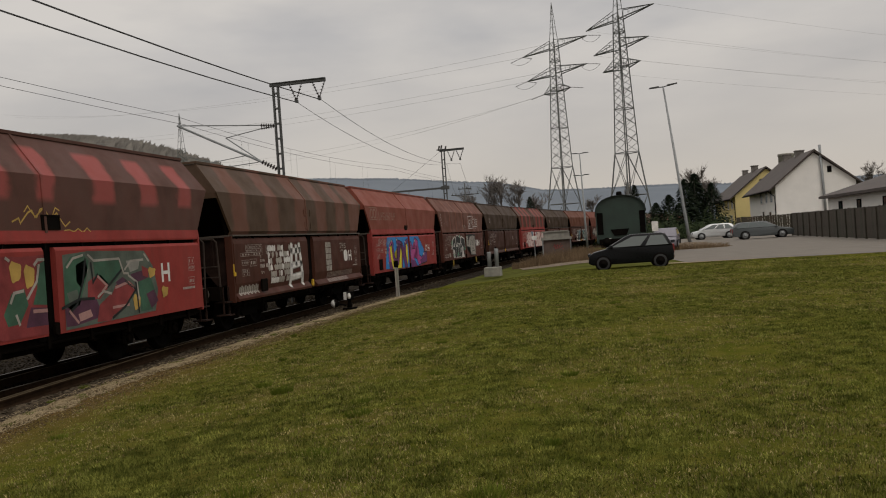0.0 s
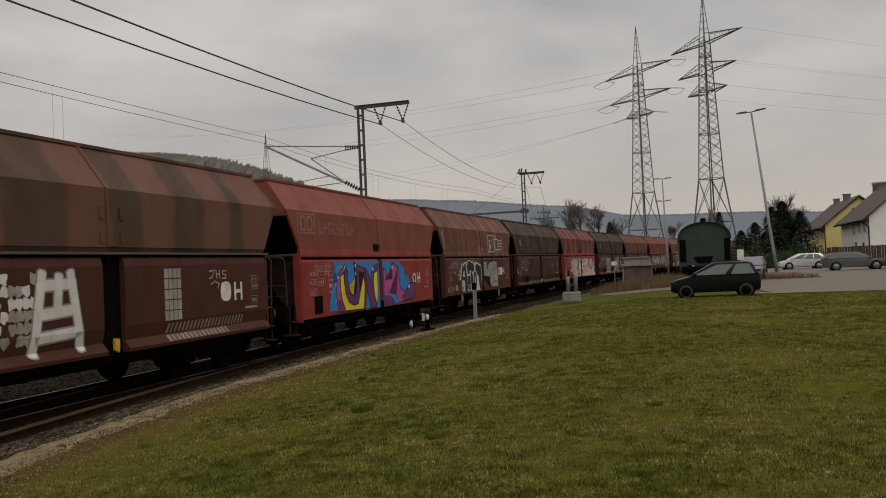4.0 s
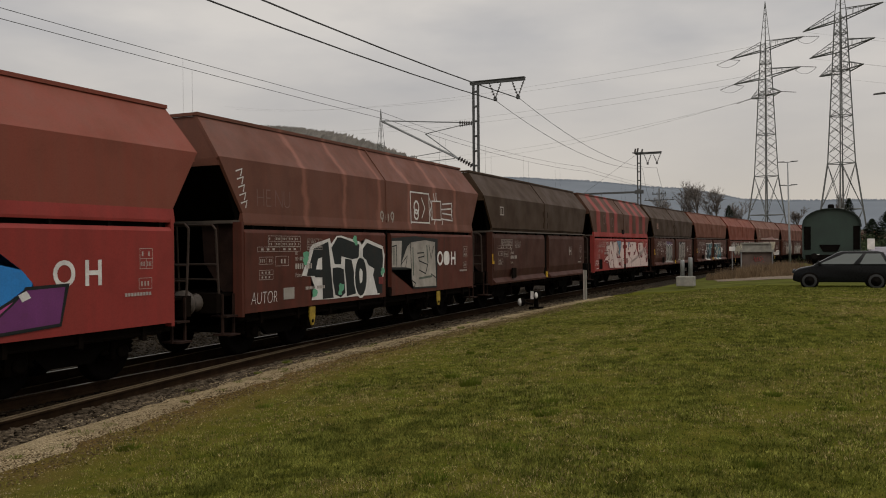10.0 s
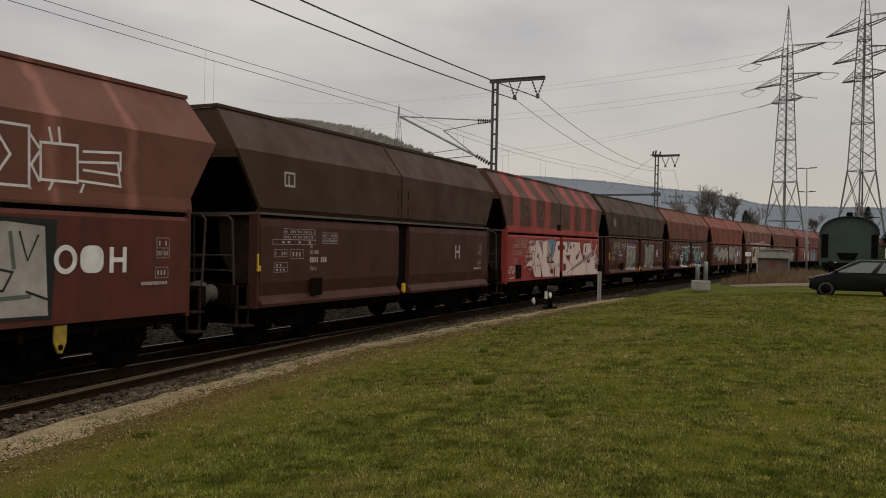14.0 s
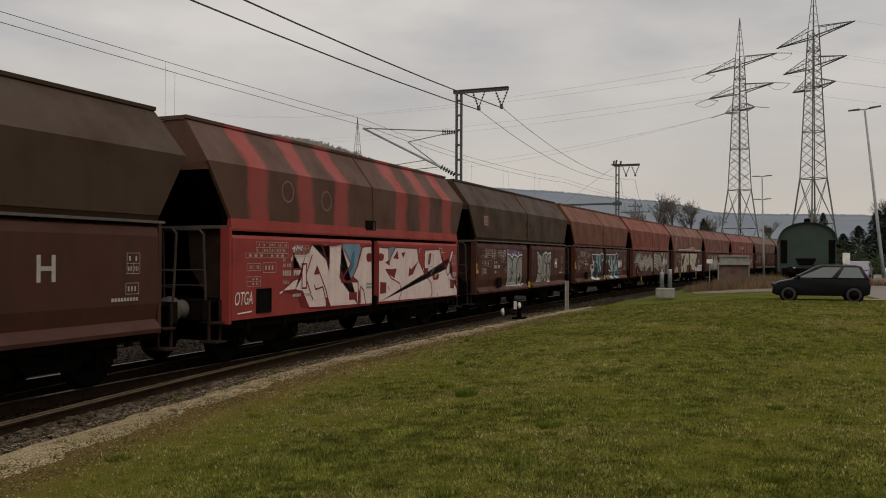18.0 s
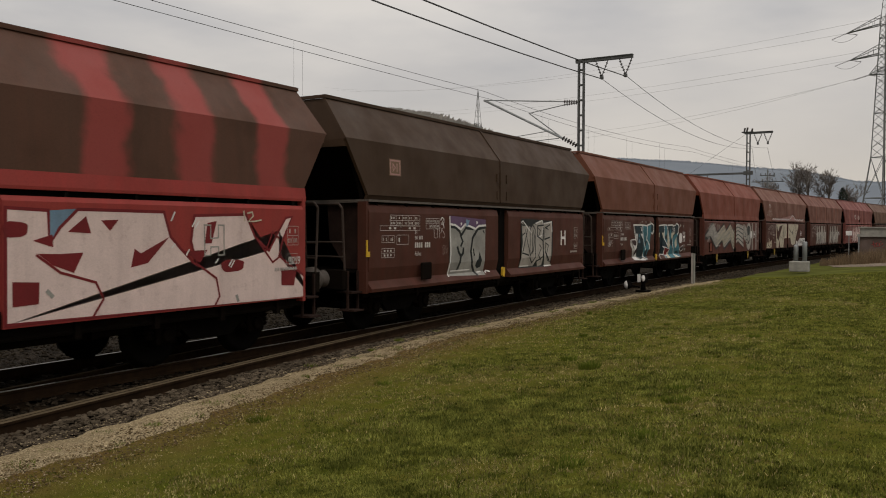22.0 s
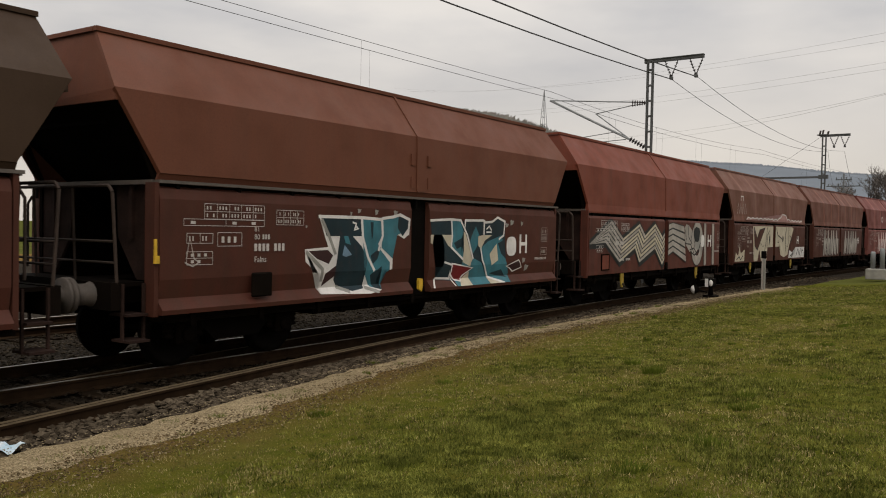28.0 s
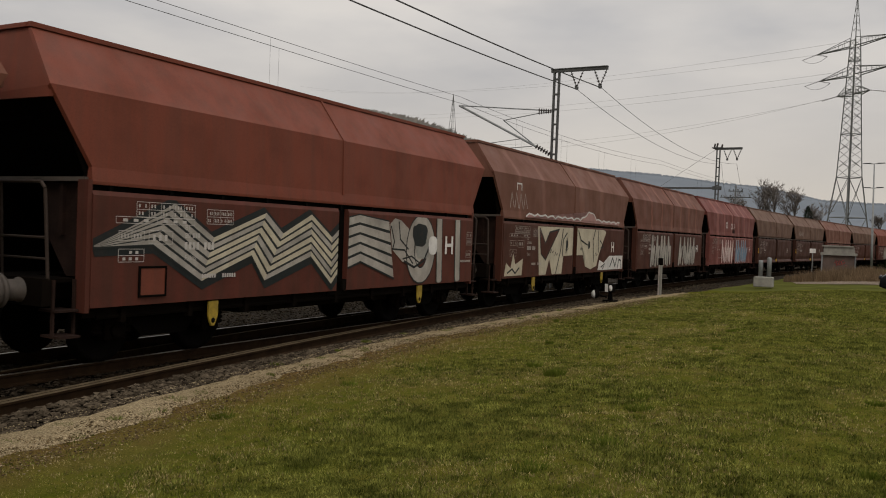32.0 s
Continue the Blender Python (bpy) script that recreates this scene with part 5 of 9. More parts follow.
def paint_w3():
    g = Side(3, False)
    g.ink = 0.010
    g.area("white_outline", [(-3.62, 1.45), (-3.44, 1.76), (-3.31, 2.00), (-3.21, 2.07), (-2.58, 2.19), (-2.53, 2.07), (-2.30, 2.24), (-2.13, 2.25), (-1.32, 2.12), (-1.24, 2.05), (-1.05, 2.19), (-0.26, 2.02), (-0.17, 1.82), (-0.22, 1.35), (-0.44, 0.91), (-1.50, 0.93), (-2.46, 0.93), (-3.28, 0.95), (-3.16, 1.21), (-3.29, 1.42)], S_WHITE, 0.004)
    g.area("black_letter", [(-3.46, 1.44), (-3.33, 1.69), (-3.19, 1.98), (-2.64, 2.12), (-2.60, 1.55), (-2.45, 0.95), (-2.87, 0.95), (-2.88, 1.39), (-3.14, 1.40), (-3.17, 1.43)], S_BLACK, 0.007)
    g.area("white_gap", [(-3.12, 1.56), (-3.04, 1.77), (-2.89, 1.80), (-2.89, 1.55)], S_WHITE, 0.01)
    g.area("black_letter", [(-2.52, 1.99), (-2.28, 2.21), (-2.13, 2.21), (-1.35, 2.06), (-1.39, 1.76), (-1.68, 1.74), (-2.12, 1.81), (-2.14, 1.64), (-2.40, 1.65)], S_BLACK, 0.007)
    g.area("black_letter", [(-2.48, 1.57), (-2.29, 1.58), (-2.31, 1.32), (-2.26, 1.29), (-2.18, 1.57), (-2.03, 1.53), (-1.97, 1.03), (-2.16, 0.94), (-2.38, 1.01), (-2.48, 1.32)], S_BLACK, 0.007)
    g.area("black_letter", [(-1.97, 1.76), (-1.70, 1.73), (-1.57, 1.40), (-1.52, 0.99), (-1.91, 0.95), (-1.93, 1.24), (-1.99, 1.54)], S_BLACK, 0.007)
    g.area("black_letter", [(-1.20, 1.97), (-1.00, 2.10), (-0.29, 1.95), (-0.25, 1.73), (-0.30, 1.39), (-0.39, 1.33), (-0.30, 0.94), (-0.58, 0.94), (-0.74, 1.36), (-0.65, 1.57), (-0.81, 1.69), (-0.96, 1.60), (-1.05, 1.72), (-1.20, 1.77)], S_BLACK, 0.007)
    g.blob("black_letter", -1.30, 1.35, 0.26, 0.42, S_BLACK, 1, 0.03, 0.0085, n=20)
    g.stroke("white_gap", [ring(-1.30, 1.35, 0.285, 0.45, 18)], 0.045, S_WHITE, lift=0.0095)
    g.blob("white_gap", -1.30, 1.37, 0.07, 0.16, S_WHITE, 1, 0.06, 0.0100, n=16)
    g.area("white_gap", [(-0.85, 1.37), (-0.74, 1.35), (-0.54, 0.94), (-0.86, 0.95)], S_WHITE, 0.01)
    g.blob("mint_drop", -3.47, 1.84, 0.10, 0.09, S_MINT, 2, 0.14, 0.0120, n=16)
    g.blob("mint_drop", -3.50, 1.73, 0.08, 0.07, S_MINT, 2, 0.14, 0.0120, n=16)
    g.blob("mint_drop", -1.55, 2.18, 0.08, 0.07, S_MINT, 5, 0.14, 0.0120, n=16)
    g.blob("mint_drop", -1.50, 2.09, 0.06, 0.05, S_MINT, 6, 0.14, 0.0120, n=16)
    g.blob("mint_drop", -2.14, 1.15, 0.10, 0.09, S_MINT, 1, 0.14, 0.0120, n=16)
    g.blob("mint_drop", -2.19, 1.05, 0.07, 0.06, S_MINT, 5, 0.14, 0.0120, n=16)
    g.blob("mint_drop", -0.27, 1.45, 0.08, 0.07, S_MINT, 3, 0.14, 0.0120, n=16)
    g.blob("mint_drop", -0.33, 1.40, 0.05, 0.05, S_MINT, 2, 0.14, 0.0120, n=16)
    g.blob("mint_drop", -3.17, 1.09, 0.09, 0.08, S_MINT, 4, 0.14, 0.0120, n=16)
    g.bars("red_label", [(-0.48, 1.15, 0.22, 0.16)], S_DULLRED, 0.012)
    g.area("black_ground", [(0.03, 2.20), (1.50, 2.27), (2.14, 2.23), (2.84, 2.21), (2.82, 1.64), (2.77, 0.92), (1.34, 0.95), (1.23, 1.09), (1.20, 1.45), (0.91, 1.44), (0.08, 1.47)], S_BLACK, 0.0040)
    g.area("silver_letter", [(0.12, 2.14), (0.76, 2.15), (0.70, 1.62), (1.01, 2.00), (1.21, 2.11), (2.07, 2.17), (2.65, 2.12), (2.72, 0.97), (1.37, 0.99), (1.46, 1.10), (1.25, 1.17), (1.26, 1.46), (0.91, 1.50), (0.18, 1.52), (0.20, 1.84), (0.10, 1.85)], S_SILVER, 0.0070)
    g.stroke("black_outline", [[(0.74, 2.15), (0.67, 1.50)], [(0.66, 1.57), (1.01, 1.78), (0.91, 1.48)], [(1.19, 2.11), (1.25, 1.17), (1.46, 1.09), (1.37, 0.97)], [(1.59, 1.84), (1.96, 1.85), (1.98, 1.75), (1.65, 1.73), (1.70, 1.64), (2.19, 1.54), (2.06, 1.31), (1.69, 1.41)], [(2.28, 2.04), (2.40, 1.68), (2.55, 2.00)], [(2.39, 1.29), (2.76, 1.16)], [(0.21, 2.01), (0.43, 2.04), (0.40, 1.53)]], 0.030, S_BLACK, lift=0.0085)
    g.stroke("grey_shade", [[(1.33, 1.97), (1.35, 1.30)], [(2.15, 2.03), (2.21, 1.59)], [(1.69, 1.20), (2.44, 1.23)], [(0.30, 1.97), (0.29, 1.58)]], 0.055, S_GREYGREEN, lift=0.0078)
    g.stroke("white_ring", [ring(2.98, 1.69, 0.15, 0.16)], 0.07, WHITE)
    g.blob("white_disc", 3.42, 1.69, 0.20, 0.19, WHITE, 1, 0.0)
    g.text("H", 3.70, 1.51, 0.36, WHITE, bold=0.012)
    L = 0.035
    for run in ([(1.35, 2.5), (1.35, 3.38), (2.45, 3.38), (2.45, 2.62), (1.35, 2.62)], [(1.35, 2.62), (1.5, 2.48), (2.55, 2.46), (2.45, 2.62)], [(2.0, 3.25), (2.18, 3.0), (2.0, 2.75)],
                [(2.45, 3.3), (2.62, 3.1), (2.48, 2.9), (2.6, 2.7)], [(2.62, 3.2), (3.2, 3.22), (3.2, 2.72), (2.62, 2.72), (2.62, 3.2)], [(2.75, 3.4), (2.8, 3.2)], [(2.9, 3.42), (2.92, 3.22)],
                [(3.2, 3.0), (3.9, 3.05), (3.95, 2.72), (3.2, 2.75)], [(3.3, 3.15), (3.95, 3.2), (3.95, 2.95)], [(2.8, 2.7), (2.7, 2.5), (3.2, 2.48), (3.3, 2.7)], [(3.3, 2.9), (3.9, 2.88)]):
        g.stroke("robot_drawing", [run], L, S_WHITE, lift=0.004 + 0.001, upper=True)
    g.stroke("robot_drawing", [ring(1.68, 3.0, 0.14, 0.16, 10), ring(1.66, 2.82, 0.12, 0.12, 10)], 0.05, S_WHITE, lift=0.006, upper=True)
    for i in range(3):
        g.stroke("grey_tag", [ring(-0.18 + 0.26 * i, 2.74 - 0.04 * (i % 2), 0.07, 0.09, 8), [(-0.12 + 0.26 * i, 2.74), (-0.2 + 0.26 * i, 2.50), (-0.08 + 0.26 * i, 2.52)]], 0.045, S_SILVER, lift=0.005, upper=True)
    for i, ch in enumerate("HENU"):
        g.text(ch, -5.0 + 0.28 * i, 2.75, 0.36, S_FAINT, wide=0.8, upper=True, bold=-0.012)
    for i in range(5):
        g.stroke("edge_tag", [[(-5.55 + 0.03 * i, 3.35 - 0.14 * i), (-5.38 + 0.03 * i, 3.4 - 0.14 * i), (-5.42 + 0.03 * i, 3.28 - 0.14 * i)]], 0.025, S_WHITE, upper=True, lift=0.005)
    g.stencils(OFFWHITE, 11)
    g.bars("pale_patch", [(-4.25, 1.02, 0.36, 0.22)], S_SILVER)
    g.text("AUTOR", -5.25, 0.98, 0.24, S_WHITE, name="white_tag", wide=0.72, lean=0.12, bold=-0.008)
    g.end_stencils(OFFWHITE)


def paint_w4():
    g = Side(4, True)
    g.text("H", 3.0, 1.62, 0.36, OFFWHITE, bold=0.008)
    g.stencils(OFFWHITE, 14)
    g.end_stencils(OFFWHITE)
    g.stroke("faded_emblem", [[(-4.62, 3.02), (-4.32, 3.02), (-4.32, 3.26), (-4.62, 3.26), (-4.62, 3.02)], [(-4.5, 3.05), (-4.5, 3.2)]], 0.04, OFFWHITE, lift=0.004, upper=True)
    g.placard(-3.9, 0.95)


def paint_w5():
    g = Side(5, False)
    g.ink = 0.012
    g.outlined("pale_letter", [(-3.47, 2.01), (-3.03, 2.01), (-2.90, 2.05), (-2.79, 2.20), (-2.41, 2.22), (-2.19, 1.87), (-2.09, 1.64), (-2.07, 2.19), (-1.57, 2.23), (-1.13, 1.80), (-1.47, 1.52), (-1.58, 1.64), (-1.63, 1.54), (-1.55, 1.41), (-0.80, 1.40), (-0.79, 0.88), (-2.01, 0.90), (-2.88, 0.92), (-3.13, 1.26), (-3.40, 1.30), (-3.85, 1.30), (-3.46, 1.50), (-3.16, 1.55), (-3.17, 1.61), (-3.38, 1.58), (-3.48, 1.71), (-3.17, 1.71), (-3.50, 1.72)], S_PALE, 0.004, S_DKRED, 0.04)
    g.outlined("pale_letter", [(-0.80, 1.40), (-1.06, 1.51), (-0.84, 1.73), (-0.60, 2.18), (-0.15, 2.21), (-0.10, 0.86), (-0.79, 0.88)], S_PALE, 0.004, S_DKRED, 0.04)
    g.area("blue_patch", [(-1.52, 2.23), (-0.75, 2.24), (-0.67, 2.15), (-0.87, 1.74), (-1.09, 1.49), (-1.40, 1.48), (-1.13, 1.80)], S_TEAL2, 0.0036)
    g.area("teal_patch", [(-1.08, 2.04), (-0.95, 2.09), (-1.00, 1.77), (-1.16, 1.60), (-1.24, 1.62)], S_TEAL, 0.0045)
    g.area("maroon_patch", [(-2.71, 1.59), (-2.59, 1.77), (-2.49, 1.59)], S_DKRED, 0.007)
    g.area("maroon_patch", [(-1.62, 1.63), (-1.52, 1.52), (-1.35, 1.43), (-0.98, 1.45), (-0.82, 1.40), (-1.52, 1.41)], S_DKRED, 0.007)
    g.area("maroon_patch", [(-2.37, 2.12), (-2.07, 2.19), (-2.08, 1.62), (-2.21, 1.87)], S_DKRED, 0.0034)
    g.area("maroon_patch", [(-0.84, 1.73), (-0.81, 1.95), (-0.58, 2.19), (-0.70, 1.86), (-0.98, 1.50), (-1.09, 1.49)], S_DKRED, 0.0036)
    g.area("maroon_patch", [(-3.85, 1.30), (-3.40, 1.29), (-3.13, 1.25), (-2.89, 0.93), (-3.16, 0.95), (-3.29, 1.16), (-3.54, 1.23)], S_DKRED, 0.0036)
    g.area("maroon_patch", [(-1.22, 1.17), (-0.86, 1.17), (-0.86, 1.00), (-1.22, 1.01)], S_DKRED, 0.008)
    g.area("maroon_patch", [(-2.24, 1.09), (-2.15, 1.13), (-2.01, 0.90), (-2.22, 0.91)], S_DKRED, 0.007)
    g.area("maroon_patch", [(-0.79, 1.14), (-0.69, 1.29), (-0.67, 0.91), (-0.78, 0.90)], S_DKRED, 0.007)
    g.blob("maroon_spot", -0.25, 1.94, 0.16, 0.10, S_DKRED, 1, 0.04, 0.007, n=20)
    g.blob("maroon_spot", 0.34, 1.95, 0.15, 0.09, S_DKRED, 1, 0.04, 0.007, n=20)
    g.stroke("maroon_outline", [[(-2.78, 1.98), (-2.99, 1.62)], [(-3.00, 1.51), (-2.75, 1.09)], [(-2.59, 1.77), (-2.22, 1.26), (-2.08, 0.93)], [(-2.69, 1.38), (-2.64, 1.29), (-2.35, 1.33), (-2.22, 1.05)], [(-0.69, 1.29), (-0.54, 1.20), (-0.44, 0.90)], [(-3.17, 1.81), (-2.99, 1.81), (-2.99, 1.33), (-3.16, 1.33), (-3.16, 1.81)]], 0.032, S_DKRED, lift=0.0075)
    g.stroke("pale_sheen", [[(-1.57, 2.20), (-1.19, 1.82)], [(-2.02, 2.16), (-1.62, 2.19)]], 0.03, S_OFFPINK, lift=0.0075)
    g.outlined("pale_letter", [(0.23, 2.19), (0.75, 2.17), (0.76, 1.77), (0.90, 1.97), (1.14, 2.19), (2.44, 2.18), (2.55, 1.85), (2.72, 1.69), (2.95, 1.49), (3.03, 1.44), (2.91, 1.78), (2.97, 2.14), (3.98, 2.17), (4.17, 1.84), (4.48, 1.62), (4.71, 1.93), (4.87, 2.13), (5.02, 2.15), (4.81, 1.81), (4.71, 1.54), (4.86, 1.44), (5.55, 1.07), (5.49, 0.83), (0.22, 0.88)], S_PALE, 0.004, S_DKRED, 0.04)
    g.area("blue_patch", [(0.77, 2.17), (1.18, 2.20), (0.90, 1.97), (0.76, 1.77)], S_TEAL2, 0.0036)
    g.area("maroon_patch", [(1.25, 2.11), (1.00, 1.92), (1.32, 1.90)], S_DKRED, 0.007)
    g.area("maroon_patch", [(1.46, 2.06), (1.72, 2.07), (1.59, 1.93)], S_DKRED, 0.007)
    g.area("maroon_patch", [(0.55, 1.82), (0.80, 1.89), (0.81, 1.74)], S_DKRED, 0.007)
    g.area("maroon_patch", [(0.61, 1.67), (0.90, 1.66), (1.21, 1.67), (1.08, 1.43), (0.80, 1.53)], S_DKRED, 0.007)
    g.area("maroon_patch", [(1.90, 1.46), (1.96, 1.70), (2.06, 1.64), (2.53, 1.85), (2.13, 1.60), (2.17, 1.51)], S_DKRED, 0.007)
    g.area("maroon_patch", [(3.21, 2.04), (3.39, 2.07), (3.29, 1.75), (3.16, 1.75)], S_DKRED, 0.007)
    g.area("maroon_patch", [(2.78, 1.65), (3.21, 1.66), (3.07, 1.48)], S_DKRED, 0.007)
    g.area("maroon_patch", [(4.76, 1.34), (5.12, 1.28), (5.06, 1.05), (4.76, 1.07)], S_DKRED, 0.007)
    g.area("maroon_patch", [(0.30, 1.36), (0.63, 1.34), (0.62, 1.09), (0.30, 1.08)], S_DKRED, 0.008)
    g.blob("maroon_spot", 3.7, 1.42, 0.23, 0.09, S_DKRED, 1, 0.04, 0.007, n=20)
    g.stroke("maroon_outline", [[(0.60, 1.65), (0.90, 1.44), (1.38, 1.30), (1.49, 1.09), (1.34, 0.88)], [(3.03, 1.46), (3.38, 1.25), (3.44, 0.99), (3.35, 0.86)], [(4.17, 1.84), (4.56, 1.44), (4.76, 1.54)], [(4.41, 1.63), (4.56, 1.91), (4.71, 1.81)]], 0.032, S_DKRED, lift=0.0075)
    g.stroke("grey_stamp", [[(-0.39, 1.34), (-0.16, 1.33)], [(-0.39, 1.26), (-0.16, 1.25)], [(0.73, 1.23), (0.79, 1.17)], [(3.78, 0.97), (3.81, 0.90)]], 0.05, S_GREY, lift=0.0075)
    g.stroke("white_tag", [[(-3.51, 2.11), (-3.40, 2.13)], [(-3.44, 2.15), (-3.46, 2.05)], [(-3.38, 2.07), (-3.34, 2.16), (-3.28, 2.11), (-3.24, 2.14), (-3.20, 2.08), (-3.16, 2.16)]], 0.03, S_WHITE, lift=0.009)
    g.stroke("white_tag", [[(-3.55, 1.89), (-3.51, 1.98), (-3.53, 1.87)], [(-3.94, 1.26), (-3.85, 1.29)]], 0.03, S_WHITE, lift=0.009)
    g.stencils(OFFWHITE, 17)
    g.hatch(-4.66, 0.96, 0.40, 0.38)
    g.stroke("faint_outline", [[(3.15, 2.01), (3.27, 2.01), (3.27, 1.82), (3.42, 1.83), (3.42, 2.01), (3.53, 2.01), (3.53, 1.58), (3.42, 1.58), (3.42, 1.70), (3.27, 1.70), (3.27, 1.58), (3.16, 1.58), (3.15, 2.01)]], 0.02, S_GREY, lift=0.0085)
    g.stroke("white_glint", [[(2.56, 2.07), (2.62, 2.18)], [(2.93, 1.99), (2.99, 2.08)], [(2.98, 1.97), (3.05, 2.06)], [(2.56, 1.70), (2.62, 1.75)], [(2.82, 1.60), (2.87, 1.67)], [(3.36, 1.47), (3.41, 1.53)], [(3.66, 1.40), (3.73, 1.49)], [(3.62, 1.42), (3.69, 1.51)]], 0.022, S_WHITE, lift=0.0105)
    g.stroke("yellow_tag", [[(3.93, 2.22), (3.95, 2.08)], [(4.01, 2.19), (4.11, 2.21), (4.13, 2.15), (4.03, 2.07), (4.16, 2.07), (4.30, 2.09)]], 0.025, S_CREAM, lift=0.0105)
    g.text("2019", 4.93, 1.39, 0.13, S_WHITE, name="white_tag", wide=0.8, lift=0.0105)
    g.text("OTGA", -5.36, 1.10, 0.24, S_WHITE, name="white_tag", wide=0.58, lean=0.15, lift=0.006)
    g.stroke("white_tag", [[(-5.25, 0.95), (-4.85, 0.97)]], 0.025, S_WHITE)
    g.hatch(-0.32, 2.60, 0.42, 0.16, True)
    for a, z in ((-3.57, 3.21), (-2.10, 3.12)):
        g.stroke("chalk_ring", [ring(a, z, 0.20, 0.20, 14)], 0.035, S_FAINT, lift=0.004, upper=True)
    g.end_stencils(OFFWHITE, 4.9)


def paint_w6():
    g = Side(6, True)
    g.area("grey_panel", [(-2.48, 2.21), (-0.84, 2.13), (-0.87, 0.91), (-2.50, 0.96), (-2.44, 1.45)], S_GREY, 0.004)
    g.area("violet_band", [(-2.49, 2.24), (-0.84, 2.17), (-0.84, 2.06), (-1.18, 2.05), (-1.33, 1.98), (-1.59, 2.05), (-1.80, 2.07), (-1.99, 1.98), (-2.23, 2.05), (-2.46, 2.07)], S_VIOLET, 0.006)
    g.stroke("graffiti_line", [[(-2.46, 2.06), (-2.23, 2.04), (-2.00, 1.95), (-1.81, 2.06), (-1.59, 2.02), (-1.33, 1.96), (-1.16, 2.03), (-0.84, 2.04)], [(-2.48, 2.21), (-2.43, 1.45), (-2.50, 0.96)]], 0.045, S_WHITE, lift=0.009)
    g.stroke("graffiti_shadow", [[(-2.44, 2.01), (-2.22, 1.99), (-2.05, 1.90), (-1.97, 1.82), (-1.77, 1.98), (-1.45, 1.96)], [(-2.01, 1.82), (-1.91, 1.69), (-1.99, 1.59)], [(-0.84, 2.00), (-1.19, 1.96)]], 0.06, S_BLACK, lift=0.007)
    g.stroke("graffiti_line", [[(-1.23, 1.95), (-1.46, 1.76), (-1.54, 1.46), (-1.46, 1.15), (-1.25, 0.93)], [(-2.14, 1.56), (-2.08, 1.45), (-1.99, 1.37), (-1.90, 1.43), (-1.88, 1.53)], [(-1.99, 1.37), (-2.04, 1.21), (-2.11, 1.09)]], 0.07, S_BLACK, lift=0.008)
    g.area("black_drop", [(-1.13, 1.45), (-1.01, 1.26), (-1.04, 1.11), (-1.20, 1.07), (-1.30, 1.14), (-1.26, 1.25), (-1.18, 1.28)], S_BLACK, 0.008)
    g.stroke("graffiti_line", [[(-1.42, 1.51), (-1.38, 1.37)], [(-0.96, 1.92), (-0.91, 1.87)]], 0.04, S_BLACK, lift=0.008)
    g.stroke("graffiti_line", [[(-0.82, 0.96), (-0.76, 1.01), (-0.58, 0.98)], [(-1.19, 0.99), (-1.01, 1.00)], [(-2.39, 1.06), (-1.55, 1.06)]], 0.03, S_WHITE, lift=0.009)
    g.blob("star_glint", -1.7, 2.1, 0.07, 0.07, S_TEAL2, 1, 0.25, 0.01, n=20)
    g.blob("star_glint", -1.98, 2.07, 0.03, 0.03, S_WHITE, 1, 0.25, 0.01, n=20)
    g.blob("star_glint", -1.26, 2.1, 0.03, 0.03, S_WHITE, 1, 0.25, 0.01, n=20)
    g.area("dark_ground", [(1.07, 2.22), (3.06, 2.18), (3.07, 1.38), (2.97, 0.96), (1.01, 0.99), (1.08, 1.21)], S_BLACK, 0.004)
    g.area("silver_letter", [(1.10, 2.12), (1.27, 2.08), (1.66, 1.87), (1.62, 2.01), (1.87, 2.10), (2.01, 2.04), (2.03, 1.16), (1.85, 1.00), (1.64, 1.01), (1.56, 1.19), (1.40, 1.50), (1.35, 1.22), (1.56, 1.17), (1.46, 1.03), (1.04, 1.03), (1.21, 1.40)], S_SILVER, 0.007)
    g.area("silver_letter", [(1.96, 2.10), (2.35, 2.16), (2.43, 2.05), (2.37, 1.77), (2.14, 1.71), (2.37, 1.64), (2.42, 1.51), (2.20, 1.39), (2.44, 1.21), (2.41, 1.02), (2.15, 0.99), (2.02, 1.18), (2.08, 1.60)], S_SILVER, 0.007)
    g.area("silver_letter", [(2.46, 2.10), (2.94, 2.13), (3.00, 1.89), (2.71, 1.84), (2.68, 1.69), (2.97, 1.64), (2.90, 1.47), (2.74, 1.38), (2.91, 1.22), (2.96, 1.00), (2.57, 0.99), (2.47, 1.39)], S_SILVER, 0.007)
    g.stroke("black_outline", [[(1.31, 1.95), (1.47, 1.60), (1.62, 1.29), (1.76, 1.40)], [(1.80, 1.91), (1.89, 1.71), (1.80, 1.39)], [(2.09, 1.98), (2.24, 1.92), (2.14, 1.79)], [(2.19, 1.55), (2.31, 1.47), (2.13, 1.28), (2.29, 1.15)], [(2.59, 1.99), (2.75, 1.95)], [(2.61, 1.58), (2.77, 1.53), (2.63, 1.27), (2.76, 1.12)], [(1.12, 1.80), (1.28, 1.86)]], 0.03, S_BLACK, lift=0.009)
    g.stroke("white_outline", [[(1.07, 2.12), (1.17, 2.16), (1.66, 1.87)], [(1.94, 2.10), (2.34, 2.18), (2.43, 2.07), (2.33, 1.79), (2.10, 1.75)], [(2.46, 2.10), (2.96, 2.15), (3.00, 1.89)], [(1.04, 1.03), (1.57, 1.03)], [(2.57, 0.99), (3.01, 1.00)]], 0.035, S_WHITE, lift=0.01)
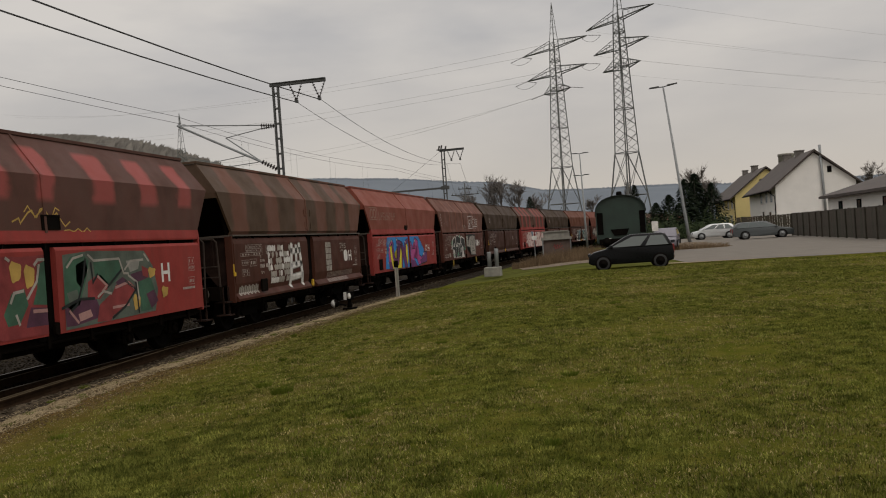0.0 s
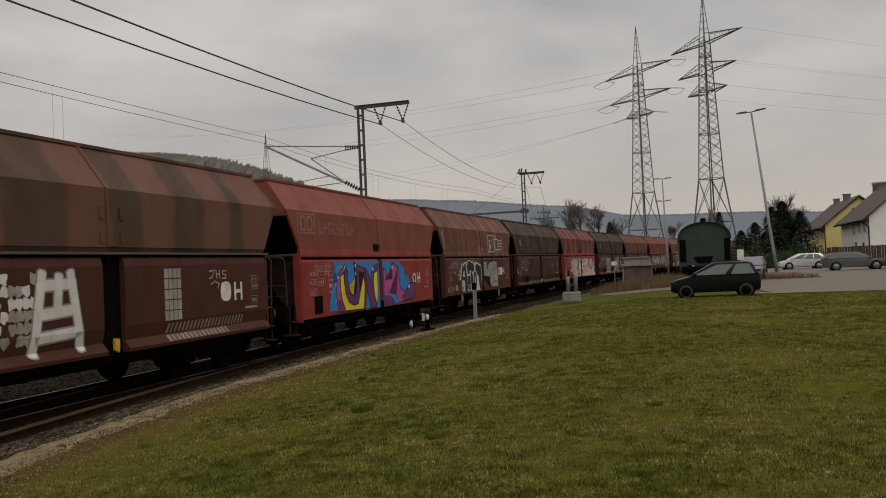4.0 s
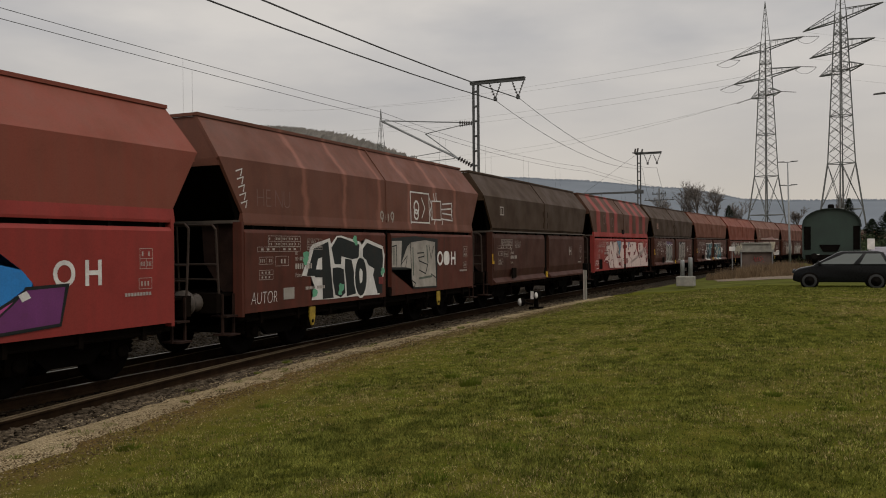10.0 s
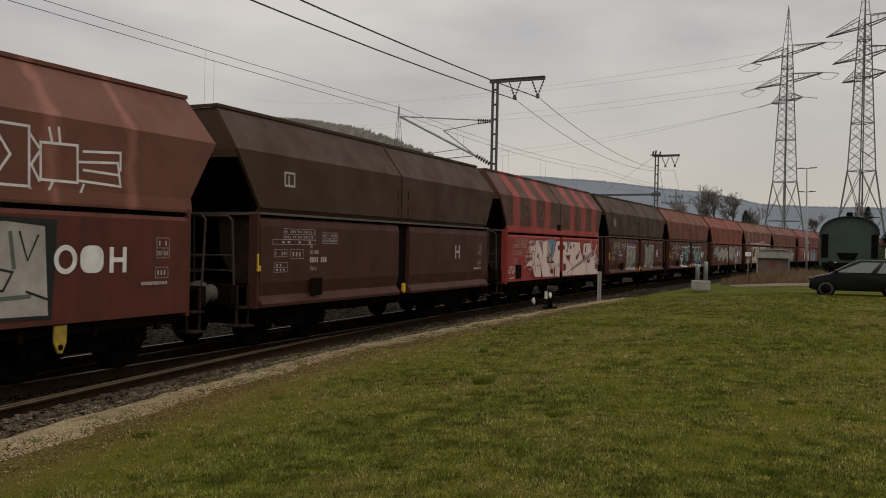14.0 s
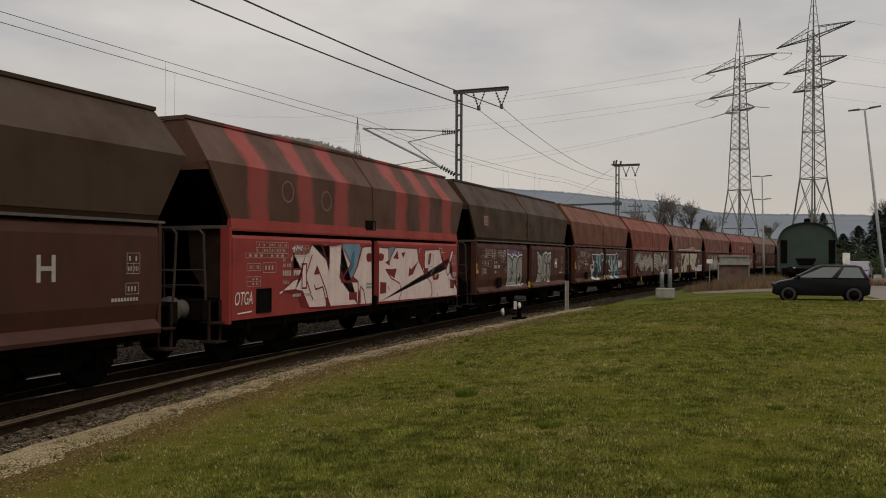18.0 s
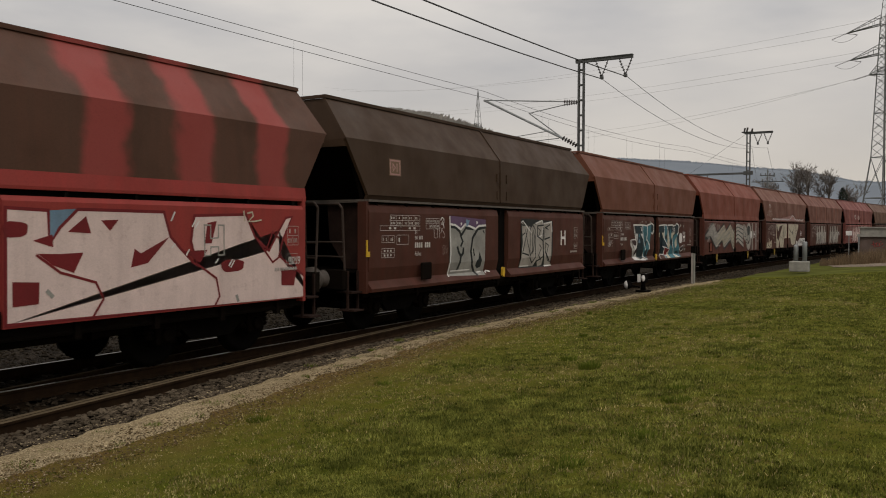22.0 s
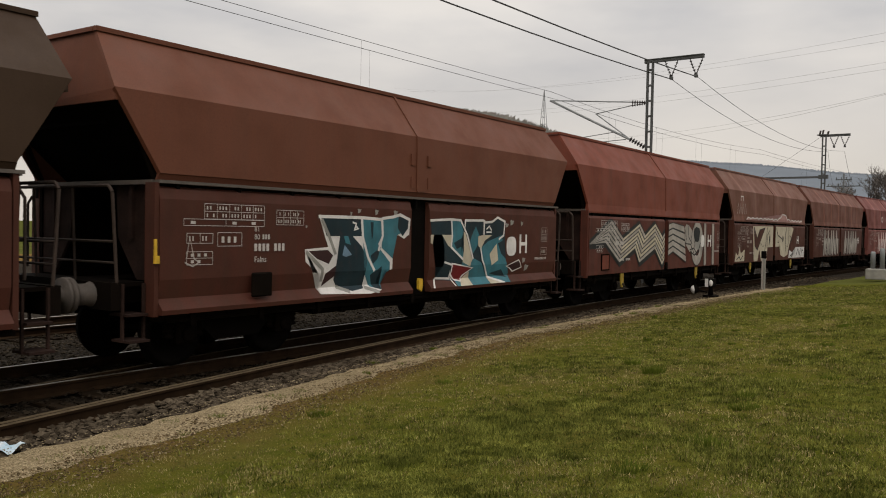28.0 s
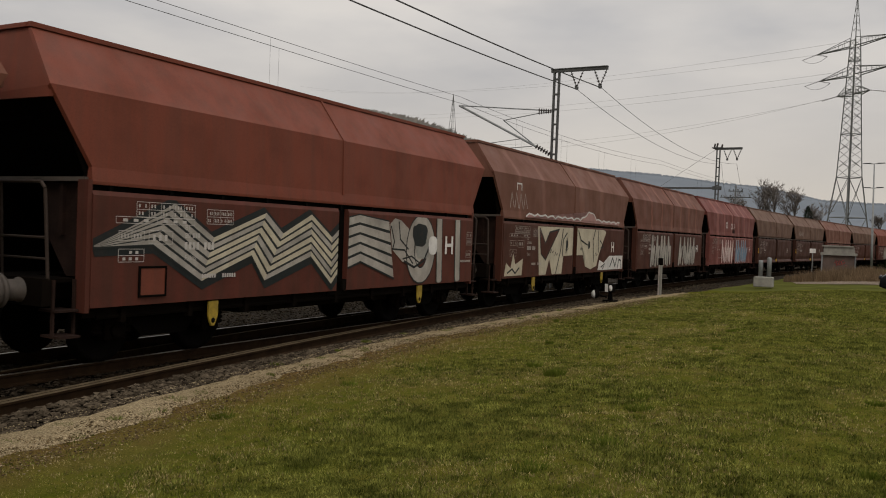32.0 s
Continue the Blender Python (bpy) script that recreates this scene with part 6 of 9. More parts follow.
    g.stroke("black_outline", [[(1.13, 2.06), (1.50, 2.05), (1.16, 1.36), (1.52, 1.30)], [(1.60, 1.96), (1.75, 2.07), (1.91, 1.95), (1.93, 1.22), (1.76, 1.10), (1.60, 1.23), (1.60, 1.96)], [(1.76, 1.86), (1.76, 1.34)], [(2.44, 2.06), (2.06, 2.04), (2.04, 1.78), (2.39, 1.66), (2.43, 1.24), (2.05, 1.13)], [(2.84, 2.07), (2.52, 1.98), (2.52, 1.69), (2.86, 1.74)], [(2.55, 1.60), (2.56, 1.36), (2.90, 1.08)]], 0.038, S_BLACK, lift=0.0095)
    g.text("LIPS", -3.14, 1.76, 0.25, WHITE, wide=0.82, bold=-0.012, lean=-0.06)
    g.text("89", -2.78, 1.42, 0.22, WHITE, wide=0.75, bold=-0.012)
    g.stroke("small_tag", [[(-2.86, 2.14), (-2.80, 2.20), (-2.72, 2.16), (-2.74, 2.06), (-2.82, 2.06), (-2.78, 2.12)], [(-2.76, 2.06), (-2.72, 1.99)]], 0.022, S_WHITE)
    g.text("H", 3.60, 1.53, 0.40, WHITE, bold=0.012)
    g.stencils(STENCIL, 21)
    g.end_stencils(OFFWHITE)
    g.placard(-3.72, 0.95)
    g.stroke("worn_emblem", [[(-4.62, 3.0), (-4.30, 3.0), (-4.30, 3.26), (-4.62, 3.26), (-4.62, 3.0)], [(-4.54, 3.06), (-4.54, 3.2), (-4.46, 3.13), (-4.54, 3.06)], [(-4.4, 3.06), (-4.4, 3.2)]], 0.03, S_OFFPINK, lift=0.0055, upper=True)
    g.area("worn_emblem_ground", [(-4.66, 2.97), (-4.26, 2.97), (-4.26, 3.29), (-4.66, 3.29)], S_EMBLEM, 0.004, True)


def paint_w7():
    g = Side(7, True)
    g.ink = 0.013
    g.area("white_ground", [(-2.54, 2.11), (-1.55, 2.12), (-1.04, 2.10), (-0.99, 2.12), (-0.70, 2.15), (-0.53, 2.19), (-0.24, 2.10), (-0.29, 1.82), (-0.40, 1.76), (-0.57, 1.82), (-0.76, 1.77), (-0.71, 1.49), (-0.72, 1.24), (-0.88, 1.21), (-1.02, 1.02), (-1.03, 0.90), (-1.35, 0.86), (-2.50, 0.91), (-2.48, 1.10), (-2.50, 1.18), (-2.82, 1.41), (-2.84, 1.60), (-2.32, 1.63), (-2.27, 1.52), (-2.40, 1.78)], S_WHITE, 0.004)
    g.area("dark_ground", [(0.39, 2.08), (1.04, 2.11), (1.39, 2.10), (1.51, 1.94), (1.54, 2.10), (2.20, 2.10), (2.29, 2.06), (2.76, 2.18), (3.03, 2.09), (3.04, 1.55), (3.09, 1.32), (3.26, 1.05), (3.21, 0.86), (2.59, 0.86), (0.61, 1.00), (0.87, 1.32), (0.78, 1.83), (0.43, 1.83)], S_TEALD, 0.0045)
    g.area("dark_letter", [(-2.50, 2.09), (-1.57, 2.08), (-1.53, 1.80), (-2.03, 1.80), (-2.24, 1.80), (-2.37, 1.80)], S_TEALD, 0.007)
    g.area("dark_letter", [(-2.06, 1.80), (-1.76, 1.80), (-1.76, 1.24), (-1.71, 1.16), (-1.65, 1.22), (-1.64, 1.64), (-1.54, 1.64), (-1.39, 1.43), (-1.47, 1.25), (-1.46, 0.95), (-1.77, 0.92), (-2.11, 1.03), (-2.18, 1.12), (-2.06, 1.26)], S_TEALD, 0.007)
    g.area("teal_letter", [(-1.51, 2.08), (-1.05, 2.07), (-1.01, 1.81), (-1.17, 1.79), (-1.07, 1.59), (-0.79, 1.36), (-0.79, 1.23), (-0.95, 1.16), (-1.03, 0.91), (-1.29, 0.97), (-1.45, 1.20), (-1.41, 1.31), (-1.22, 1.24), (-1.41, 1.49), (-1.50, 1.70)], S_TEAL, 0.007)
    g.area("teal_letter", [(-1.00, 2.08), (-0.72, 2.12), (-0.57, 2.15), (-0.43, 1.87), (-0.60, 1.82), (-0.73, 1.81), (-0.72, 1.42), (-1.02, 1.61), (-0.97, 1.78)], S_TEAL, 0.007)
    g.area("dark_letter", [(-0.57, 2.15), (-0.28, 2.08), (-0.30, 1.94), (-0.45, 1.80), (-0.59, 1.94)], S_TEALD, 0.009)
    g.area("teal_shade", [(-1.31, 1.48), (-1.04, 1.62), (-1.13, 1.42), (-1.25, 1.34)], S_TEALD, 0.009)
    g.area("teal_shade", [(-1.32, 2.03), (-1.24, 2.03), (-1.25, 1.81), (-1.28, 1.74)], S_TEALD, 0.009)
    g.area("teal_shade", [(-1.30, 1.16), (-1.01, 1.30), (-1.12, 1.07), (-1.03, 0.91), (-1.21, 0.95)], S_TEALD, 0.009)
    g.area("teal_patch", [(-1.97, 1.80), (-1.87, 1.80), (-1.80, 1.66), (-1.93, 1.69)], S_TEAL, 0.009)
    g.area("teal_patch", [(-1.95, 1.66), (-1.77, 1.50), (-1.92, 1.47), (-2.00, 1.50)], S_TEAL2, 0.009)
    g.outlined("maroon_arrow", [(-2.79, 1.58), (-2.33, 1.60), (-2.19, 1.50), (-2.31, 1.35), (-2.59, 1.44)], S_MAROON, 0.007, S_WHITE, 0.03)
    g.area("maroon_arrow", [(-2.44, 1.02), (-2.38, 1.22), (-2.14, 1.34), (-2.17, 1.17)], S_MAROON, 0.007)
    g.stroke("grey_edge", [[(-2.80, 1.55), (-2.45, 1.29), (-2.46, 1.12)], [(-2.47, 2.04), (-2.32, 1.81), (-2.17, 1.53)], [(-2.09, 1.00), (-1.85, 0.92)], [(-1.42, 0.96), (-1.14, 0.88)]], 0.06, S_GREY, lift=0.009)
    g.stroke("white_outline", [[(-2.54, 2.10), (-1.55, 2.10), (-1.04, 2.08), (-0.99, 2.10), (-0.71, 2.13), (-0.53, 2.17), (-0.26, 2.09), (-0.29, 1.84)], [(-1.54, 2.10), (-1.51, 1.78), (-1.37, 1.45), (-1.21, 1.24)], [(-1.02, 2.08), (-1.00, 1.81), (-1.10, 1.57)]], 0.05, S_WHITE, lift=0.011)
    g.stroke("small_tag", [[(-1.76, 2.02), (-1.68, 2.00), (-1.72, 1.90), (-1.63, 1.92), (-1.67, 1.95)]], 0.03, S_WHITE, lift=0.011)
    g.area("dark_letter", [(0.38, 2.08), (1.03, 2.10), (1.04, 1.83), (0.42, 1.83)], S_TEALD, 0.007)
    g.area("dark_letter", [(0.77, 1.83), (1.07, 1.59), (1.45, 1.38), (1.42, 1.29), (1.07, 1.29), (1.11, 0.98), (0.60, 1.02), (0.85, 1.32), (0.84, 1.56)], S_TEALD, 0.006)
    g.area("white_patch", [(0.75, 1.83), (1.07, 1.83), (1.07, 1.60), (0.96, 1.62)], S_CREAM, 0.008)
    g.area("white_patch", [(0.39, 1.83), (0.49, 1.83), (0.45, 1.66), (0.39, 1.68)], S_CREAM, 0.008)
    g.area("teal_letter", [(1.06, 2.10), (1.36, 2.09), (1.47, 1.90), (1.40, 1.71), (1.49, 1.42), (1.40, 1.37), (1.04, 1.61), (1.09, 1.83)], S_TEAL, 0.009)
    g.area("teal_shade", [(1.14, 1.68), (1.43, 1.78), (1.40, 1.61), (1.24, 1.56)], S_TEALD, 0.011)
    g.area("white_patch", [(1.47, 1.90), (1.54, 1.86), (1.70, 1.56), (1.79, 1.36), (1.72, 1.22), (1.45, 1.31), (1.49, 1.56)], S_CREAM, 0.009)
    g.area("dark_letter", [(1.52, 2.10), (2.19, 2.10), (2.20, 1.85), (2.03, 1.82), (1.97, 1.61), (1.84, 1.40), (1.69, 1.66), (1.55, 1.88)], S_TEALD, 0.007)
    g.area("teal_patch", [(1.90, 2.00), (2.02, 1.84), (1.97, 1.62), (1.81, 1.46), (1.69, 1.68), (1.77, 1.84)], S_TEAL, 0.009)
    g.area("white_patch", [(1.99, 1.81), (2.20, 1.83), (2.52, 1.83), (2.24, 1.72), (2.11, 1.56), (2.00, 1.62)], S_CREAM, 0.009)
    g.area("dark_letter", [(2.26, 2.06), (2.51, 2.08), (2.72, 2.18), (2.99, 2.10), (2.97, 1.83), (2.63, 1.79), (2.35, 1.68), (2.14, 1.56), (2.27, 1.83)], S_TEALD, 0.007)
    g.area("teal_letter", [(2.09, 1.56), (2.35, 1.70), (2.89, 1.83), (3.03, 1.55), (3.08, 1.32), (3.25, 1.05), (3.18, 0.86), (2.57, 0.89), (2.35, 1.04), (2.16, 1.33)], S_TEAL, 0.008)
    g.area("white_patch", [(2.43, 1.45), (2.70, 1.66), (2.62, 1.45), (2.77, 1.32), (2.52, 1.22)], S_CREAM, 0.01)
    g.area("teal_shade", [(2.75, 1.66), (3.01, 1.75), (3.08, 1.34), (2.88, 1.45)], S_TEALD, 0.01)
    g.area("teal_shade", [(2.47, 1.06), (2.93, 1.13), (3.14, 0.96), (2.75, 1.01)], S_TEALD, 0.01)
    g.area("teal_letter", [(1.45, 1.31), (1.84, 1.38), (2.12, 1.29), (2.46, 0.93), (2.32, 0.83), (1.22, 0.83), (1.21, 0.98)], S_TEAL, 0.006)
    g.area("white_patch", [(2.37, 1.01), (2.99, 0.85), (2.40, 0.83)], S_CREAM, 0.009)
    g.outlined("red_letter", [(1.10, 1.29), (1.82, 1.19), (1.49, 1.05), (1.40, 0.95), (1.21, 0.98), (1.09, 1.08)], S_DKRED, 0.009, S_WHITE, 0.03)
    g.area("white_patch", [(1.56, 1.05), (1.72, 1.12), (1.74, 0.84), (1.31, 0.85), (1.40, 0.95)], S_CREAM, 0.008)
    g.outlined("maroon_patch", [(3.12, 1.19), (3.63, 1.31), (3.77, 1.15), (3.41, 1.07), (3.28, 1.14)], S_MAROON, 0.007, S_WHITE, 0.025)
    g.stroke("white_outline", [[(0.38, 2.09), (1.03, 2.12), (1.36, 2.11), (1.50, 1.94), (1.52, 2.11), (2.18, 2.12), (2.26, 2.08), (2.51, 2.10), (2.72, 2.19), (3.01, 2.11), (2.97, 1.83), (2.79, 1.75)], [(1.05, 2.10), (1.08, 1.81), (1.05, 1.60), (1.45, 1.37)], [(1.50, 1.94), (1.59, 1.84), (1.81, 1.38)], [(2.20, 2.11), (2.20, 1.85)], [(2.09, 1.56), (2.16, 1.33), (2.42, 0.99), (2.95, 0.86)]], 0.045, S_WHITE, lift=0.0125)
    g.stroke("white_outline", [[(0.40, 0.81), (0.60, 1.03), (1.05, 1.01), (1.05, 1.13), (1.15, 0.88)], [(0.85, 1.32), (1.07, 1.27)]], 0.04, S_WHITE, lift=0.0125)
    g.stroke("small_tag", [[(2.30, 1.95), (2.40, 2.01), (2.48, 1.93)], [(2.30, 1.89), (2.48, 1.89)]], 0.03, S_WHITE, lift=0.0125)
    g.blob("paint_splash", -1.8, 2.16, 0.02, 0.03, S_GREY, 1, 0.2, 0.005, n=20)
    g.blob("paint_splash", -1.6, 2.21, 0.04, 0.03, S_GREY, 1, 0.2, 0.005, n=20)
    g.blob("paint_splash", -1.91, 1.86, 0.04, 0.04, S_GREY, 1, 0.2, 0.005, n=20)
    g.blob("paint_splash", -2.81, 1.94, 0.02, 0.02, S_GREY, 1, 0.2, 0.005, n=20)
    g.blob("paint_splash", -1.16, 2.2, 0.04, 0.04, S_GREY, 1, 0.2, 0.005, n=20)
    g.blob("paint_splash", -0.65, 2.2, 0.05, 0.04, S_GREY, 1, 0.2, 0.005, n=20)
    g.blob("paint_splash", -0.09, 1.88, 0.03, 0.02, S_GREY, 1, 0.2, 0.005, n=20)
    g.blob("paint_splash", 0.85, 2.06, 0.04, 0.04, S_GREY, 1, 0.2, 0.005, n=20)
    g.blob("paint_splash", 0.63, 2.02, 0.06, 0.04, S_GREY, 1, 0.2, 0.005, n=20)
    g.blob("paint_splash", 0.78, 1.94, 0.03, 0.03, S_GREY, 1, 0.2, 0.005, n=20)
    g.blob("paint_splash", 3.11, 2.04, 0.06, 0.04, S_GREY, 1, 0.2, 0.005, n=20)
    g.blob("paint_splash", 3.31, 2.1, 0.07, 0.05, S_GREY, 1, 0.2, 0.005, n=20)
    g.blob("paint_splash", 3.73, 2.08, 0.04, 0.04, S_GREY, 1, 0.2, 0.005, n=20)
    g.blob("paint_splash", 3.84, 1.3, 0.06, 0.05, S_GREY, 1, 0.2, 0.005, n=20)
    g.blob("paint_splash", 3.98, 1.14, 0.08, 0.06, S_GREY, 1, 0.2, 0.005, n=20)
    g.blob("white_disc", 3.30, 1.60, 0.20, 0.20, WHITE, 1, 0.0, 0.010)
    g.text("H", 3.62, 1.46, 0.40, WHITE, wide=0.95, bold=0.012)
    g.stencils(STENCIL, 24)
    g.end_stencils(OFFWHITE)
    g.placard(-3.95, 0.95)
    g.stroke("chalk_drawing", [[(-5.0, 1.5), (-4.95, 1.78), (-4.88, 1.5), (-4.8, 1.45), (-4.9, 1.4), (-5.02, 1.45)]], 0.018, OFFWHITE)


def paint_w8():
    g = Side(8, False)
    g.ink = 0.013
    top = [(-5.38, 1.63), (-4.03, 2.24), (-3.26, 1.78), (-2.10, 2.19), (-1.67, 1.87), (-0.93, 2.21), (-0.32, 1.83), (0.0, 2.05)]
    low = [(-5.38, 1.60), (-4.43, 1.64), (-3.50, 1.11), (-2.44, 1.48), (-2.12, 1.07), (-0.92, 1.45), (-0.31, 0.95), (0.0, 1.25)]
    lowr = [(0.2, 1.24), (0.61, 1.35), (1.82, 1.00)]
    topr = [(0.2, 2.20), (0.53, 2.26), (1.57, 2.17)]
    shade = [(a - 0.06, z + 0.07) for a, z in top] + [(a + 0.02, z - 0.11) for a, z in low[::-1]]
    g.area("zigzag_shadow", shade, S_BLACK, 0.003)
    for t, l, n in ((top, low, 6), (topr, lowr, 5)):
        for b in range(n):
            f0, f1 = b / n + 0.026, (b + 1) / n - 0.026
            for i in range(len(t) - 1):
                quad = [Vector(t[i]).lerp(Vector(l[i]), f0), Vector(t[i + 1]).lerp(Vector(l[i + 1]), f0), Vector(t[i + 1]).lerp(Vector(l[i + 1]), f1), Vector(t[i]).lerp(Vector(l[i]), f1)]
                g.area("zigzag_band", [tuple(q) for q in quad], S_CREAM if 2 <= i and (i + b) % 3 else S_SILVER, 0.0055)
        g.stroke("zigzag_edge", [l], 0.03, S_BLACK, lift=0.010)
    g.area("grey_ground", topr + lowr[::-1], S_BLACK, 0.003)
    g.area("crumpled_shape", [(1.62, 2.10), (1.80, 2.22), (2.04, 2.18), (2.45, 1.97), (2.65, 1.59), (2.94, 1.40), (2.68, 1.23), (2.14, 1.34), (1.72, 1.59)], S_SILVER, 0.0055)
    g.stroke("crumple_line", [[(1.66, 2.05), (1.80, 1.75), (1.74, 1.60)], [(1.95, 2.15), (2.02, 1.8), (2.35, 1.6)], [(1.72, 1.6), (2.2, 1.58), (2.55, 1.3)], [(2.15, 1.40), (2.5, 1.45), (2.8, 1.32)]], 0.035, S_BLACK, lift=0.008)
    g.stroke("ring_edge", [ring(2.88, 1.60, 0.44, 0.56, 22)], 0.36, S_BLACK, lift=0.006)
    g.stroke("graffiti_ring", [ring(2.88, 1.60, 0.44, 0.56, 22)], 0.30, S_SILVER, lift=0.0075)
    g.blob("graffiti_core", 2.82, 1.90, 0.30, 0.24, S_BLACK, 2, 0.06, 0.011)
    g.blob("graffiti_core", 2.95, 1.62, 0.30, 0.22, S_GREY, 2, 0.06, 0.0105)
    g.stroke("graffiti_arc", [[(2.2, 1.35), (2.6, 1.22), (3.0, 1.35), (3.2, 1.62)]], 0.05, S_BLACK, lift=0.014)
    for a in (3.69, 4.56):
        g.stroke("graffiti_bar", [[(a + 0.03, 0.95), (a - 0.03, 2.24)]], 0.22, S_SILVER, S_BLACK, 0.03, 0.006)
    g.blob("white_disc", 3.37, 1.68, 0.19, 0.20, WHITE, 1, 0.0, 0.022)
    g.text("H", 3.90, 1.50, 0.40, WHITE, wide=1.1, bold=0.012, lift=0.02)
    g.stencils(STENCIL, 27)
    g.end_stencils(OFFWHITE, 5.0)
    g.hatch(-4.62, 0.97, 0.42, 0.36, mat=P_RUST)


def paint_w9():
    g = Side(9, False)
    g.ink = 0.012
    g.area("cream_letter", [(-3.1, 2.25), (-2.9, 0.87), (-2.4, 0.87), (-2.15, 1.32), (-1.9, 0.87), (-1.1, 0.87), (-1.0, 1.4), (-0.2, 1.42), (-0.2, 2.27)], S_CREAM, 0.004)
    g.area("cream_letter", [(0.2, 2.27), (0.2, 1.42), (0.95, 1.42), (1.05, 1.05), (1.6, 0.95), (2.2, 1.05), (2.4, 1.4), (3.15, 2.2), (2.9, 2.27)], S_CREAM, 0.004)
    g.area("brown_gap", [(-2.95, 2.18), (-2.8, 1.5), (-2.45, 1.32), (-1.45, 2.18), (-2.2, 2.1), (-2.5, 1.8)], P_BROWN, 0.008)
    K = dict(lift=0.010)
    g.stroke("black_outline", [[(-2.98, 2.2), (-2.82, 1.48), (-2.45, 1.30), (-1.42, 2.2)], [(-2.95, 2.2), (-2.5, 1.78), (-2.2, 2.1), (-1.42, 2.2)]], 0.045, S_BLACK, **K)
    g.stroke("black_outline", [[(-1.6, 0.9), (-1.25, 1.6), (-1.1, 2.2)], [(-1.1, 1.4), (-1.05, 1.9), (-0.75, 2.1)], [(-0.8, 1.5), (-0.65, 1.75), (-0.75, 1.95)]], 0.05, S_BLACK, **K)
    g.stroke("black_outline", [[(0.3, 2.2), (0.55, 1.9), (1.2, 1.75)], [(1.95, 2.25), (1.75, 1.9), (1.9, 1.2)], [(2.3, 2.25), (2.35, 1.5)], [(2.5, 1.9), (2.9, 1.7), (2.6, 1.65)]], 0.05, S_BLACK, **K)
    for a in (-0.72, 1.35):
        g.blob("black_eye", a, 1.75, 0.09, 0.13, S_BLACK, 3, 0.1, 0.012, n=14)
    for a, z in ((-2.1, 1.5), (-1.75, 1.42), (-0.85, 1.58), (0.5, 1.58), (2.0, 1.4)):
        g.stroke("small_tag", [[(a, z), (a + 0.08, z + 0.1), (a + 0.16, z), (a + 0.25, z + 0.06)]], 0.025, S_BLACK, lift=0.013)
    g.area("cream_field", [(2.35, 0.9), (2.5, 1.25), (3.4, 1.05), (3.6, 1.38), (5.2, 1.38), (5.2, 0.9)], S_WHITE, 0.0045)
    g.stroke("small_tag", [[(2.7, 1.0), (3.1, 1.12), (2.9, 0.95)], [(3.7, 1.0), (4.0, 1.3), (4.3, 1.0), (4.5, 1.3)], [(4.6, 0.95), (4.75, 1.25), (5.0, 1.2), (5.05, 0.95)]], 0.06, S_BLACK, lift=0.008)
    g.area("cream_field", [(-5.3, 0.9), (-5.2, 1.25), (-4.9, 1.1), (-4.75, 1.5), (-4.6, 1.2), (-4.1, 1.35), (-4.15, 0.9)], S_CREAM, 0.0045)
    g.stroke("small_tag", [[(-5.1, 0.98), (-4.8, 1.08), (-4.6, 0.96), (-4.35, 1.1)]], 0.05, S_BLACK, lift=0.008)
    crest = [(-4.0 + 0.2 * i, 2.50 + 0.09 * abs(math.sin(1.15 * i)) + 0.26 * math.exp(-((-4.0 + 0.2 * i - 1.4) / 0.55) ** 2)) for i in range(44)]
    g.area("cream_crest", crest + [(4.6, 2.47), (-4.0, 2.47)], S_OFFPINK, 0.0595, True)
    g.stroke("white_contour", [crest], 0.045, S_WHITE, lift=0.062, upper=True)
    g.text("H", 3.75, 1.52, 0.36, WHITE, bold=0.01, lift=0.01)
    g.stencils(OFFWHITE, 31)
    for i in range(4):
        g.stroke("chalk_tag", [[(-4.95 + 0.3 * i, 2.7), (-4.85 + 0.3 * i, 3.1), (-4.7 + 0.3 * i, 2.72)]], 0.03, OFFWHITE, upper=True, lift=0.004)
    g.stroke("chalk_tag", [[(-4.5, 3.2), (-4.5, 3.36), (-4.2, 3.36), (-4.2, 3.2)]], 0.04, S_WHITE, upper=True, lift=0.004)


def paint_letters(k, fill, edge, seed, lo=-3.2, hi=4.6, skirt=False, wd=0.26):
    """Rows of tall unreadable letters."""
    g = Side(k, skirt)
    rng = random.Random(seed)
    a = lo
    while a < hi:
        if abs(a) > 0.35:
            run = [(a, 0.98), (a + rng.uniform(0.05, 0.25), 2.12), (a + rng.uniform(0.25, 0.45), 1.05), (a + rng.uniform(0.40, 0.60), 1.7)]
            g.stroke("graffiti_letter", [run], wd, fill, edge, 0.03, 0.006 + 0.002 * rng.random())
        a += rng.uniform(0.5, 0.75)
    g.stencils(OFFWHITE, seed)
    g.text("H", 4.1, 1.5, 0.36, WHITE, bold=0.01, lift=0.014)


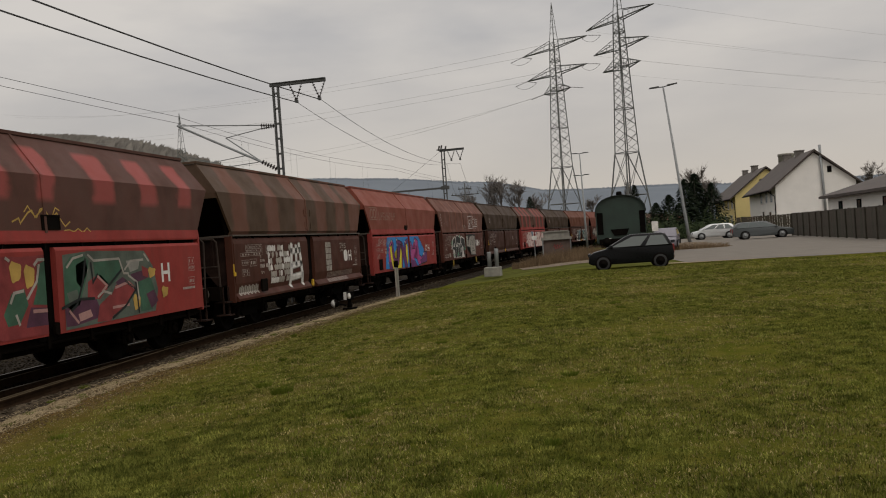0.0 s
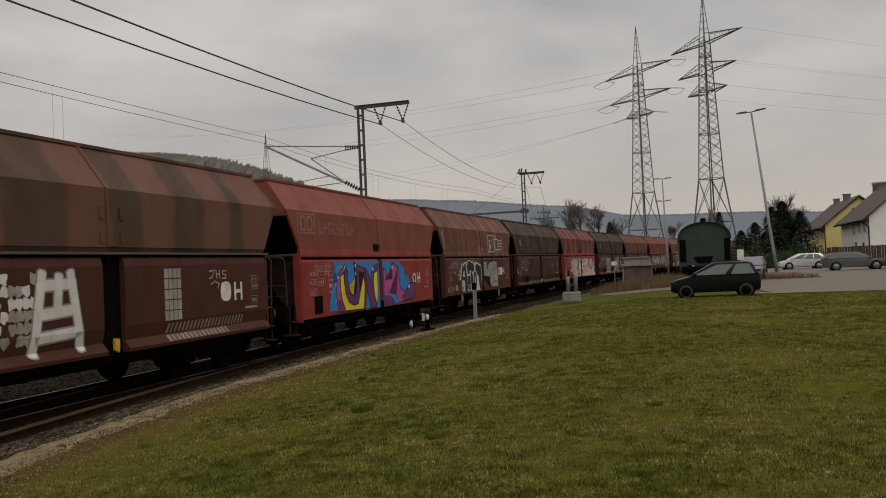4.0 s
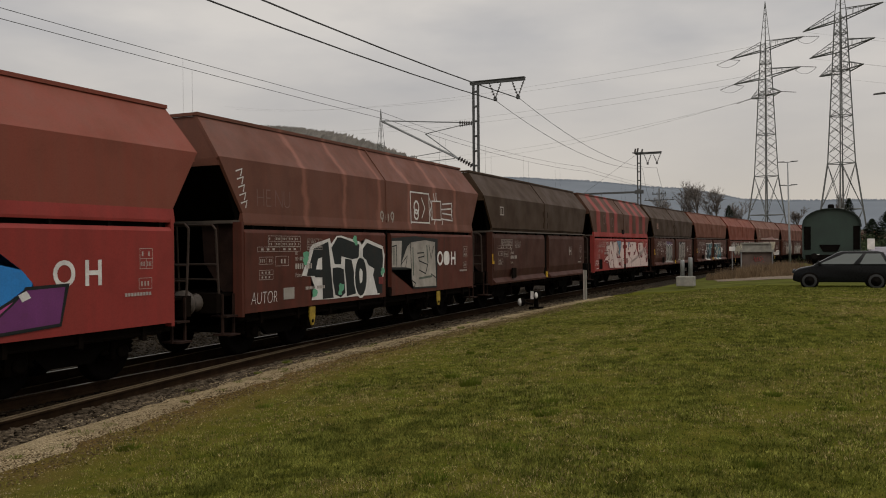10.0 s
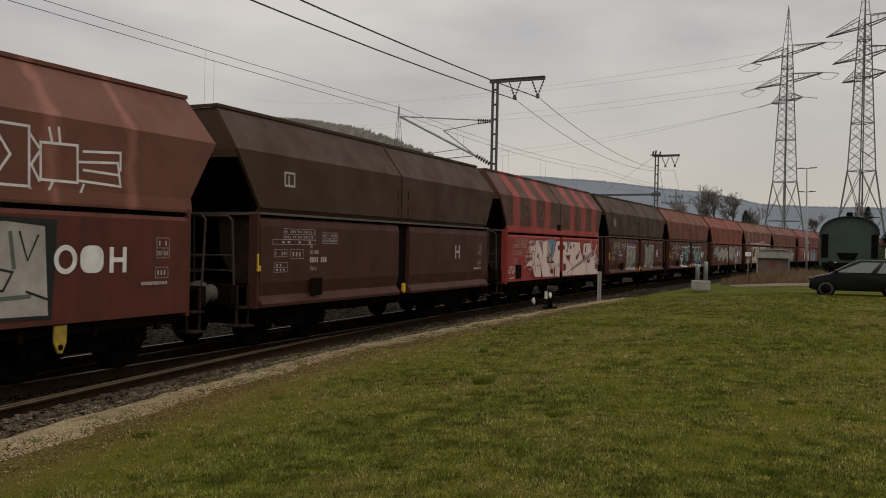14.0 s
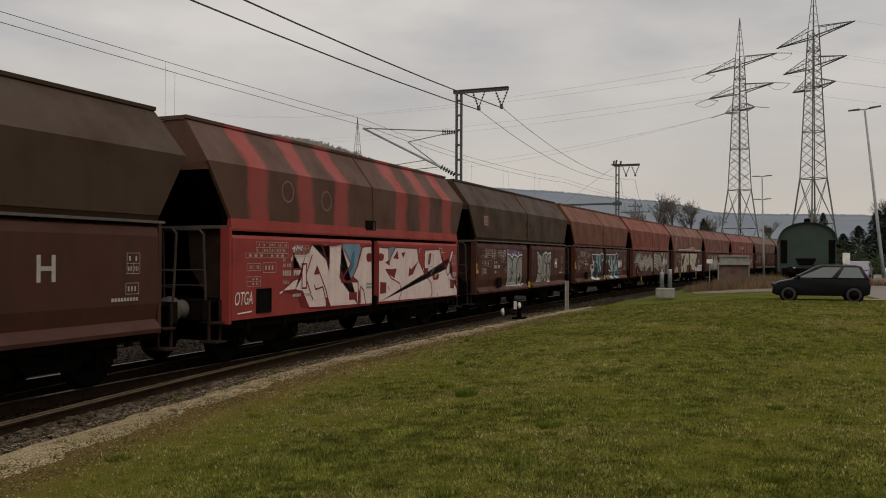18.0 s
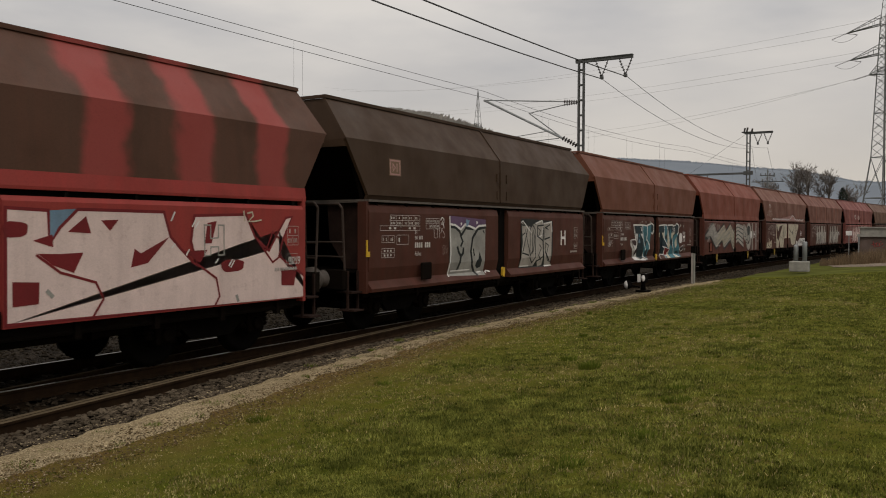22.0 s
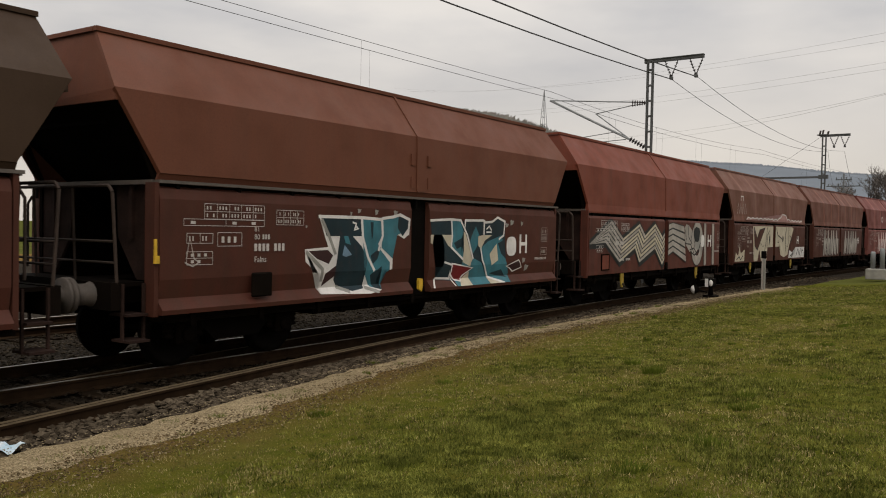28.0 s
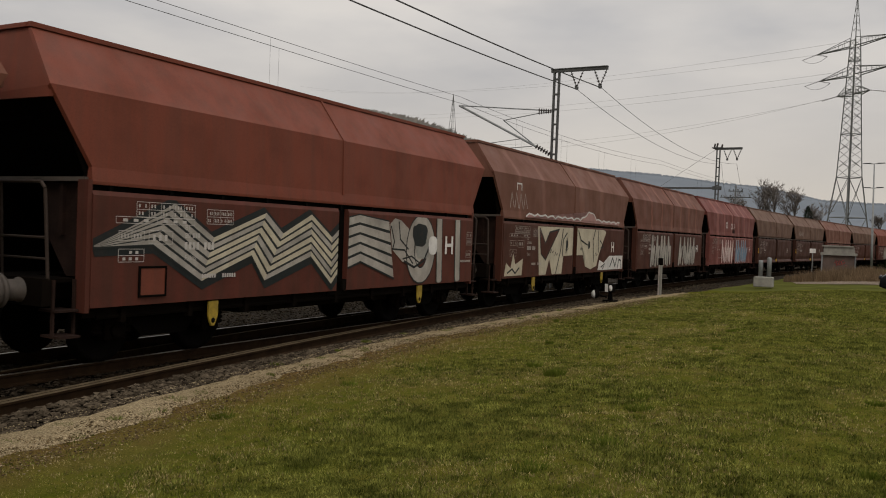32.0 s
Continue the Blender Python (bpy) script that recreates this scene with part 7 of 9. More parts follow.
def paint_rest():
    paint_letters(10, S_SILVER, S_BLACK, 41, -3.5, 4.0, wd=0.20)
    paint_letters(11, S_PALE, S_DKRED, 43, -2.8, 0.2, wd=0.16)
    paint_letters(11, S_TEAL2, S_PALE, 44, 0.6, 3.6, wd=0.18)
    g = Side(11, False)
    g.stroke("white_tag", [ring(-1.6, 3.0, 0.18, 0.16, 10), ring(-0.4, 2.95, 0.16, 0.14, 10), [(0.0, 2.85), (0.2, 3.1), (0.3, 2.85)]], 0.06, S_WHITE, upper=True, lift=0.004)
    g.hatch(-0.2, 2.60, 0.42, 0.16, True)
    for k in (12, 13, 14, 15, 17):
        g = Side(k, TRAIN[k][3])
        g.stencils(OFFWHITE, 50 + k)
        g.text("H", 3.6, 1.5, 0.36, OFFWHITE, bold=0.01)
    paint_letters(16, S_SILVER, S_BLACK, 61, -2.5, 2.2)
    g = Side(13, True)
    for i in range(4):
        g.stroke("white_tag", [[(-4.2 + 0.4 * i, 2.8), (-4.1 + 0.4 * i, 3.15), (-3.9 + 0.4 * i, 2.85)]], 0.06, OFFWHITE, upper=True, lift=0.004)


for painter in (paint_w0, paint_w1, paint_w2, paint_w3, paint_w4, paint_w5, paint_w6, paint_w7, paint_w8, paint_w9, paint_rest):
    painter()


# ---- railway furniture ----
def insulator(parent, a, b, name="insulator", n=5, r=0.06):
    """A string of sheds between two places of its thing."""
    bm = bmesh.new()
    a, b = Vector(a), Vector(b)
    d = b - a
    rod(bm, a, b, 0.018)
    for k in range(n):
        p = a + d * ((k + 0.7) / (n + 0.4))
        lathe(bm, [(0, 0.02), (0.015, r), (0.03, r * 0.8), (0.045, 0.02)], p, d, 8)
    return part(name, bm, INSUL, parent)


INSUL = plain("brown_porcelain", (0.028, 0.020, 0.018), 0.35, 0.0, 0.2, 8.0)


def with_boom(m, top, boom):
    """The long level boom, guy wire and switch gear of the mast at the yard throat."""
    bm = bmesh.new()
    box(bm, -boom, -0.2, -0.07, 0.07, top - 2.75, top - 2.62)
    box(bm, -0.3, 0.3, -0.1, 0.1, top - 2.8, top - 2.55)
    part("boom", bm, MASTGREY, m)
    for k in (0.35, 0.62, 0.9):
        bm = bmesh.new()
        tube(bm, [(-boom * k, 0, top - 2.75), (-boom * k, 0, top - 3.0), (-boom * k + 0.9, 0, top - 3.25)], 0.03)
        part("steady_arm", bm, GALV, m)
    bm = bmesh.new()
    cable(bm, [(-0.2, 0, top), (-6.6, 0, top - 4.3)], 0.009)
    part("guy_wire", bm, WIRE, m)
    bm = bmesh.new()
    tube(bm, [(-0.2, 0, top - 3.4), (-3.0, 0, top - 3.55)], 0.025)
    part("lower_arm", bm, GALV, m)
    for x0, z0 in ((-0.32, 0.42), (-0.14, 0.45), (0.18, 0.36)):
        bm = bmesh.new()
        rod(bm, (x0, 0, top + 0.05), (x0 + 0.08, 0, top + z0), 0.06)
        part("switch_insulator", bm, INSUL, m)
    bm = bmesh.new()
    box(bm, -0.45, 0.3, -0.1, 0.1, top + 0.1, top + 0.16)
    part("switch_gear", bm, MASTGREY, m)
    return m


def catenary_mast(x, y, heading, top, arm, reach, clamps, boom=0.0):
    """A mast of two upright channels with battens, a feeder beam on the camera's side and a cantilever on the far side. Heights over rail."""
    m = thing("catenary_mast", pose(x, y, RAIL_Z, 0, 0, -heading), "dark steel ladder mast with insulators and a cantilever", "catenary mast", "masts along the line")
    for sx in (-1, 1):
        bm = bmesh.new()
        box(bm, sx * 0.105 - 0.032, sx * 0.105 + 0.032, -0.07, 0.07, -0.3, top)
        part("leg", bm, MASTGREY, m)
    z = 0.4
    while z < top - 0.3:
        bm = bmesh.new()
        box(bm, -0.08, 0.08, -0.06, -0.045, z, z + 0.07)
        box(bm, -0.08, 0.08, 0.045, 0.06, z, z + 0.07)
        part("batten", bm, MASTGREY, m)
        z += 0.62
    bm = bmesh.new()
    box(bm, -0.24, arm + 0.1, -0.06, 0.06, top - 0.02, top + 0.10)
    box(bm, -0.24, arm + 0.1, -0.09, 0.09, top + 0.10, top + 0.13)
    part("feeder_beam", bm, MASTGREY, m)
    for c in clamps:
        for d in (-0.26, 0.26):
            insulator(m, (c + d, 0, top - 0.02), (c, 0, top - 0.66))
        bm = bmesh.new()
        box(bm, c - 0.05, c + 0.05, -0.09, 0.09, top - 0.76, top - 0.64)
        part("wire_clamp", bm, MASTGREY, m)
    hz, lz = top - 1.62, top - 3.45
    if boom:
        return with_boom(m, top, boom)
    bm = bmesh.new()
    rod(bm, (-0.75, 0, hz + 0.08), (-reach, 0, hz + 0.42), 0.028)
    part("top_tube", bm, GALV, m)
    insulator(m, (-0.12, 0, hz + 0.02), (-0.78, 0, hz + 0.08), n=6, r=0.085)
    bm = bmesh.new()
    rod(bm, (-0.75, 0, hz - 0.06), (-reach * 0.52, 0, hz - 0.30), 0.022)
    rod(bm, (-reach * 0.52, 0, hz - 0.30), (-0.75, 0, lz + 0.35), 0.025)
    part("stay_tube", bm, GALV, m)
    insulator(m, (-0.12, 0, hz - 0.02), (-0.78, 0, hz - 0.06), n=6)
    bm = bmesh.new()
    rod(bm, (-0.80, 0, lz + 0.38), (-reach, 0, hz + 0.42), 0.048)
    part("bracket_tube", bm, GALV, m)
    insulator(m, (-0.12, 0, lz + 0.02), (-0.84, 0, lz + 0.42), n=6, r=0.11)
    bm = bmesh.new()
    tube(bm, [(-1.0, 0.03, lz + 0.40), (-3.2, 0.03, lz + 0.28), (-3.4, 0.03, lz + 0.15)], 0.02)
    tube(bm, [(-1.6, 0.05, lz + 0.72), (-3.9, 0.05, lz + 0.48)], 0.018)
    part("steady_arm", bm, GALV, m)
    return m


MAST1 = (-12.84, 32.75, 1.0)
MAST2 = (-11.36, 60.5, 4.3)
catenary_mast(*MAST1, 8.80, 2.08, 4.55, (0.88, 1.88))
catenary_mast(*MAST2, 8.50, 1.50, 4.3, (0.62, 1.28), boom=8.0)
# a further small mast with a short cross arm
bm = bmesh.new()
rod(bm, (0, 0, 0), (0, 0, 8.6), 0.11, 8, 0.08)
far_mast = thing("catenary_mast", pose(-16.4, 99.0, RAIL_Z), "thin grey mast with short cross arms far along the line", "catenary mast", "masts along the line")
part("pole", bm, MASTGREY, far_mast)
for z, w in ((7.2, 1.7), (7.9, 0.8)):
    bm = bmesh.new()
    box(bm, -w, w, -0.06, 0.06, z, z + 0.09)
    for k in (-0.9, -0.3, 0.3, 0.9):
        rod(bm, (w * k, 0, z), (w * k, 0, z + 0.3), 0.04)
    part("cross_arm", bm, MASTGREY, far_mast)


def wire(name, label, pts, sag, r, cat="wire", group="overhead wires", n=14, material=WIRE):
    """A cable hung between supports, with sag metres of dip in each span."""
    bm = bmesh.new()
    for a, b in zip(pts, pts[1:]):
        a, b = Vector(a), Vector(b)
        cable(bm, [a.lerp(b, k / n) - Vector((0, 0, sag * 4 * (k / n) * (1 - k / n))) for k in range(n + 1)], r)
    return tagged(part(name, bm, material), label, cat, group)


FEED = "thin dark feeder cable hung beside the tracks"
for x0, x1, x2, x3 in ((-11.9, -11.95, -11.1, -17.3), (-10.85, -10.9, -10.1, -15.2)):
    wire("feeder_cable", FEED, [(x0, -22.0, 7.95), (x1, 32.75, 7.72)], 0.80, 0.021)
    wire("feeder_cable", FEED, [(x1, 32.75, 7.72), (x2, 60.45, 7.16)], 0.76, 0.010)
    wire("feeder_cable", FEED, [(x2, 60.45, 7.16), (x3, 99, 6.95)], 0.7, 0.012)


def contact_line(off, zc, zm, dip):
    """A contact wire with its carrier and droppers over one track."""
    line = thing("contact_line", pose(0, 0, 0), "thin carrier and contact wires with droppers over the far track", "wire", "overhead wires")
    for z, nm, sag in ((zm, "carrier_wire", dip), (zc, "contact_wire", 0.0)):
        bm = bmesh.new()
        for s0, s1 in ((-30, 32.75), (32.75, 62), (62, 110)):
            pts = []
            for k in range(13):
                x, y, _ = line_at(s0 + (s1 - s0) * k / 12, off)
                pts.append((x, y, z - sag * 4 * (k / 12) * (1 - k / 12)))
            cable(bm, pts, 0.009)
        part(nm, bm, WIRE, line)
    for s0, s1 in ((-30, 32.75), (32.75, 62), (62, 110)):
        for k in range(1, 5):
            s = s0 + (s1 - s0) * k / 5
            x, y, _ = line_at(s, off)
            f = k / 5
            bm = bmesh.new()
            rod(bm, (x, y, zc), (x, y, zm - dip * 4 * f * (1 - f)), 0.004, 4)
            part("dropper", bm, WIRE, line)


contact_line(-6.9, 5.15, 7.66, 0.30)
contact_line(-6.55, 5.05, 7.28, 0.28)


# ---- power line ----
def lattice_pylon(name, x, y, turn, knee, neck, top, foot_half, knee_half, neck_half, arms, label):
    """A four-legged lattice tower with cross arms; arms: (height, half length left, half length right)."""
    p = thing(name, pose(x, y, 0, 0, 0, turn), label, "power pylon", "high voltage pylons")

    def half(z):
        return foot_half + (knee_half - foot_half) * z / knee if z < knee else knee_half + (neck_half - knee_half) * (z - knee) / (neck - knee)

    for sx in (-1, 1):
        for sy in (-1, 1):
            bm = bmesh.new()
            last = None
            for z in (-1.0, knee, neck):
                h = half(z)
                q = (sx * h, sy * h, z)
                if last:
                    rod(bm, last, q, 0.16 if z <= knee else 0.12, 4)
                last = q
            part("leg", bm, PYLONGREY, p)
    levels = [0.0, knee * 0.5, knee]
    while levels[-1] < neck - 0.5:
        levels.append(min(neck, levels[-1] + max(0.9, 1.15 * half(levels[-1]))))
    for side in range(4):
        bm = bmesh.new()
        rot = Matrix.Rotation(side * math.pi / 2, 4, "Z")
        for k, (a, b) in enumerate(zip(levels, levels[1:])):
            ha, hb = half(a), half(b)
            r = 0.06 if k < 2 else 0.05
            rod(bm, rot @ Vector((-ha, -ha, a)), rot @ Vector((hb, -hb, b)), r, 3, caps=False)
            if k < 2 or k % 2:
                rod(bm, rot @ Vector((ha, -ha, a)), rot @ Vector((-hb, -hb, b)), r, 3, caps=False)
            if k == 1 or k % 6 == 0:
                rod(bm, rot @ Vector((-hb, -hb, b)), rot @ Vector((hb, -hb, b)), 0.08, 3, caps=False)
        part("bracing", bm, PYLONGREY, p)
    bm = bmesh.new()
    for sx in (-1, 1):
        for sy in (-1, 1):
            rod(bm, (sx * neck_half, sy * neck_half, neck), (0, 0, top), 0.07, 4)
    for k in range(1, 6):
        f = k / 6
        h, z = neck_half * (1 - f), neck + (top - neck) * f
        for side in range(4):
            rot = Matrix.Rotation(side * math.pi / 2, 4, "Z")
            rod(bm, rot @ Vector((-h, -h, z)), rot @ Vector((h, -h, z + 0.4)), 0.03, 3, caps=False)
    part("spire", bm, PYLONGREY, p)
    tips = []
    for z, la, lb in arms:
        h = half(z)
        for sign, length in ((-1, la), (1, lb)):
            bm = bmesh.new()
            tip = Vector((sign * length, 0, z + 0.3))
            for sy in (-1, 1):
                rod(bm, (sign * h, sy * h, z), tip, 0.10, 4)
                rod(bm, (sign * h, sy * h, z + 1.5), tip, 0.06, 4)
            for k in range(1, 6):
                f = k / 6
                q = [Vector((sign * h, sy * h, zz)).lerp(tip, f) for sy in (-1, 1) for zz in (z, z + 1.5)]
                for i, j in ((0, 1), (1, 3), (3, 2), (2, 0)):
                    rod(bm, q[i], q[j], 0.035, 3, caps=False)
            part("cross_arm", bm, PYLONGREY, p)
            tips.append((pose(x, y, 0, 0, 0, turn) @ tip, sign))
    return p, tips


P1 = (-8.10, 165.0)
P2 = (3.75, 140.0)
pylon_a, tips_a = lattice_pylon("power_pylon", *P1, -45, 14.2, 38.8, 46.3, 2.9, 1.45, 0.55, ((37.4, 9.6, 9.2), (32.3, 8.6, 8.6), (28.8, 3.9, 3.9)), "grey lattice power pylon with slack insulator strings")
pylon_b, tips_b = lattice_pylon("power_pylon", *P2, -51, 13.8, 36.4, 43.6, 2.75, 1.35, 0.55, ((35.4, 8.4, 8.4), (30.8, 6.8, 6.8), (27.5, 4.6, 4.6)), "tall grey lattice power pylon with pointed top")
for tip, sign in tips_a:
    st = thing("insulator_string", pose(*tip), "long insulator string at a pylon arm", "insulator", "pylon insulators")
    side = Vector((math.cos(radians(-45)), math.sin(radians(-45)), 0)) * sign
    insulator(st, (0, 0, 0), side * 1.2 + Vector((-1.8, 1.0, -0.5)), n=9, r=0.12)
    insulator(st, (0, 0, 0), side * 0.4 + Vector((2.2, -1.2, -0.6)), n=9, r=0.12)
for a, b in ((-9.6, 37.7), (9.2, 37.7), (-8.6, 32.6), (8.6, 32.6)):
    tip = pose(*P1, 0, 0, 0, -45) @ Vector((a, 0, b))
    side = Vector((math.cos(radians(-45)), math.sin(radians(-45)), 0)) * math.copysign(1, a)
    u, v = side * 1.2 + Vector((-1.8, 1.0, -0.5)), side * 0.4 + Vector((2.2, -1.2, -0.6))
    bm = bmesh.new()
    cable(bm, [tip + u.lerp(v, k / 8) - Vector((0, 0, 0.9 * 4 * (k / 8) * (1 - k / 8))) for k in range(9)], 0.032)
    tagged(part("jumper_cable", bm, WIRE), "slack jumper cable under a pylon arm", "wire", "pylon jumpers")
HV = "thin high voltage cable sagging across the sky"
LEFT_END = [(-262, 330, 71), (-255, 330, 69), (-250, 300, 54), (-262, 310, 56), (-150, 260, 33), (-160, 270, 36)]
for (tip, sign), end in zip(tips_a, LEFT_END):
    wire("power_cable", HV, [Vector(end), Vector(tip)], 5.0, 0.021, n=24, material=HVWIRE)
for i, (tip, sign) in enumerate(tips_b):
    a = Vector(tip)
    wire("power_cable", HV, [a, a + Vector((234, 189, 6.0))], 5.0, 0.011, n=24, material=HVWIRE)
far_pylon, _ = lattice_pylon("power_pylon", -118.0, 221.0, 60, 10, 33, 43.0, 3.2, 2.2, 0.7, ((29.0, 9.0, 9.0), (26.6, 10.0, 10.0)), "grey lattice power pylon far behind the railway")

# ---- lineside ----
bm = bmesh.new()
box(bm, -0.40, 0.40, -0.32, 0.32, 0.0, 0.46)
bevelled(bm, 0.04, 2)
block = thing("foundation_block", pose(-5.35, 40.0, -0.24), "square weathered concrete foundation with two grey pipes on it", "foundation")
part("base", bm, CONCRETE, block)
for x in (-0.16, 0.2):
    bm = bmesh.new()
    lathe(bm, [(0.0, 0.10), (0.75 + x * 0.4, 0.10), (0.8 + x * 0.4, 0.085), (0.80 + x * 0.4, 0.0)], (x, 0.05, 0.455), (0, 0, 1), 12)
    part("pipe", bm, GALV, block)
mp = thing("marker_post", pose(-7.87, 31.3, -0.37, 0, 0, -8) @ Matrix.Diagonal((0.8, 0.8, 1.13, 1.0)), "white and grey lineside marker post with a small box on top", "post")
bm = bmesh.new()
box(bm, -0.07, -0.01, -0.05, 0.05, 0, 1.02)
part("white_board", bm, OFFWHITE, mp)
bm = bmesh.new()
box(bm, -0.005, 0.09, -0.045, 0.045, -0.1, 1.08)
bevelled(bm, 0.012)
part("pole", bm, CONCRETE, mp)
bm = bmesh.new()
box(bm, -0.10, 0.11, -0.06, 0.06, 0.98, 1.22)
bevelled(bm, 0.02)
part("cap_box", bm, STEEL, mp)
sg = thing("points_signal", pose(-8.18, 26.2, -0.41, 0, 0, -12) @ Matrix.Diagonal((1.15, 1.15, 1.15, 1.0)), "low points indicator with white lens and weighted lever", "points indicator")
bm = bmesh.new()
box(bm, -0.16, 0.16, -0.14, 0.14, 0, 0.09)
lathe(bm, [(0, 0.08), (0.2, 0.05), (0.24, 0.05)], (0, 0, 0.09), (0, 0, 1), 10)
part("stand", bm, STEEL, sg)
bm = bmesh.new()
box(bm, -0.11, 0.11, -0.10, 0.10, 0.30, 0.54)
bevelled(bm, 0.02)
part("lantern", bm, STEEL, sg)
bm = bmesh.new()
lathe(bm, [(0, 0.0), (0.001, 0.055), (0.012, 0.055), (0.013, 0.0)], (0.06, -0.105, 0.42), (0, -1, 0), 16)
for v in bm.verts:
    v.co.z = 0.42 + (v.co.z - 0.42) * 1.6
part("white_lens", bm, WHITE, sg)
bm = bmesh.new()
box(bm, -0.11, -0.02, -0.125, -0.11, 0.31, 0.53)
part("white_plate", bm, WHITE, sg)
bm = bmesh.new()
rod(bm, (-0.1, 0, 0.15), (-0.42, -0.05, 0.22), 0.022)
part("lever", bm, STEEL, sg)
bm = bmesh.new()
lathe(bm, [(0.0, 0.0), (0.001, 0.11), (0.05, 0.12), (0.06, 0.0)], (-0.42, -0.07, 0.22), (0.2, -1, 0), 18)
for f in bm.faces:
    f.material_index = 1 if f.calc_center_median().x > -0.42 else 0
part("lever_weight", bm, [WHITE, STEEL], sg, "white lever weight")
bm = bmesh.new()
n = 7
vs = [[bm.verts.new((i * 0.055 - 0.17, j * 0.045 - 0.12, 0.02 + 0.025 * math.sin(i * 1.7 + j) + 0.012 * ((i * j) % 3))) for i in range(n)] for j in range(6)]
for j in range(5):
    for i in range(n - 1):
        bm.faces.new((vs[j][i], vs[j][i + 1], vs[j + 1][i + 1], vs[j + 1][i]))
PAPER = plain("litter_paper", (0.62, 0.66, 0.68), 0.7, 0.0, 0.12, 14.0, 50.0, 0.0, tint=(0.25, 0.42, 0.52))
litter = tagged(part("paper_litter", bm, PAPER), "crumpled white and blue paper lying on ballast", "litter")
litter.matrix_basis = pose(-7.62, 3.88, -0.43, 4, -6, 20)


# ---- yard, houses, cars, trees ----
CARGLASS = glass_mat("car_glass", (0.07, 0.085, 0.08))


def panel(bm, pts, mat=0):
    bm.faces.new([bm.verts.new(p) for p in pts]).material_index = mat


GREEN = plain("dark_green_paint", (0.010, 0.026, 0.018), 0.6, 0.0, 0.3, 1.2)
WALLWHITE = plain("white_render", (0.72, 0.70, 0.66), 0.9, 0.0, 0.06, 0.7, 30.0, 0.2)
WALLYELLOW = plain("yellow_render", (0.62, 0.50, 0.22), 0.9, 0.0, 0.07, 0.7, 30.0, 0.2)
ROOFTILE = plain("dark_roof_tile", (0.055, 0.042, 0.036), 0.85, 0.0, 0.3, 1.0, 12.0, 0.4)
BRICKRED = plain("chimney_render", (0.13, 0.115, 0.105), 0.9, 0.0, 0.3, 3.0, 30.0, 0.3)
FENCEWOOD = plain("dark_fence_wood", (0.048, 0.036, 0.025), 0.95, 0.0, 0.35, 2.0, 30.0, 0.4)


def board_tones(m):
    """Each board weathered by itself, some of them green with algae."""
    nt = m.node_tree
    b = nt.nodes["Principled BSDF"]
    col = b.inputs["Base Color"].links[0].from_socket
    info = nt.nodes.new("ShaderNodeObjectInfo")
    col = mixer(nt, spread(nt, info.outputs["Random"], 0.0, 1.0, 0.0, 0.55), col, (0.030, 0.032, 0.018))
    nt.links.new(col, b.inputs["Base Color"])


board_tones(FENCEWOOD)
DIRTGROUND = gravel("dry_dirt", (0.125, 0.088, 0.054), (0.21, 0.155, 0.100), 9.0, 0.03)

# car park and its approach
bm = bmesh.new()
panel(bm, [(3.4, 37.2, 0.012), (20, 34.6, 0.012), (60, 34.0, 0.012), (60, 100, 0.012), (2.0, 100, 0.012), (2.2, 52, 0.012)])
tagged(part("car_park", bm, ASPHALT), "pale worn asphalt car park behind the lawn", "car park", kind="structure")
def draped(name, corners, material, label, category, step=0.8, lift=0.012):
    """A patch of ground cover that follows the ground; corners: (y, x from, x to)."""
    ys = np.arange(corners[0][0], corners[-1][0] + 0.01, step)
    verts, faces, n = [], [], 16
    for y in ys:
        x0 = float(np.interp(y, [c[0] for c in corners], [c[1] for c in corners]))
        x1 = float(np.interp(y, [c[0] for c in corners], [c[2] for c in corners]))
        for i in range(n):
            x = x0 + (x1 - x0) * i / (n - 1) + 0.25 * noise.noise((y * 0.7, i * 0.9, 2)) * (i in (0, n - 1))
            verts.append((x, y, ground_z(x, y) + lift))
    for j in range(len(ys) - 1):
        for i in range(n - 1):
            faces.append((j * n + i, j * n + i + 1, (j + 1) * n + i + 1, (j + 1) * n + i))
    return tagged(sheet_mesh(name, verts, faces, material), label, category, kind="structure")


draped("dirt_yard", ((43.5, -2.5, 0.5), (46, -4.5, 2.3), (52, -5.6, 2.25), (72, -5.0, 2.1)), DIRTGROUND, "dry brown dirt yard with dead weeds by the hut", "dirt ground", lift=0.02)
draped("gravel_drive", ((36.5, 3.2, 8.0), (36.9, 2.4, 5.5), (37.4, 2.1, 3.4), (37.9, 1.9, 2.3)), PATHGRAVEL, "pale gravel drive at the lawn edge", "path", step=0.3, lift=0.025)

# green rail van, end on
van = thing("rail_van", pose(0.92, 50.0, 0.0, 0, 0, 1.0), "dark green round-roofed rail van seen end on", "rail van")
body = []
for k in range(13):
    a = math.pi * k / 12
    body.append((-1.42 * math.cos(a), 2.55 + 1.02 * math.sin(a) ** 0.8))
outline = [(-1.42, 0.85)] + body + [(1.42, 0.85)]
bm = bmesh.new()
prism(bm, outline, "y", 0.0, 10.0)
part("body", bm, GREEN, van)
bm = bmesh.new()
prism(bm, [(x * 1.035, z + 0.03) for x, z in body] + [(x * 0.99, z) for x, z in body[::-1]], "y", -0.16, 10.1)
part("roof", bm, plain("sooty_green_roof", (0.012, 0.020, 0.016), 0.9), van)
for x0, x1 in ((-1.36, -1.02), (1.06, 1.38)):
    bm = bmesh.new()
    box(bm, x0, x1, -0.03, 0.0, 1.35, 2.62)
    part("corner_recess", bm, STEEL, van)
bm = bmesh.new()
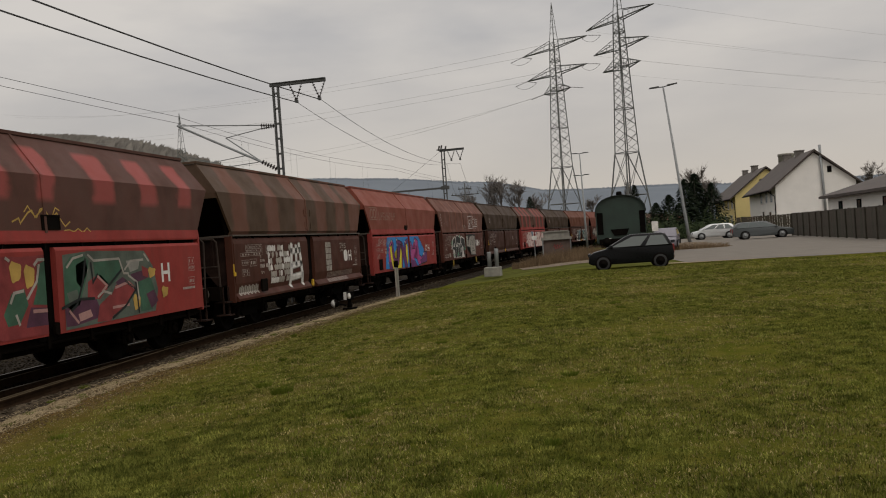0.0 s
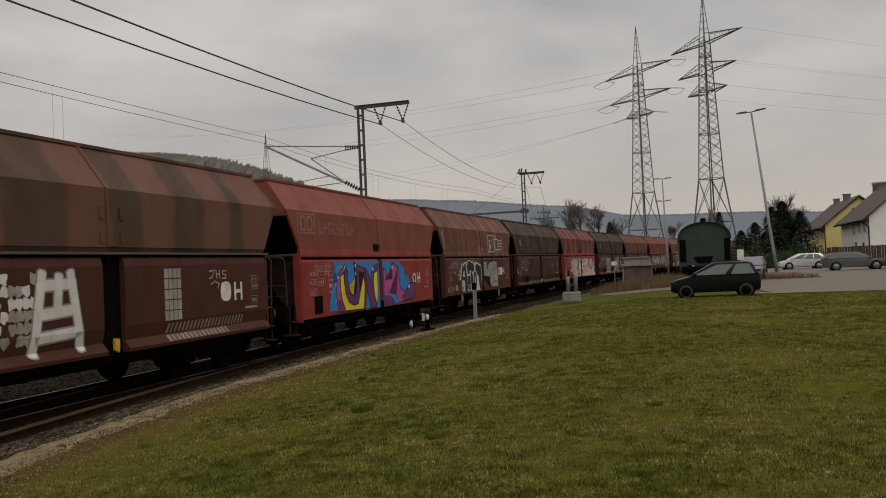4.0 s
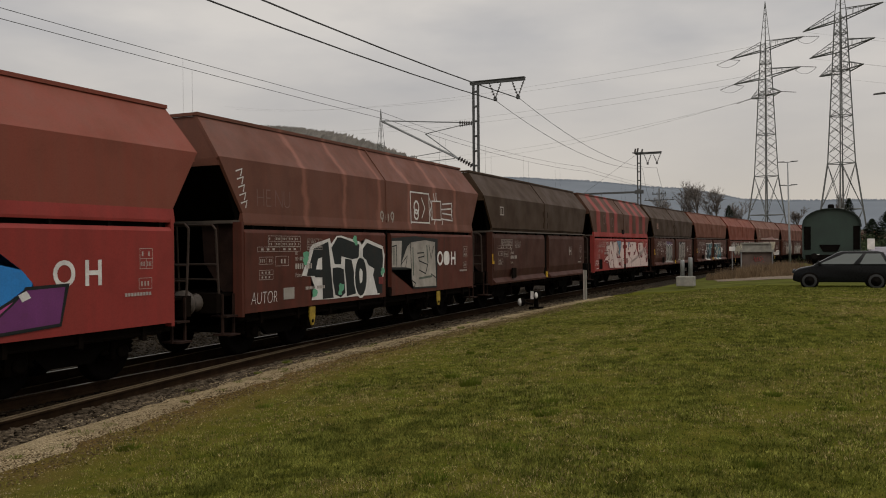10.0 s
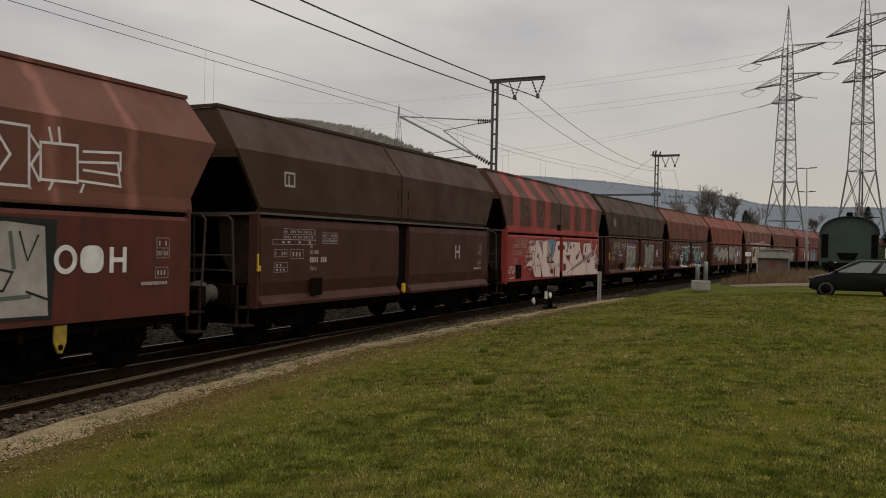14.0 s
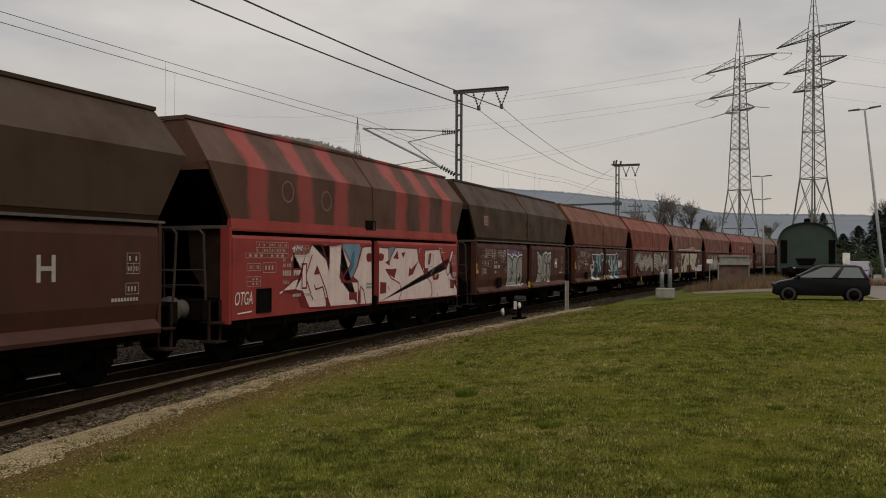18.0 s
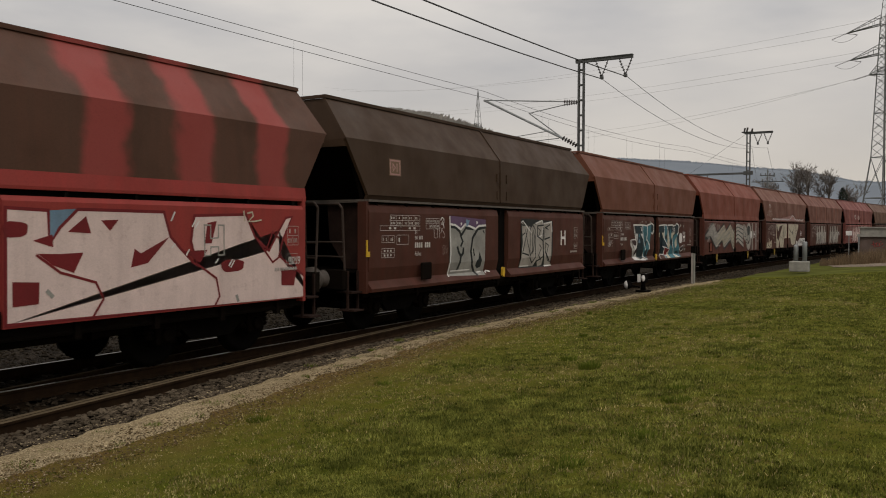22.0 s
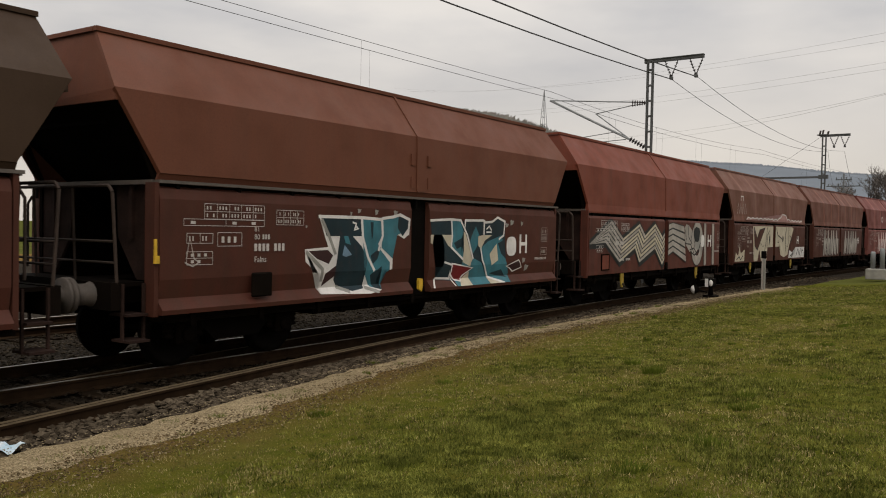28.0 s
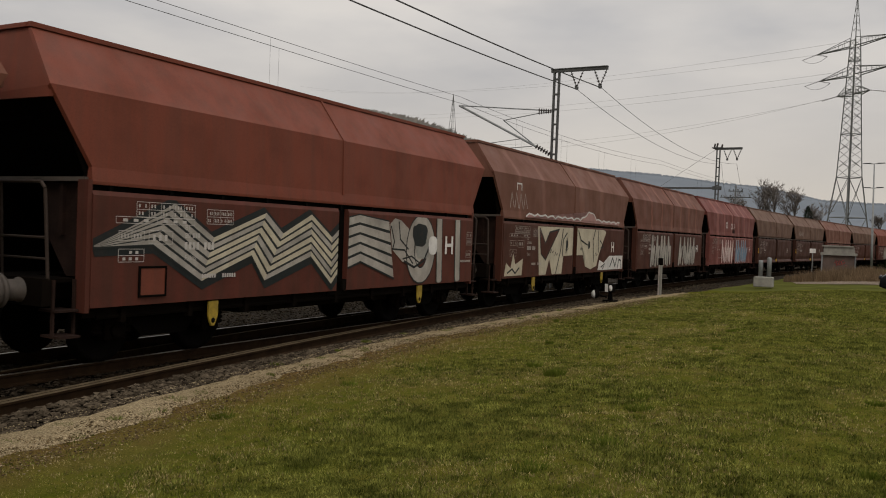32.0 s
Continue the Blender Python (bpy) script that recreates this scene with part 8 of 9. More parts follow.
prism(bm, [(-0.62, 1.62), (0.45, 1.62), (0.28, 1.25), (-0.42, 1.25)], "y", -0.05, -0.005)
part("gangway_opening", bm, STEEL, van)
bm = bmesh.new()
box(bm, -1.30, 1.30, -0.10, 0.02, 0.75, 1.08)
part("headstock", bm, STEEL, van)
for x in (-0.87, 0.87):
    bm = bmesh.new()
    lathe(bm, [(0.0, 0.1), (0.35, 0.1), (0.36, 0.22), (0.42, 0.22), (0.43, 0.0)], (x, -0.08, 0.95), (0, -1, 0), 12)
    part("buffer", bm, STEEL, van)
bm = bmesh.new()
box(bm, -0.92, -0.60, -0.07, -0.03, 0.80, 1.12)
part("white_plate", bm, WHITE, van)
bm = bmesh.new()
box(bm, -0.16, 0.16, 0.2, 0.6, 3.55, 3.82)
bevelled(bm, 0.08, 2)
part("roof_vent", bm, STEEL, van)
bm = bmesh.new()
for x in (-0.8, 0.8):
    for y in (1.6, 3.4, 7.0, 8.6):
        lathe(bm, [(0, 0.46), (0.12, 0.46)], (x - 0.06, y, 0.46), (1, 0, 0), 16)
box(bm, -1.2, 1.2, 0.4, 9.6, 0.55, 0.88)
part("running_gear", bm, STEEL, van)

# concrete hut
hut = thing("lineside_hut", pose(-3.03, 52.6, 0.0, 0, 0, 2), "small weathered concrete hut with flat roof and red graffiti", "hut")
bm = bmesh.new()
box(bm, -0.82, 0.82, 0, 1.5, -0.1, 1.22)
part("wall", bm, plain("stained_hut_wall", (0.105, 0.074, 0.060), 0.95, 0.0, 0.35, 1.6, 25.0, 0.3), hut)
bm = bmesh.new()
box(bm, -0.95, 0.95, -0.14, 1.64, 1.22, 1.36)
box(bm, -0.80, 0.80, -0.02, 1.5, 1.36, 1.70)
box(bm, -0.90, 0.75, -0.10, 1.58, 1.70, 1.78)
part("roof", bm, CONCRETE, hut)
for x in (-0.86, 0.86):
    bm = bmesh.new()
    rod(bm, (x, -0.08, -0.1), (x, -0.08, 1.22), 0.04)
    part("corner_post", bm, GALV, hut)
bm = bmesh.new()
for k in range(9):
    a = 0.6 * k
    rod(bm, (-0.22 + 0.07 * k, -0.012, 0.80 + 0.16 * math.sin(2.3 * a)), (-0.15 + 0.07 * k, -0.012, 0.80 - 0.16 * math.sin(2.9 * a)), 0.025, 4)
part("red_tag", bm, plain("dull_red_spray", (0.22, 0.035, 0.03), 0.8), hut)
sp = thing("sign_post", pose(-4.35, 52.0, -0.05), "small blank white sign plate on a thin post", "sign")
bm = bmesh.new()
rod(bm, (0, 0, -0.1), (0, 0, 1.5), 0.025)
part("pole", bm, GALV, sp)
bm = bmesh.new()
box(bm, -0.16, 0.16, -0.03, -0.01, 1.35, 1.6)
part("plate", bm, WHITE, sp)
# white notice board by the van
nb = thing("notice_board", pose(2.75, 49.0, 0), "white notice board on a post beside the green van", "sign")
bm = bmesh.new()
rod(bm, (0, 0, -0.05), (0, 0, 1.95), 0.04)
part("pole", bm, GALV, nb)
bm = bmesh.new()
box(bm, -0.15, 0.20, -0.06, -0.03, 1.36, 1.92)
part("board", bm, WHITE, nb)


def street_lamp(x, y, z, top, lean, reach, low=False):
    l = thing("street_lamp", pose(x, y, z, 0, lean, 0), "tall grey steel street lamp with two flat arms", "street lamp", "street lamps")
    bm = bmesh.new()
    lathe(bm, [(-0.2, 0.12), (2.0, 0.105), (top, 0.055)], (0, 0, 0), (0, 0, 1), 10)
    part("pole", bm, GALV, l)
    for k, (h, r) in enumerate(((top, reach),) + (((top * 0.765, reach * 0.9),) if low else ())):
        for sx in (-1, 1):
            bm = bmesh.new()
            rod(bm, (0, 0, h - 0.05), (sx * r * 0.35, 0, h - 0.02), 0.035)
            prism(bm, [(sx * r * 0.3, h - 0.05), (sx * r, h - 0.01), (sx * r * 0.98, h + 0.05), (sx * r * 0.3, h + 0.05)], "y", -0.13, 0.13)
            part("lamp_head", bm, MASTGREY, l)


street_lamp(5.47, 58.2, 0.0, 11.0, -5.8, 0.92)
street_lamp(-2.2, 90.0, 0.0, 9.85, -1.0, 0.95, low=True)


def sloped_house(name, x0, x1, y0, y1, eave, ridge, wall, label, chimneys, windows):
    """A two-storey house, ridge along y, gable towards the camera."""
    h = thing(name, pose(0, 0, 0), label, "house", "houses behind the car park")
    mid = (x0 + x1) / 2
    bm = bmesh.new()
    prism(bm, [(x0, -0.1), (x1, -0.1), (x1, eave), (mid, ridge - 0.15), (x0, eave)], "y", y0, y1)
    part("wall", bm, wall, h)
    for sx, xe in ((-1, x0), (1, x1)):
        bm = bmesh.new()
        dx, dz = xe + sx * 0.75 - mid, 0.0
        ze = eave - 0.75 * (ridge - eave) / (mid - x0)
        prism(bm, [(mid, ridge), (xe + sx * 0.75, ze), (xe + sx * 0.75, ze + 0.2), (mid, ridge + 0.22)], "y", y0 - 0.45, y1 + 0.4)
        part("roof", bm, ROOFTILE, h)
        bm = bmesh.new()
        rod(bm, (xe + sx * 0.8, y0 - 0.4, ze + 0.02), (xe + sx * 0.8, y1 + 0.4, ze + 0.02), 0.09, 8)
        tube(bm, [(xe + sx * 0.8, y0 + 0.1, ze), (xe + sx * 0.1, y0 + 0.1, ze - 0.6), (xe + sx * 0.1, y0 + 0.1, 0.2)], 0.06)
        part("gutter", bm, STEEL, h)
    for cx, cy, w, top in chimneys:
        bm = bmesh.new()
        box(bm, cx - w / 2, cx + w / 2, cy - w / 2, cy + w / 2, ridge - 2.0, top)
        box(bm, cx - w / 2 - 0.08, cx + w / 2 + 0.08, cy - w / 2 - 0.08, cy + w / 2 + 0.08, top, top + 0.12)
        part("chimney", bm, BRICKRED, h)
    for wy, wz, ww, wh in windows:
        wn = part("window", framed(x0, wy, wz, ww, wh), WHITE, h)
        bm = bmesh.new()
        box(bm, x0 - 0.05, x0 + 0.02, wy - ww / 2 + 0.07, wy + ww / 2 - 0.07, wz + 0.07, wz + wh - 0.07)
        part("pane", bm, GLASS, wn)
    return h


def framed(x, y, z, w, hh):
    bm = bmesh.new()
    for a, b, c, d in ((-w / 2, w / 2, 0, 0.07), (-w / 2, w / 2, hh - 0.07, hh), (-w / 2, -w / 2 + 0.07, 0.07, hh - 0.07), (w / 2 - 0.07, w / 2, 0.07, hh - 0.07)):
        box(bm, x - 0.09, x + 0.03, y + a, y + b, z + c, z + d)
    return bm


white_house = sloped_house("house", 18.75, 27.2, 100, 118, 5.25, 8.75, WALLWHITE, "white rendered house with dark tiled roof and chimneys",
                           ((22.97, 107.0, 0.9, 9.35), (22.97, 114.0, 0.85, 9.5)), ((102.5, 3.4, 1.2, 1.5), (105.5, 3.4, 1.2, 1.5), (109, 3.4, 1.2, 1.5), (103.5, 0.9, 1.4, 1.5), (108, 0.9, 1.4, 1.6)))
bm = bmesh.new()
rod(bm, (23.9, 99.8, 0), (23.6, 99.8, 9.4), 0.14, 8)
part("flue_pipe", bm, GALV, white_house)
bm = bmesh.new()
box(bm, 24.3, 24.75, 99.94, 100.02, 6.3, 7.0)
part("vent_hatch", bm, STEEL, white_house)
yellow_house = sloped_house("house", 17.9, 26.6, 125, 148, 5.2, 8.75, WALLYELLOW, "pale yellow rendered house with dark tiled roof", ((22.25, 134, 0.9, 9.6), (22.25, 143, 0.8, 9.5)),
                            ((128, 3.3, 1.2, 1.4), (132, 3.3, 1.2, 1.4), (137, 3.3, 1.2, 1.4), (129, 0.8, 1.2, 1.6), (135, 0.8, 1.2, 1.6)))
bm = bmesh.new()
box(bm, 21.3, 22.5, 124.9, 125.02, 6.4, 7.2)
part("gable_window", bm, GLASS, yellow_house)
low = thing("outbuilding", pose(0, 0, 0), "low white outbuilding with shallow dark roof behind the fence", "building")
bm = bmesh.new()
box(bm, 18.2, 28.0, 56, 75, -0.1, 3.0)
part("wall", bm, WALLWHITE, low)
bm = bmesh.new()
prism(bm, [(17.6, 2.95), (28.6, 2.95), (28.6, 3.15), (23.1, 4.7), (17.6, 3.15)], "y", 55.4, 75.5)
part("roof", bm, ROOFTILE, low)
for wy in (60, 66, 71):
    wn = part("window", framed(18.2, wy, 1.9, 0.9, 0.7), STEEL, low)
    bm = bmesh.new()
    box(bm, 18.14, 18.22, wy - 0.38, wy + 0.38, 1.97, 2.53)
    part("pane", bm, GLASS, wn)

tower = thing("tower", pose(30.0, 150.0, -0.1), "pale grey tapered concrete tower behind the houses", "tower")
bm = bmesh.new()
lathe(bm, [(0, 1.6), (11.9, 1.25), (12.0, 1.36), (12.35, 1.36)], (0, 0, 0), (0, 0, 1), 8)
part("shaft", bm, CONCRETE, tower)

# close-boarded fence along the car park
fence = thing("board_fence", pose(0, 0, 0), "tall dark brown close-boarded wooden fence", "fence", kind="structure")
ends = [Vector((15.7, 77, 0)), Vector((15.55, 66, 0)), Vector((15.3, 50, 0)), Vector((17.2, 36, 0)), Vector((19.5, 24, 0)), Vector((22, 12, 0))]
rng = random.Random(8)
board_meshes = []
for k in range(5):
    bm = bmesh.new()
    box(bm, 0.006, 0.224, -0.012, 0.012, 0.05, 1.92 + 0.05 * rng.random())
    me = bpy.data.meshes.new("board")
    bm.to_mesh(me)
    bm.free()
    me.materials.append(FENCEWOOD)
    board_meshes.append(me)
for a, b in list(zip(ends, ends[1:])) + [(Vector((18.4, 90.5, 0)), Vector((13.0, 90.5, 0)))]:
    d = b - a
    ang = math.degrees(math.atan2(d.y, d.x))
    count = int(d.length / 0.23)
    for k in range(count):
        p = a + d * (k / count)
        ob = new("board", rng.choice(board_meshes))
        ob.parent = fence
        ob.matrix_basis = pose(p.x, p.y, 0.0, 0, rng.uniform(-0.6, 0.6), ang)
    for k in range(int(d.length / 2.3) + 1):
        p = a + d.normalized() * (k * 2.3)
        bm = bmesh.new()
        box(bm, p.x - 0.09, p.x + 0.03, p.y - 0.06, p.y + 0.06, 0, 1.9)
        part("post", bm, FENCEWOOD, fence)


def car(m, paint, label, length, height, profile, cabin, width=1.62, hub=0.29, axles=(0.62, 2.95), plate=True, rimcol=None):
    """A car with its nose at x = 0; profile: lower body outline, cabin: greenhouse outline, both (x, z)."""
    c = thing("car", m, label, "car")
    rim_m = rimcol or GALV
    bm = bmesh.new()
    prism(bm, profile, "y", -width / 2, width / 2)
    for v in bm.verts:
        if v.co.z > 0.55:
            v.co.y *= 1 - 0.05 * (v.co.z - 0.55) / 0.4
        if v.co.x < 0.35 or v.co.x > length - 0.3:
            v.co.y *= 0.90
    bevelled(bm, 0.045, 2)
    for f in bm.faces:
        f.smooth = True
    part("body", bm, paint, c)
    bm = bmesh.new()
    prism(bm, cabin, "y", -width / 2 + 0.05, width / 2 - 0.05)
    zlo, zhi = min(z for _, z in cabin), max(z for _, z in cabin)
    for v in bm.verts:
        v.co.y *= 1 - 0.20 * (v.co.z - zlo) / (zhi - zlo)
    bevelled(bm, 0.05, 2)
    for f in bm.faces:
        f.smooth = True
    part("roof", bm, paint, c)
    # side windows follow the cabin, split by pillars
    xs = [p[0] for p in cabin]
    front, back = min(xs), max(xs)
    top = [p for p in cabin if p[1] > zhi - 0.06]
    tf, tb = min(p[0] for p in top), max(p[0] for p in top)
    for sy in (-1, 1):
        cuts = [0.08, 0.52, 0.60, 0.94] if length < 4 else [0.06, 0.36, 0.39, 0.66, 0.69, 0.94]
        for a, b in zip(cuts[::2], cuts[1::2]):
            bm = bmesh.new()
            def q(f, g):
                x = (front + (back - front) * f) * (1 - g) + (tf + (tb - tf) * f) * g
                z = zlo + 0.06 + (zhi - zlo - 0.13) * g
                y = sy * ((width / 2 - 0.05) * (1 - 0.20 * (z - zlo) / (zhi - zlo)) + 0.008)
                return (x, y, z)
            pts = [q(a, 0), q(b, 0), q(b, 0.95), q(a, 0.95)]
            panel(bm, pts if sy < 0 else pts[::-1])
            part("side_window", bm, CARGLASS, c)
        for ax in axles:
            w = part("wheel", wheel_mesh(hub), RUBBER, c)
            w.matrix_basis = pose(ax, sy * (width / 2 - 0.08), hub)
            bm = bmesh.new()
            lathe(bm, [(0, hub * 0.66), (0.012, hub * 0.62), (0.0121, 0.03), (0.03, 0.03), (0.031, 0)], (0, sy * 0.085, 0), (0, sy, 0), 12)
            part("rim", bm, rim_m, w)
            bm = bmesh.new()
            lathe(bm, [(0, hub * 1.18), (0.02, hub * 1.18), (0.021, 0)], (ax, sy * (width / 2 - 0.02), hub), (0, sy, 0), 18)
            part("wheel_arch", bm, STEEL, c)
        bm = bmesh.new()
        box(bm, front + 0.16, front + 0.30, sy * (width / 2 + 0.03) - 0.07, sy * (width / 2 + 0.03) + 0.07, zlo + 0.02, zlo + 0.15)
        bevelled(bm, 0.025)
        part("mirror", bm, paint, c)
        bm = bmesh.new()
        box(bm, -0.005, 0.10, sy * (width / 2 - 0.30) - 0.13, sy * (width / 2 - 0.30) + 0.13, 0.56, 0.70)
        bevelled(bm, 0.02)
        part("headlight", bm, GLASS, c)
        bm = bmesh.new()
        box(bm, length - 0.06, length + 0.01, sy * (width / 2 - 0.20) - 0.09, sy * (width / 2 - 0.20) + 0.09, 0.60, 0.92)
        bevelled(bm, 0.015)
        part("tail_light", bm, plain("red_lamp_plastic", (0.20, 0.02, 0.02), 0.35), c)
    wf, wb = [], []
    for f, lst in ((0, wf), (1, wb)):
        x0, x1 = (front, tf) if f == 0 else (back, tb)
        s = -1 if f == 0 else 1
        for sy, g in ((-1, 0.1), (1, 0.1), (1, 0.92), (-1, 0.92)):
            z = zlo + (zhi - zlo) * g
            lst.append((x0 + (x1 - x0) * g + s * 0.012, sy * (width / 2 - 0.13) * (1 - 0.2 * g), z))
    for lst, nm in ((wf, "windscreen"), (wb, "rear_window")):
        bm = bmesh.new()
        panel(bm, lst)
        bmesh.ops.recalc_face_normals(bm, faces=bm.faces[:])
        part(nm, bm, CARGLASS, c)
    bm = bmesh.new()
    box(bm, length - 0.02, length + 0.02, -0.26, 0.26, 0.44, 0.55)
    part("number_plate", bm, WHITE, c)
    return c


def wheel_mesh(r):
    bm = bmesh.new()
    lathe(bm, [(-0.085, r * 0.66), (-0.085, r * 0.93), (-0.06, r), (0.06, r), (0.085, r * 0.93), (0.085, r * 0.66)], (0, 0, 0), (0, 1, 0), 20)
    return bm


CARBLACK = matte(plain("black_car_paint", (0.006, 0.0065, 0.007), 0.30, 0.0, 0.15, 1.0, 30.0, 0.0), 0.12)
CARSILVER = plain("silver_car_paint", (0.50, 0.51, 0.51), 0.35, 0.4, 0.06, 1.0, 30.0, 0.0)
CARGREY = plain("dark_grey_car_paint", (0.055, 0.062, 0.062), 0.36, 0.2, 0.08, 1.0, 30.0, 0.0)
car(pose(-0.68, 35.6, -0.02, 0, 0, 0), CARBLACK, "small black three-door hatchback parked on the lawn edge", 3.43, 1.42,
    [(0.0, 0.30), (0.05, 0.62), (0.22, 0.74), (0.95, 0.90), (3.38, 0.92), (3.43, 0.62), (3.40, 0.30), (3.2, 0.24), (0.2, 0.22)],
    [(0.72, 0.86), (1.55, 1.33), (1.75, 1.40), (2.95, 1.40), (3.08, 1.36), (3.38, 0.88)], 1.60, 0.28, (0.60, 2.86), rimcol=STEEL)
car(pose(7.95, 85.0, 0.0, 0, 0, 4), CARSILVER, "silver five-door hatchback parked by the fence", 4.2, 1.45,
    [(0.0, 0.32), (0.05, 0.66), (0.3, 0.78), (1.1, 0.92), (4.15, 0.98), (4.2, 0.6), (4.15, 0.32), (3.9, 0.24), (0.2, 0.22)],
    [(0.85, 0.90), (1.75, 1.40), (2.0, 1.46), (3.5, 1.46), (3.75, 1.40), (4.1, 0.95)], 1.75, 0.32, (0.85, 3.45))
car(pose(15.1, 74.0, 0.0, 0, 0, 178), CARGREY, "dark grey estate car parked beside the fence", 4.85, 1.45,
    [(0.0, 0.32), (0.05, 0.66), (0.3, 0.80), (1.35, 0.92), (4.8, 0.98), (4.85, 0.6), (4.8, 0.32), (4.5, 0.24), (0.2, 0.22)],
    [(1.15, 0.90), (2.0, 1.38), (2.3, 1.45), (4.0, 1.43), (4.4, 1.34), (4.78, 0.95)], 1.82, 0.33, (0.95, 3.85))
car(pose(3.6, 56.0, 0.0, 0, 0, 82), plain("dull_lilac_car_paint", (0.15, 0.14, 0.16), 0.4, 0.3, 0.06, 1.0, 30.0, 0.0), "dull grey car parked behind the black hatchback", 4.2, 1.45,
    [(0.0, 0.32), (0.05, 0.66), (0.3, 0.78), (1.1, 0.92), (4.15, 0.98), (4.2, 0.6), (4.15, 0.32), (3.9, 0.24), (0.2, 0.22)],
    [(0.85, 0.90), (1.75, 1.40), (2.0, 1.46), (3.5, 1.46), (3.75, 1.40), (4.1, 0.95)], 1.75, 0.32, (0.85, 3.45))

# ---- trees ----
# bark and twigs paled: haze over the far trees is in both colours
BARK = plain("grey_bark", (0.115, 0.098, 0.084), 0.95, 0.0, 0.3, 3.0, 40.0, 0.3)
NEEDLE = leafy("dark_needles", (0.014, 0.022, 0.013), (0.036, 0.048, 0.028))
TWIG = leafy("bare_twigs", (0.125, 0.108, 0.096), (0.19, 0.165, 0.145))
IVY = leafy("evergreen_leaves", (0.020, 0.034, 0.016), (0.050, 0.062, 0.030))
DRYWEED = leafy("dry_weeds", (0.12, 0.080, 0.048), (0.23, 0.165, 0.10))


def conifer(x, y, h, r, seed):
    rng = random.Random(seed)
    t = thing("conifer", pose(x, y, 0), "dark green conifer with ragged drooping branches", "tree", "conifers behind the car park")
    bm = bmesh.new()
    rod(bm, (0, 0, -0.1), (0, 0, h * 0.95), r * 0.10, 7, 0.03)
    part("trunk", bm, BARK, t)
    verts, faces = [], []
    for k in range(3600):
        f = rng.random() ** 0.8
        z = h * (0.08 + 0.92 * f)
        rad = r * (1 - f) ** 0.8 * (0.35 + 0.75 * rng.random() ** 0.6) * (0.9 + 0.2 * noise.noise((z * 1.1, seed * 3.1, 0)))
        a = rng.uniform(0, 2 * math.pi)
        rad *= 1 + 0.8 * noise.noise((math.cos(a) * 1.3, math.sin(a) * 1.3, z * 0.55 + seed))
        c = Vector((rad * math.cos(a), rad * math.sin(a), z))
        out = Vector((math.cos(a), math.sin(a), -0.45 + 0.4 * rng.random()))
        side = Vector((-math.sin(a), math.cos(a), 0.3 * rng.uniform(-1, 1)))
        s = (0.13 + 0.2 * rng.random()) * (0.6 + 0.4 * (1 - f)) * r / 2.2
        n = len(verts)
        verts += [c - side * s * 0.6, c + out * s * 1.5, c + side * s * 0.6]
        faces.append((n, n + 1, n + 2))
    sheet_mesh("crown", verts, faces, NEEDLE, t)


def bare_tree(x, y, h, seed, spread_f=0.5, label="leafless grey-brown deciduous tree with fine twigs", dense=5):
    rng = random.Random(seed)
    t = thing("bare_tree", pose(x, y, 0), label, "tree", "leafless trees")
    bm, limbs = bmesh.new(), []
    rod(bm, (0, 0, -0.1), (0, 0, h * 0.38), h * 0.020, 7, h * 0.013)
    part("trunk", bm, BARK, t)
    bm, verts, faces = bmesh.new(), [], []

    def grow(p, d, length, rad, depth):
        q = p + d * length
        if depth < 2:
            rod(bm, p, q, rad, 4, rad * 0.6, caps=False)
        else:
            side = d.orthogonal().normalized()
            side = Matrix.Rotation(rng.uniform(0, 6.28), 3, d) @ side
            n = len(verts)
            verts.extend([p - side * rad, p + side * rad, q])
            faces.append((n, n + 1, n + 2))
        if depth < 4:
            for _ in range(dense if depth else dense + 2):
                nd = (d + Vector((rng.uniform(-1, 1), rng.uniform(-1, 1), rng.uniform(-0.35, 0.8))) * spread_f * 1.3).normalized()
                grow(p.lerp(q, rng.uniform(0.35, 1.0)), nd, length * rng.uniform(0.45, 0.75), max(rad * 0.5, 0.022), depth + 1)

    grow(Vector((0, 0, h * 0.3)), Vector((0, 0, 1)), h * 0.32, h * 0.012, 0)
    part("bough_frame", bm, BARK, t)
    tagged(sheet_mesh("crown", verts, faces, TWIG, t), kind="stuff")


for k, (x, y, h, r) in enumerate(((9.6, 108, 7.2, 2.6), (11.2, 112, 8.0, 2.8), (13.0, 110, 6.6, 2.4), (8.0, 113, 5.6, 2.3), (6.6, 118, 4.8, 2.2), (12.0, 118, 7.4, 2.6), (2.3, 66, 4.9, 1.1))):
    conifer(x, y, h, r, 20 + k)
conifer(-9.6, 108, 6.5, 1.6, 44)
for k, (x, y, h, sp) in enumerate(((12.4, 125, 10.5, 0.42), (15.0, 130, 8.0, 0.5), (17.5, 150, 9.5, 0.5), (-14.5, 118, 11.6, 0.75), (-11.8, 116, 10.0, 0.75), (-16.8, 121, 10.4, 0.75), (-18.8, 119, 8.8, 0.8), (-9.4, 119, 8.0, 0.75), (3.5, 150, 10.5, 0.35), (-3, 170, 9, 0.4), (34, 118, 8.5, 0.5), (38, 108, 9.0, 0.5), (43, 110, 10.0, 0.5))):
    bare_tree(x, y, h, 60 + k, sp, dense=6)


